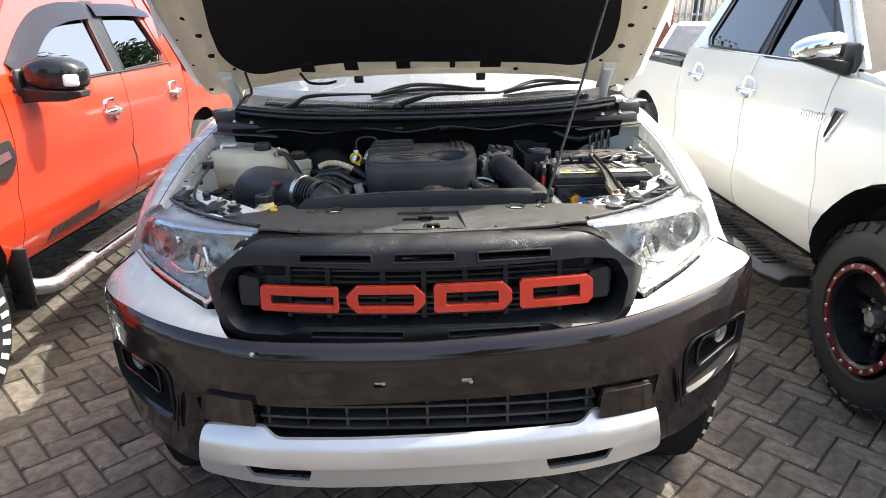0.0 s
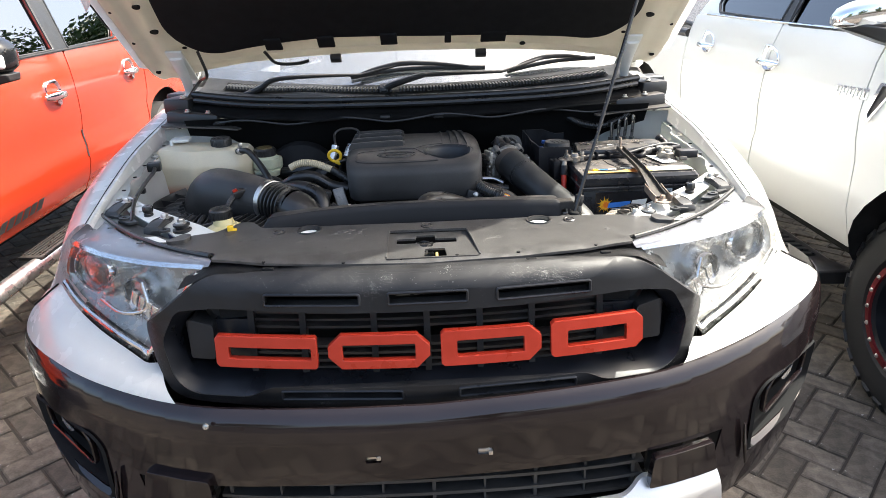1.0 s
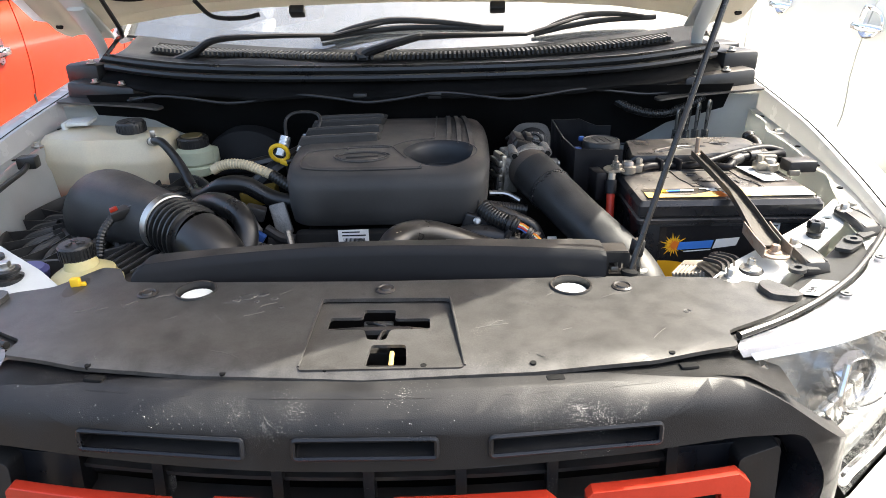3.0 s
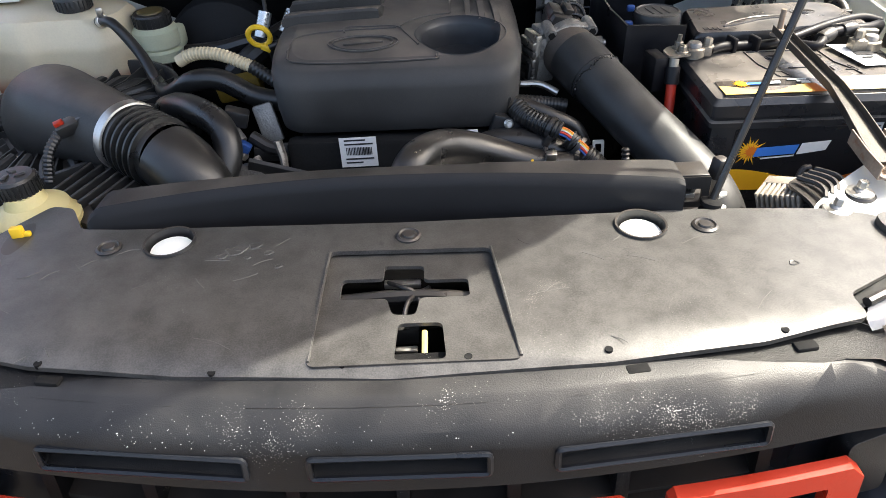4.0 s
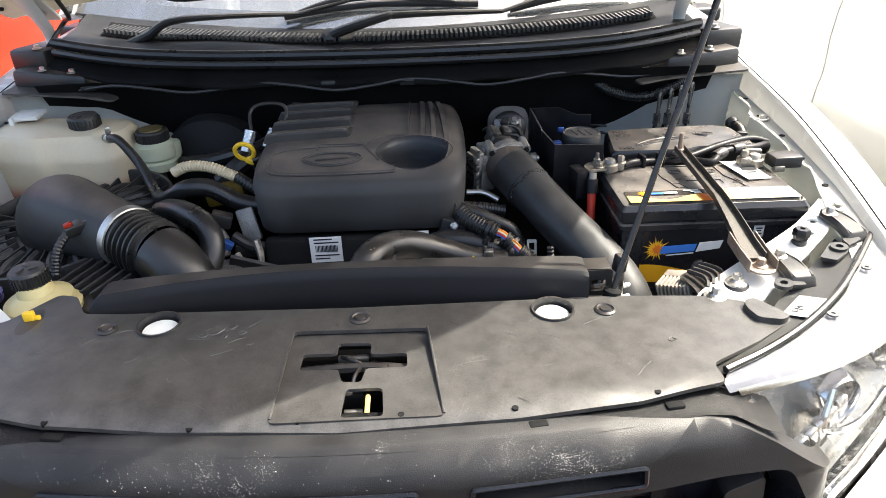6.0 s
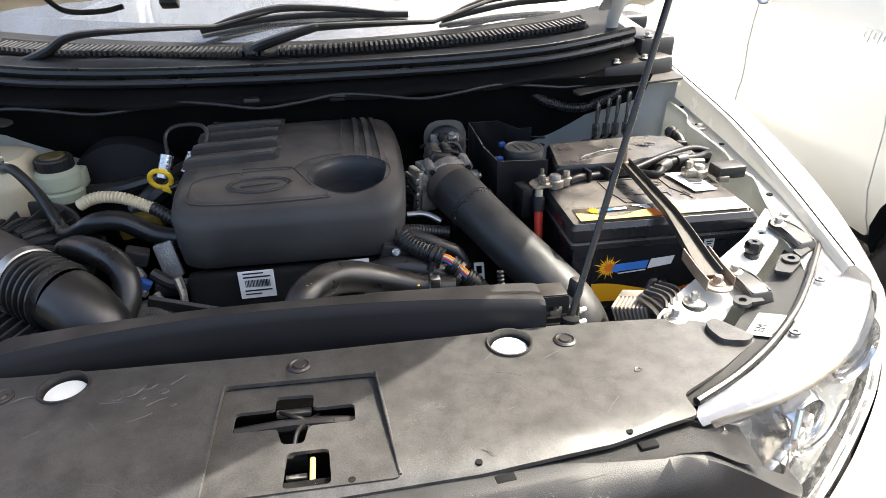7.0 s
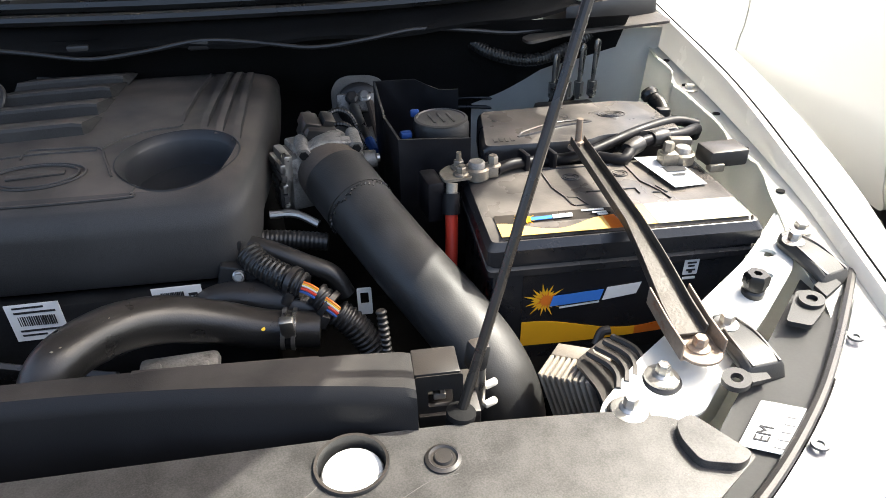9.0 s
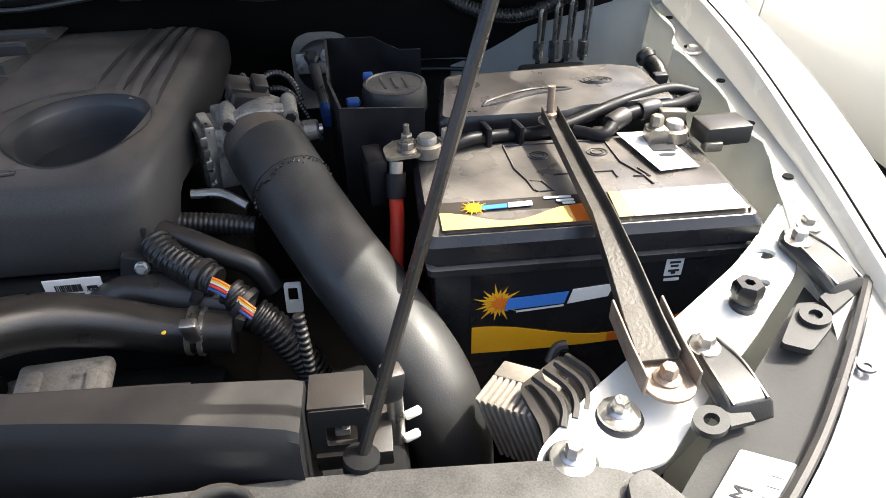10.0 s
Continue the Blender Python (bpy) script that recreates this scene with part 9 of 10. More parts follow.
        add_tread(wh, (wx, WY, RW), RW, 0.27, rim_kind == "black", 30, 0.016)
        b = bm_new()
        rr = RW * (0.53 if rim_kind == "black" else 0.60)
        lathe(b, [(rr * 1.02, 0.118), (rr * 1.04, 0.126), (rr * 0.98, 0.130), (rr * 0.90, 0.118), (rr * 0.86, 0.05), (rr * 0.80, -0.02), (rr * 0.45, 0.00), (rr * 0.30, 0.03), (rr * 0.28, 0.05), (0.0, 0.055)], (wx, WY, RW), (s, 0, 0), 48, False)
        rim = part("rim", b, gloss_trim if rim_kind == "black" else surf("alloy_rim", (0.6, 0.6, 0.6), 0.3, metal=0.9, var=0.05), wh, "matt black steel rim" if rim_kind == "black" else "silver alloy rim")
        b = bm_new()
        for k in range(8 if rim_kind == "black" else 6):
            a = 2 * math.pi * k / (8 if rim_kind == "black" else 6)
            p = Vector((wx + s * 0.012, WY + rr * 0.56 * math.cos(a), RW + rr * 0.56 * math.sin(a)))
            box(b, p, (0.05, rr * 0.62, 0.045), turn(math.degrees(a), 0, 0), 0.012)
        parts("spoke", b, gloss_trim if rim_kind == "black" else bpy.data.materials["alloy_rim"], rim)
        if rim_kind == "black":
            b = bm_new()
            lathe(b, [(rr * 1.075, 0.120), (rr * 1.08, 0.134), (rr * 0.965, 0.137), (rr * 0.955, 0.120)], (wx, WY, RW), (s, 0, 0), 56, False)
            ring = part("bead_ring", b, surf("dark_red", (0.16, 0.012, 0.016), 0.4, metal=0.3, var=0.15), rim, "dark red bead lock ring")
            b = bm_new()
            for k in range(20):
                a = 2 * math.pi * (k + 0.5) / 20
                bolt(b, (wx + s * 0.135, WY + rr * 1.02 * math.cos(a), RW + rr * 1.02 * math.sin(a)), (s, 0, 0), 0.006, 0.005)
            parts("ring_bolt", b, steel, ring)
            b = bm_new()
            lathe(b, [(0.036, 0.0), (0.036, 0.045), (0.031, 0.058), (0.0, 0.061)], (wx + s * 0.03, WY, RW), (s, 0, 0), 28)
            part("hub_cap", b, steel, rim)
            b = bm_new()
            for k in range(6):
                a = 2 * math.pi * k / 6
                bolt(b, (wx + s * 0.04, WY + 0.075 * math.cos(a), RW + 0.075 * math.sin(a)), (s, 0, 0), 0.011, 0.022)
            parts("wheel_nut", b, steel, rim)
        else:
            # raised white marks on the tyre wall, as plain bars
            b = bm_new()
            for k in range(6):
                a = radians(-46 + 11 * k)
                p = Vector((wx + s * 0.134, WY + RW * 0.80 * math.cos(a), RW + RW * 0.80 * math.sin(a)))
                box(b, p, (0.006, 0.050, 0.026), turn(math.degrees(a), 0, 0), 0.003)
            parts("tyre_mark", b, label_white, wh)
    # roof, front and bonnet of the truck
    b = bm_new()
    xm = (x0 + far) / 2

    def roof(s2, t):
        y = df + 0.60 + (dr - df - 0.84) * t
        return Vector((xm + (2 * s2 - 1) * (0.89 - 0.42 * (top - belt)), y, top + 0.005 + 0.055 * math.sin(math.pi * s2) + 0.03 * math.sin(math.pi * t)))
    skin(b, roof, 12, 8, 0.02)
    part("roof", b, paint, root)
    b = bm_new()

    def screen(s2, t):
        return Vector((xm + (2 * s2 - 1) * (0.88 - 0.42 * (top - belt) * t), df - 0.14 + (0.72 if paint is orange_paint else 0.66) * t - 0.10 * math.sin(math.pi * s2), belt - 0.03 + (top - belt + 0.03) * t))
    skin(b, screen, 12, 6, 0.005)
    part("windscreen", b, surf("screen_dark", (0.02, 0.024, 0.03), 0.05, var=0.1, bump=0.0, rough_var=0.01, spec=0.35) if paint is orange_paint else bpy.data.materials["screen_dark"], root)
    b = bm_new()

    def hood2(s2, t):
        k = abs(2 * s2 - 1)
        return Vector((xm + (2 * s2 - 1) * 0.90, wheel_y - arch_r - 0.22 + (df - 0.05 - (wheel_y - arch_r - 0.22)) * t, belt - 0.16 + 0.15 * t ** 0.7 + 0.05 * (1 - k ** 4) - 0.02 * k ** 4))
    skin(b, hood2, 16, 10, 0.01)
    part("bonnet", b, paint, root)
    b = bm_new()
    yf = wheel_y - arch_r - 0.2
    loft(b, [[(xm - 0.90, yf + 0.16, z), (xm - 0.6, yf + g, z), (xm, yf - 0.05 + g, z), (xm + 0.6, yf + g, z), (xm + 0.90, yf + 0.16, z), (xm + 0.90, yf + 0.4, z), (xm - 0.90, yf + 0.4, z)] for z, g in ((0.42, 0.06), (0.55, 0.0), (0.85, 0.0), (belt - 0.17, 0.06))])
    part("front_end", b, paint, root, bevel=0.02)
    b = bm_new()
    skin(b, lambda s2, t: Vector((xm + (2 * s2 - 1) * (0.84 - 0.26 * t), dr - 0.05 - 0.2 * t, 1.0 + 0.60 * t)), 8, 4, 0.02)
    box(b, (xm, 2.4, 0.55), (1.62, 4.4, 0.20), bev=0.03)
    box(b, (xm, (df + dr) / 2, 1.05), (1.5, dr - df - 0.3, 0.30), bev=0.05)
    part("cabin_inside", b, dark_void, root)
    b = bm_new()
    box(b, (xm, wheel_y + 3.35, 0.95), (1.60, 1.5, 0.45), bev=0.02)
    part("bed_floor", b, dark_void, root)
    ry = wheel_y + 3.12
    b = tyre_mesh(R, 0.27)
    bmesh.ops.translate(b, verts=b.verts, vec=(x0 - sd * 0.12, ry, R))
    part("wheel", b, tyre_rubber, root, sharp=30)
    return root


orange = parked_truck("pickup_truck", "glossy orange pickup truck with dark rain visors and chrome handles", -1.85, 1, orange_paint,
                      0.82, 0.395, 1.50, 2.66, 3.62, 0.475, ((2.425, 1.082), (3.375, 1.09)), 0.50, 1.265, "brushed steel tube side step", "alloy", 1.715)
pearl_truck = parked_truck("pickup_truck", "pearl white pickup truck with off-road tyres and black side step", 1.677, -1, pearl_paint,
                     0.755, 0.437, 1.375, 2.135, 3.16, 0.515, ((2.11, 1.175), (2.845, 1.192)), 0.52, 1.335, "black moulded side step with ribbed treads", "black", 1.84, -0.03)
# badges and decals as plain shapes
f = side_of(-1.85, 1)
for k in range(8):
    y = 1.645 + 0.063 * k
    b = bm_new()
    plate(b, [(y, 0.548 + 0.002 * k), (y + 0.048, 0.550 + 0.002 * k), (y + 0.064, 0.604 + 0.002 * k), (y + 0.016, 0.602 + 0.002 * k)], lambda u, v: Vector(f(u, v)) + Vector((0.002, 0, 0)), 0.001)
    part("door_decal", b, ink, orange, "dark decal bar on the door")
b = bm_new()
plate(b, rounded([(1.16, 1.050), (1.44, 1.085), (1.47, 0.995), (1.40, 0.920), (1.18, 0.945)], 0.02), lambda u, v: Vector(f(u, v)) + Vector((0.004, 0, 0)), 0.012)
vent = part("wing_vent", b, plastic_black, orange, "black wing vent with a silver badge", bevel=0.004)
b = bm_new()
plate(b, rounded([(1.30, 0.990), (1.42, 1.005), (1.41, 1.040), (1.30, 1.030)], 0.01), lambda u, v: Vector(f(u, v)) + Vector((0.018, 0, 0)), 0.004)
part("vent_badge", b, chrome, vent)
b = bm_new()
plate(b, [(2.64, 0.70), (2.655, 0.70), (2.655, 0.85), (2.64, 0.85)], lambda u, v: Vector(f(u, v)) + Vector((0.002, 0, 0)), 0.001)
part("edge_guard", b, ink, orange)
b = bm_new()
box(b, (-1.86, 1.345, 0.46), (0.10, 0.02, 0.30), turn(0, 0, 6), 0.006)
part("mud_flap", b, rubber, orange, "black rubber mud flap")
f2 = side_of(1.677, -1)
b = bm_new()
for k in range(5):
    y = 1.350 + 0.042 * k
    plate(b, [(y, 1.106 - 0.002 * k), (y + 0.032, 1.106 - 0.002 * k), (y + 0.028, 1.146 - 0.002 * k), (y - 0.004, 1.146 - 0.002 * k)], lambda u, v: Vector(f2(u, v)) - Vector((0.003, 0, 0)), 0.003, (rect(y + 0.007, 1.113, y + 0.020, 1.131, 0.001),))
parts("door_badge", b, chrome, pearl_truck, "chrome badge of small plain shapes")
b = bm_new()
vl = rounded([(1.205, 1.175), (1.290, 1.180), (1.330, 1.055), (1.300, 1.030)], 0.008)
vi = rounded([(1.218, 1.166), (1.276, 1.170), (1.312, 1.060), (1.302, 1.046)], 0.006)
plate(b, vl, lambda u, v: Vector(f2(u, v)) - Vector((0.010, 0, 0)), 0.012, (vi,))
v2 = part("wing_vent", b, chrome, pearl_truck, "chrome framed wing vent")
b = bm_new()
plate(b, vi, lambda u, v: Vector(f2(u, v)) - Vector((0.003, 0, 0)), 0.002)
part("vent_panel", b, plastic_black, v2)

on_ground(orange, Matrix.Translation((0.096, -0.094, 0)), 0.95)
on_ground(pearl_truck, Matrix.Translation((-0.036, 0.133, 0)))

# ---- ground: block paving in a herringbone ----
PL, PW, JOINT = 0.20, 0.10, 0.0085
paving_mat = surf("paving_block", (0.105, 0.087, 0.070), 0.8, var=0.55, scale=22, bump=0.9, grain=150, spot=(0.050, 0.043, 0.037), spots=0.38, spot_scale=9, rough_var=0.08, spec=0.3, speck=(0.36, 0.34, 0.31), specks=1.0, speck_scale=110)
pt = paving_mat.node_tree
oi = pt.nodes.new("ShaderNodeObjectInfo")
gm = pt.nodes.new("ShaderNodeNewGeometry")
addr = pt.nodes.new("ShaderNodeMath")
addr.operation = 'ADD'
pt.links.new(oi.outputs["Random"], addr.inputs[0])
pt.links.new(gm.outputs["Random Per Island"], addr.inputs[1])
fr = pt.nodes.new("ShaderNodeMath")
fr.operation = 'FRACT'
pt.links.new(addr.outputs[0], fr.inputs[0])
mr = pt.nodes.new("ShaderNodeMapRange")
mr.inputs["To Min"].default_value, mr.inputs["To Max"].default_value = 0.60, 1.30
pt.links.new(fr.outputs[0], mr.inputs["Value"])
pm = pt.nodes.new("ShaderNodeMix")
pm.data_type, pm.blend_type = 'RGBA', 'MULTIPLY'
pm.inputs[0].default_value = 1.0
pb = pt.nodes["Principled BSDF"]
old = pb.inputs["Base Color"].links[0].from_socket
pt.links.new(old, pm.inputs[6])
pt.links.new(mr.outputs[0], pm.inputs[7])
pt.links.new(pm.outputs[2], pb.inputs["Base Color"])
sand = surf("joint_sand", (0.042, 0.034, 0.027), 0.95, var=0.3, scale=20, bump=0.4, grain=500, rough_var=0.03)
b = bm_new()
for a, c in (((-60, -60), (60, 60)),):
    vs = [b.verts.new((x, y, -0.008)) for x, y in ((-400, -400), (400, -400), (400, 400), (-400, 400))]
    b.faces.new(vs)
ground = part("ground", b, sand, None, smooth=False)
ground.matrix_world = GROUND
tagged(ground, "grey block paving laid in a herringbone, sandy joints", "ground", kind="structure")


def block_verts(l, w, tilt=0.0):
    t, c = 0.0, 0.005
    hx, hy = l / 2 - JOINT / 2, w / 2 - JOINT / 2
    return [(-hx, -hy, -0.03), (hx, -hy, -0.03), (hx, hy, -0.03), (-hx, hy, -0.03), (-hx, -hy, -c), (hx, -hy, -c), (hx, hy, -c), (-hx, hy, -c),
            (-hx + c, -hy + c, 0), (hx - c, -hy + c, 0), (hx - c, hy - c, 0), (-hx + c, hy - c, 0)]


BF = [(0, 1, 5, 4), (1, 2, 6, 5), (2, 3, 7, 6), (3, 0, 4, 7), (4, 5, 9, 8), (5, 6, 10, 9), (6, 7, 11, 10), (7, 4, 8, 11), (8, 9, 10, 11)]
block_me = bpy.data.meshes.new("paving_block")
block_me.from_pydata(block_verts(PL, PW), [], BF)
block_me.materials.append(paving_mat)
rp = random.Random(11)
rest_v, rest_f, near_n = [], [], 0
R45 = Matrix.Rotation(radians(45), 4, 'Z')
seen = set()
for i in range(-80, 81):
    for j in range(-34, 35):
        # lattice vectors (1, 1) and (2, -2) in block widths
        bx, by = (i + 2 * j) * PW, (i - 2 * j) * PW
        for kind in (0, 1):
            cx, cy, rz = (bx + PW, by + PW / 2, 0) if kind == 0 else (bx + PW / 2, by + 2 * PW, 90)
            p = R45 @ Vector((cx, cy, 0))
            key = (round(p.x, 3), round(p.y, 3))
            if key in seen or abs(p.x) > 8.0 or not -6.0 < p.y < 10.5:
                continue
            seen.add(key)
            m = Matrix.Translation((p.x, p.y + 0.1, rp.uniform(-0.003, 0.002))) @ turn(rp.uniform(-1.3, 1.3), rp.uniform(-1.3, 1.3), 45 + rz + rp.uniform(-0.6, 0.6))
            q = m.translation
            if near_n < 300 and 0.85 < abs(q.x) < 1.95 and 0.25 < q.y < 2.1:
                near_n += 1
                shared("block", block_me, ground, m)
            else:
                n0 = len(rest_v)
                rest_v += [m @ Vector(v) for v in block_verts(PL, PW)]
                rest_f += [tuple(k + n0 for k in f3) for f3 in BF]
me = bpy.data.meshes.new("block_field")
me.from_pydata(rest_v, [], rest_f)
me.materials.append(paving_mat)
field = new("block_field", me)
field.parent = ground
tagged(field, kind="stuff")


# ---- behind the trucks: a parked car, a palisade fence and trees; behind the camera: three added trees ----
brick_mat = surf("pier_brick", (0.34, 0.12, 0.07), 0.8, var=0.25, scale=12, bump=0.3, grain=200)
fence_paint = surf("fence_paint", (0.48, 0.49, 0.50), 0.5, metal=0.3, var=0.12, scale=6, bump=0.05, spot=(0.28, 0.18, 0.11), spots=0.12, spot_scale=5)
bark = surf("bark", (0.12, 0.085, 0.06), 0.9, var=0.35, scale=6, bump=0.6, grain=60)
leaf_mats = [surf(n, c, 0.55, var=0.4, scale=1.2, bump=0.0) for n, c in (("leaf_dark", (0.035, 0.065, 0.018)), ("leaf_mid", (0.055, 0.095, 0.025)))]


def palisade(x0, x1, y):
    fence = thing("palisade_fence", ((x0 + x1) / 2, y, 0), "grey painted steel palisade fence behind the car park", "fence")
    for z in (0.45, 1.55):
        b = bm_new()
        box(b, ((x0 + x1) / 2, y + 0.03, z), (x1 - x0, 0.04, 0.05))
        part("fence_rail", b, fence_paint, fence, smooth=False)
    b = bm_new()
    w, h = 0.032, 2.05
    loft(b, [[(-w, 0, z), (-w * 0.4, -0.022, z), (w * 0.4, -0.022, z), (w, 0, z)] for z in (0.05, h)])
    me = part("pale", b, fence_paint, None, smooth=False)
    me.parent = fence
    me.location = (x0 - fence.location.x, 0, 0)
    n = int((x1 - x0) / 0.15)
    for k in range(1, n):
        shared("pale", me.data, fence, Matrix.Translation((x0 + 0.15 * k - fence.location.x, 0, 0)))
    return fence


on_ground(palisade(-12.0, 16.0, 16.0))
pier = thing("brick_pier", (5.55, 16.0, 0), "red brick gate pier in the palisade fence", "pier")
for k in range(20):
    b = bm_new()
    box(b, (5.55, 15.86, 0.05 + 0.085 * k), (0.42, 0.42, 0.076), bev=0.006)
    part("brick_course", b, brick_mat, pier)

on_ground(pier)

car = thing("parked_car", (4.55, 9.9, 0), "white parked car seen behind the trucks", "car")
CA = Matrix.Translation((4.55, 9.9, 0)) @ turn(0, 0, 62)


def car_part(name, bm, mat, label="", **more):
    bmesh.ops.transform(bm, matrix=CA, verts=bm.verts)
    return part(name, bm, mat, car, label, **more)


b = bm_new()
body = [(-2.05, 0.45, 0.62, 0.62), (-1.95, 0.30, 0.78, 0.80), (-1.2, 0.24, 0.86, 0.82), (-0.85, 0.24, 0.93, 0.83), (0.9, 0.24, 0.95, 0.83), (1.85, 0.30, 0.92, 0.80), (2.0, 0.42, 0.75, 0.72)]
loft(b, [[(x, -w, lo + 0.12), (x, -w * 0.9, lo), (x, w * 0.9, lo), (x, w, lo + 0.12), (x, w, hi - 0.12), (x, w * 0.92, hi), (x, -w * 0.92, hi), (x, -w, hi - 0.12)] for x, lo, hi, w in body])
car_part("body", b, white_paint, bevel=0.03)
b = bm_new()
loft(b, [[(-0.95, -0.74, 0.93), (-0.95, 0.74, 0.93), (1.55, 0.72, 0.94), (1.55, -0.72, 0.94)], [(-0.35, -0.62, 1.36), (-0.35, 0.62, 1.36), (1.0, 0.60, 1.36), (1.0, -0.60, 1.36)]])
car_part("cabin", b, dark_void)
b = bm_new()
loft(b, [[(-0.40, -0.62, 1.37), (-0.40, 0.62, 1.37), (1.05, 0.60, 1.37), (1.05, -0.60, 1.37)], [(-0.30, -0.58, 1.43), (-0.30, 0.58, 1.43), (0.95, 0.56, 1.43), (0.95, -0.56, 1.43)]])
car_part("roof", b, white_paint, bevel=0.02)
sky_glass = glass("car_glass", (0.25, 0.29, 0.32), 0.0, 0.35)
for pts, nm in (([(-0.97, -0.72, 0.94), (-0.97, 0.72, 0.94), (-0.39, 0.60, 1.37), (-0.39, -0.60, 1.37)], "windscreen"),
                ([(-0.80, -0.775, 0.95), (0.15, -0.775, 0.95), (0.15, -0.635, 1.35), (-0.30, -0.635, 1.35)], "side_window"),
                ([(0.25, -0.775, 0.95), (1.25, -0.775, 0.95), (0.95, -0.635, 1.35), (0.25, -0.635, 1.35)], "side_window"),
                ([(-0.80, 0.775, 0.95), (0.15, 0.775, 0.95), (0.15, 0.635, 1.35), (-0.30, 0.635, 1.35)], "side_window")):
    b = bm_new()
    b.faces.new([b.verts.new(p) for p in pts])
    bmesh.ops.solidify(b, geom=b.faces[:], thickness=0.006)
    car_part(nm, b, sky_glass)
for sy in (1, -1):
    for pts in ([(-0.98, sy * 0.76, 0.93), (-0.38, sy * 0.625, 1.38)], [(0.20, sy * 0.79, 0.93), (0.20, sy * 0.64, 1.37)], [(1.52, sy * 0.75, 0.93), (1.05, sy * 0.615, 1.38)]):
        b = bm_new()
        tube(b, pts, 0.035, 8, 3)
        car_part("pillar", b, white_paint)
for x in (-1.28, 1.30):
    for sy in (1, -1):
        b = bm_new()
        lathe(b, [(0.16, 0.0), (0.28, 0.01), (0.30, 0.04), (0.30, 0.16), (0.28, 0.19)], (x, sy * 0.86, 0.30), (0, -sy, 0), 28)
        car_part("wheel", b, tyre_rubber)


on_ground(car)


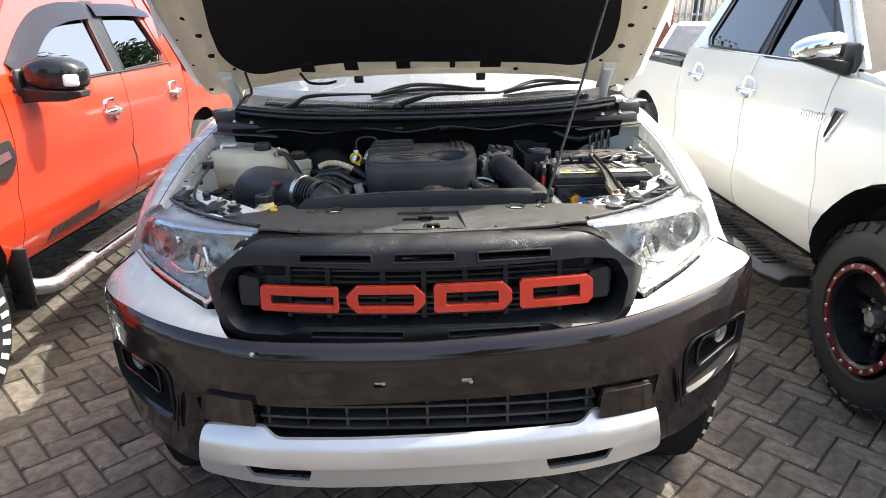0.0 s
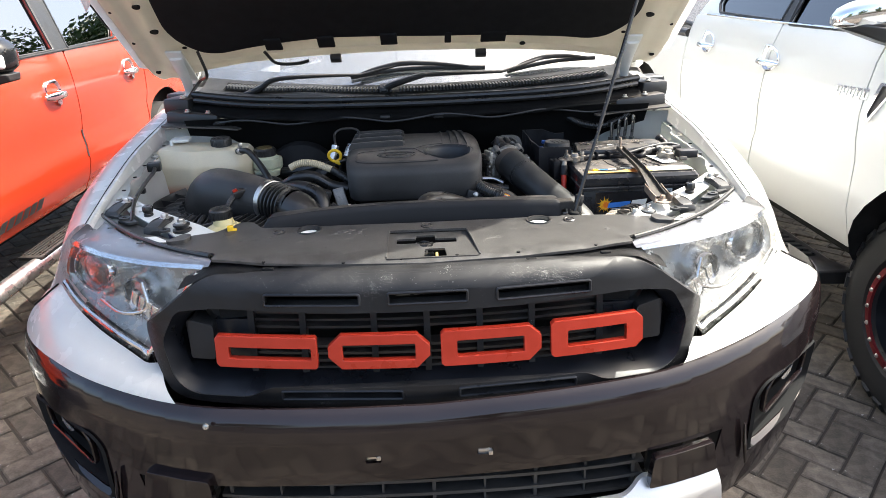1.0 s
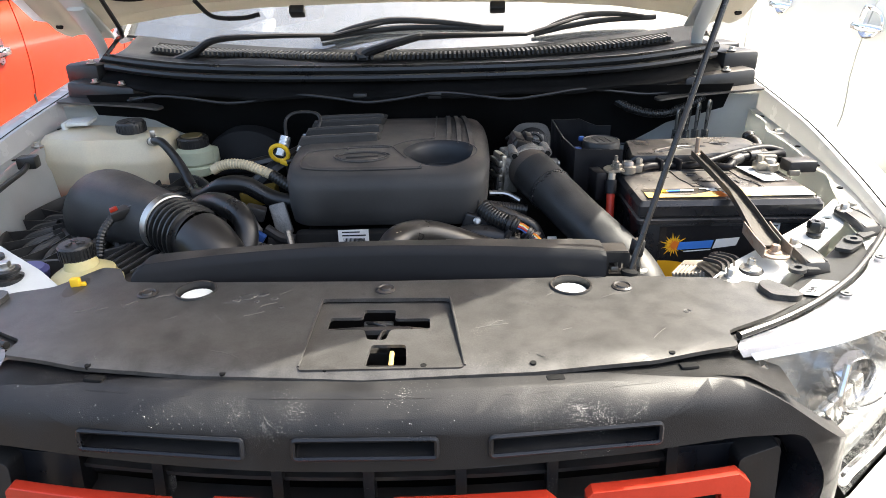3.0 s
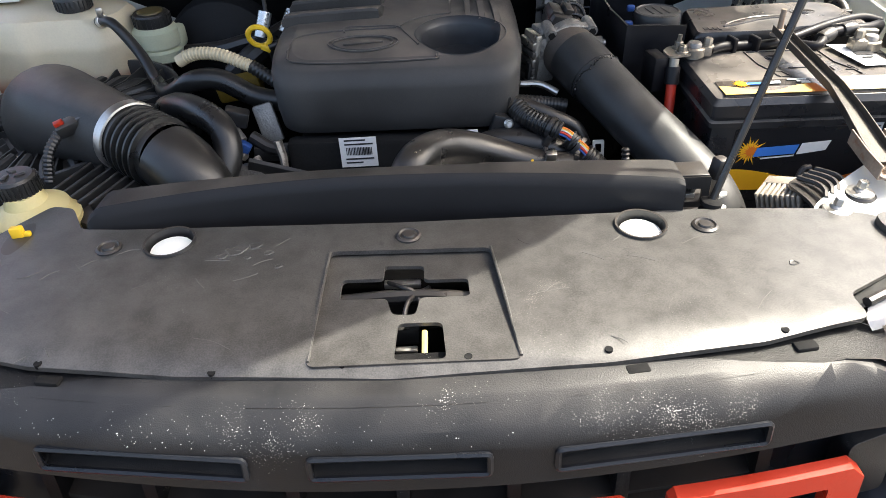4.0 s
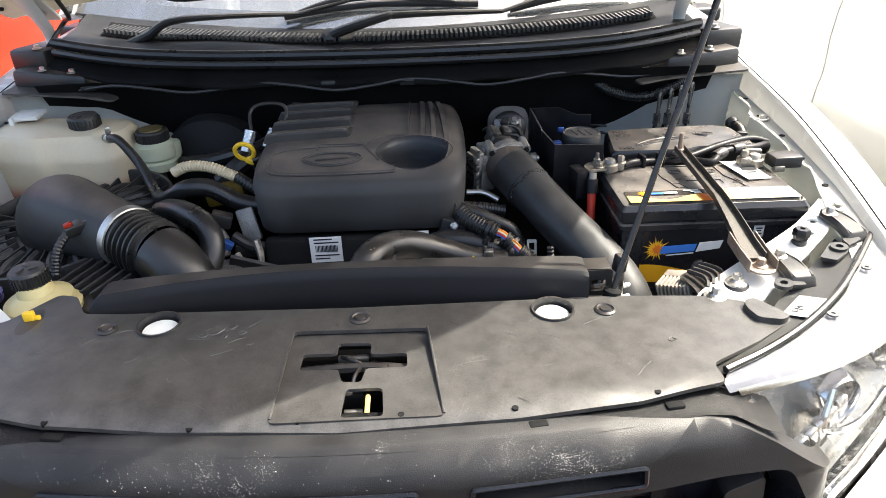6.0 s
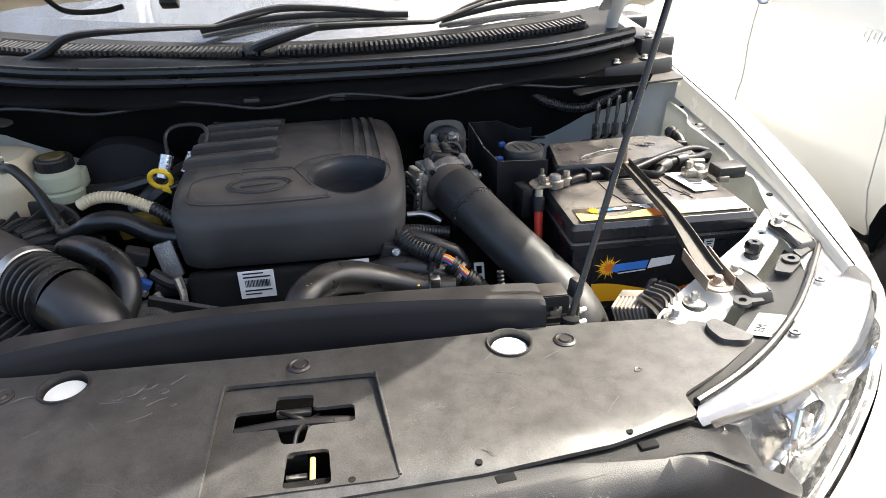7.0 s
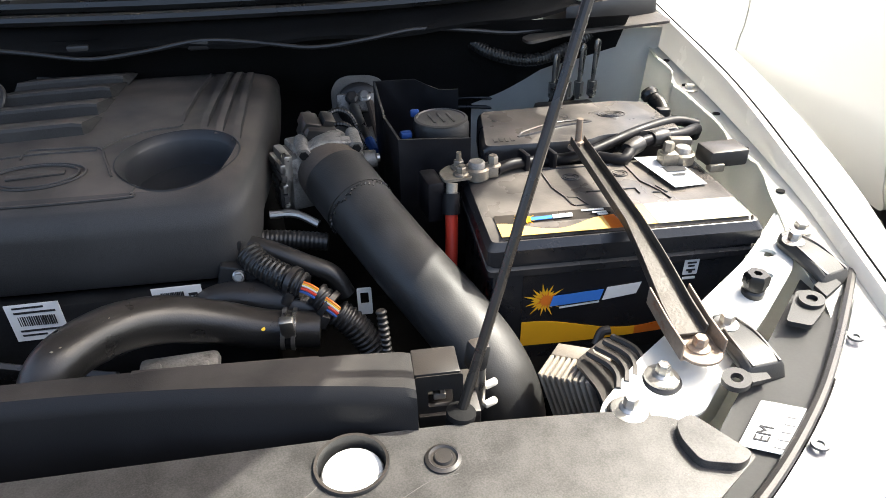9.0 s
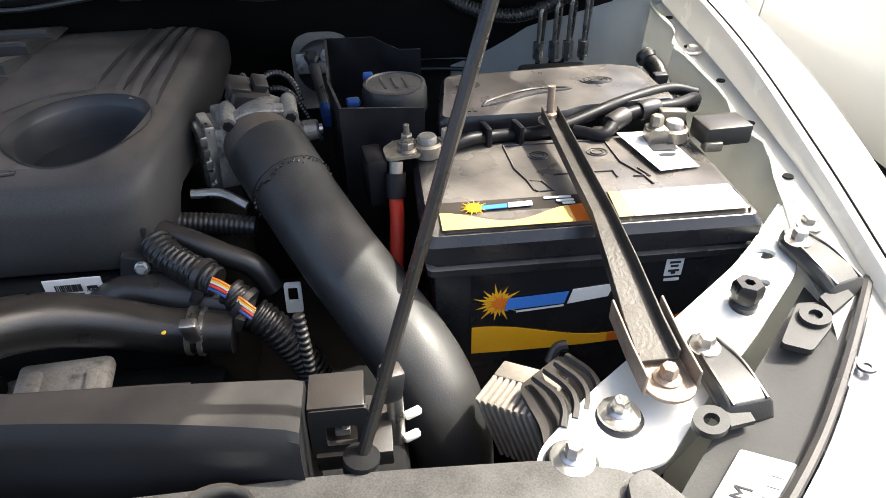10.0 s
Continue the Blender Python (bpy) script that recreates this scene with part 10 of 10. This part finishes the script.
def tree(x, y, h, seed, spread):
    r = random.Random(seed)
    root = thing("tree", (x, y, 0), "broad leafy tree, beyond the fence or added unseen behind the camera", "tree")
    b = bm_new()
    top = Vector((x + r.uniform(-0.3, 0.3), y + r.uniform(-0.3, 0.3), h * 0.55))
    tube(b, [(x, y, -0.1), (x + r.uniform(-0.15, 0.15), y, h * 0.25), top], [0.24, 0.17, 0.11], 10, 5)
    tips = []
    for k in range(9):
        a = 2 * math.pi * k / 9 + r.uniform(-0.3, 0.3)
        l = spread * r.uniform(0.5, 0.95)
        s = Vector((x, y, h * r.uniform(0.28, 0.52)))
        e = s + Vector((math.cos(a) * l, math.sin(a) * l, h * r.uniform(0.12, 0.38)))
        tube(b, [s, s.lerp(e, 0.5) + Vector((0, 0, -0.15)), e], [0.09, 0.06, 0.02], 7, 4)
        tips += [e, s.lerp(e, 0.65)]
    tips += [top + Vector((r.uniform(-0.6, 0.6), r.uniform(-0.6, 0.6), h * r.uniform(0.1, 0.36))) for k in range(6)]
    part("trunk", b, bark, root)
    for mi, mat in enumerate(leaf_mats):
        vs, fs = [], []
        for c in tips:
            cl = spread * r.uniform(0.22, 0.36)
            for k in range(420):
                d = Vector((r.gauss(0, 1), r.gauss(0, 1), r.gauss(0, 0.75)))
                p = c + d.normalized() * cl * r.random() ** 0.4
                u = Vector((r.uniform(-1, 1), r.uniform(-1, 1), r.uniform(-0.6, 0.6))).normalized()
                w = u.cross(Vector((r.uniform(-1, 1), r.uniform(-1, 1), r.uniform(-1, 1)))).normalized()
                q = r.uniform(0.05, 0.11)
                n0 = len(vs)
                base = Vector((x, y, 0))
                vs += [p - u * q - base, p + w * q * 0.5 - base, p + u * q - base, p - w * q * 0.5 + Vector((0, 0, -0.02)) - base]
                fs += [(n0, n0 + 1, n0 + 2), (n0, n0 + 2, n0 + 3)]
        me = bpy.data.meshes.new("crown")
        me.from_pydata(vs, [], fs)
        me.materials.append(mat)
        ob = new("crown", me)
        ob.parent = root
        tagged(ob, kind="stuff")
    return root


# the last three, unseen behind the camera, are added to darken reflections
for k, (x, y, h, s) in enumerate(((-14, 22, 7.6, 3.0), (-9.2, 23, 7.9, 2.8), (-5.0, 24, 7.2, 2.6), (-0.6, 30, 7.0, 2.6), (5.2, 23, 8.4, 2.8), (8.8, 22, 9.2, 3.2), (14.5, 24, 8.6, 3.1),
                                  (-9, -16, 6.5, 2.8), (1.5, -19, 7.0, 2.8), (11, -17, 6.4, 2.7))):
    on_ground(tree(x, y, h, 40 + k, s))


# ---- the few legible figures ----
def words(name, text, size, place, material, parent, depth=0.0006):
    """Flat raised characters; place takes (u, v) of the writing, in metres, to the world."""
    cu = bpy.data.curves.new(name, 'FONT')
    cu.body, cu.size, cu.extrude, cu.resolution_u = text, size, 0.0, 3
    tmp = bpy.data.objects.new(name, cu)
    me = bpy.data.meshes.new_from_object(tmp)
    bpy.data.objects.remove(tmp)
    b = bm_new()
    b.from_mesh(me)
    bmesh.ops.solidify(b, geom=b.faces[:], thickness=depth)
    for v in b.verts:
        v.co = Vector(place(v.co.x, v.co.y, v.co.z))
    bpy.data.meshes.remove(me)
    return part(name, b, material, parent, smooth=False)


words("figures", "3.2", 0.046, lambda u, v, w: Vector(f(1.312 + u * 1.15, 0.997 + v + 0.10 * u)) + Vector((0.0225 + w, 0, 0)), ink, vent)
words("figures", "2.8", 0.036, lambda u, v, w: Vector(f2(1.405 - u, 1.062 + v)) - Vector((0.005 + w, 0, 0)), chrome, pearl_truck)
words("figures", "70/1", 0.009, lambda u, v, w: (0.518 + u, 0.561 + v, BZ + 0.0022 + w), label_white, bat)
words("figures", "12V", 0.007, lambda u, v, w: (0.521 + u, 0.552 + v, BZ + 0.0022 + w), label_white, bat)
words("label_text", "EM", 0.015, lambda u, v, w: Vector((CX, 0, 0.0014 + w)) + Vector(on_strip(u - 0.020, v - 0.001)), ink, truck)
words("label_text", "AAT", 0.006, lambda u, v, w: (0.067 + u, 0.5926 - w, 1.061 + v), ink, lab2)
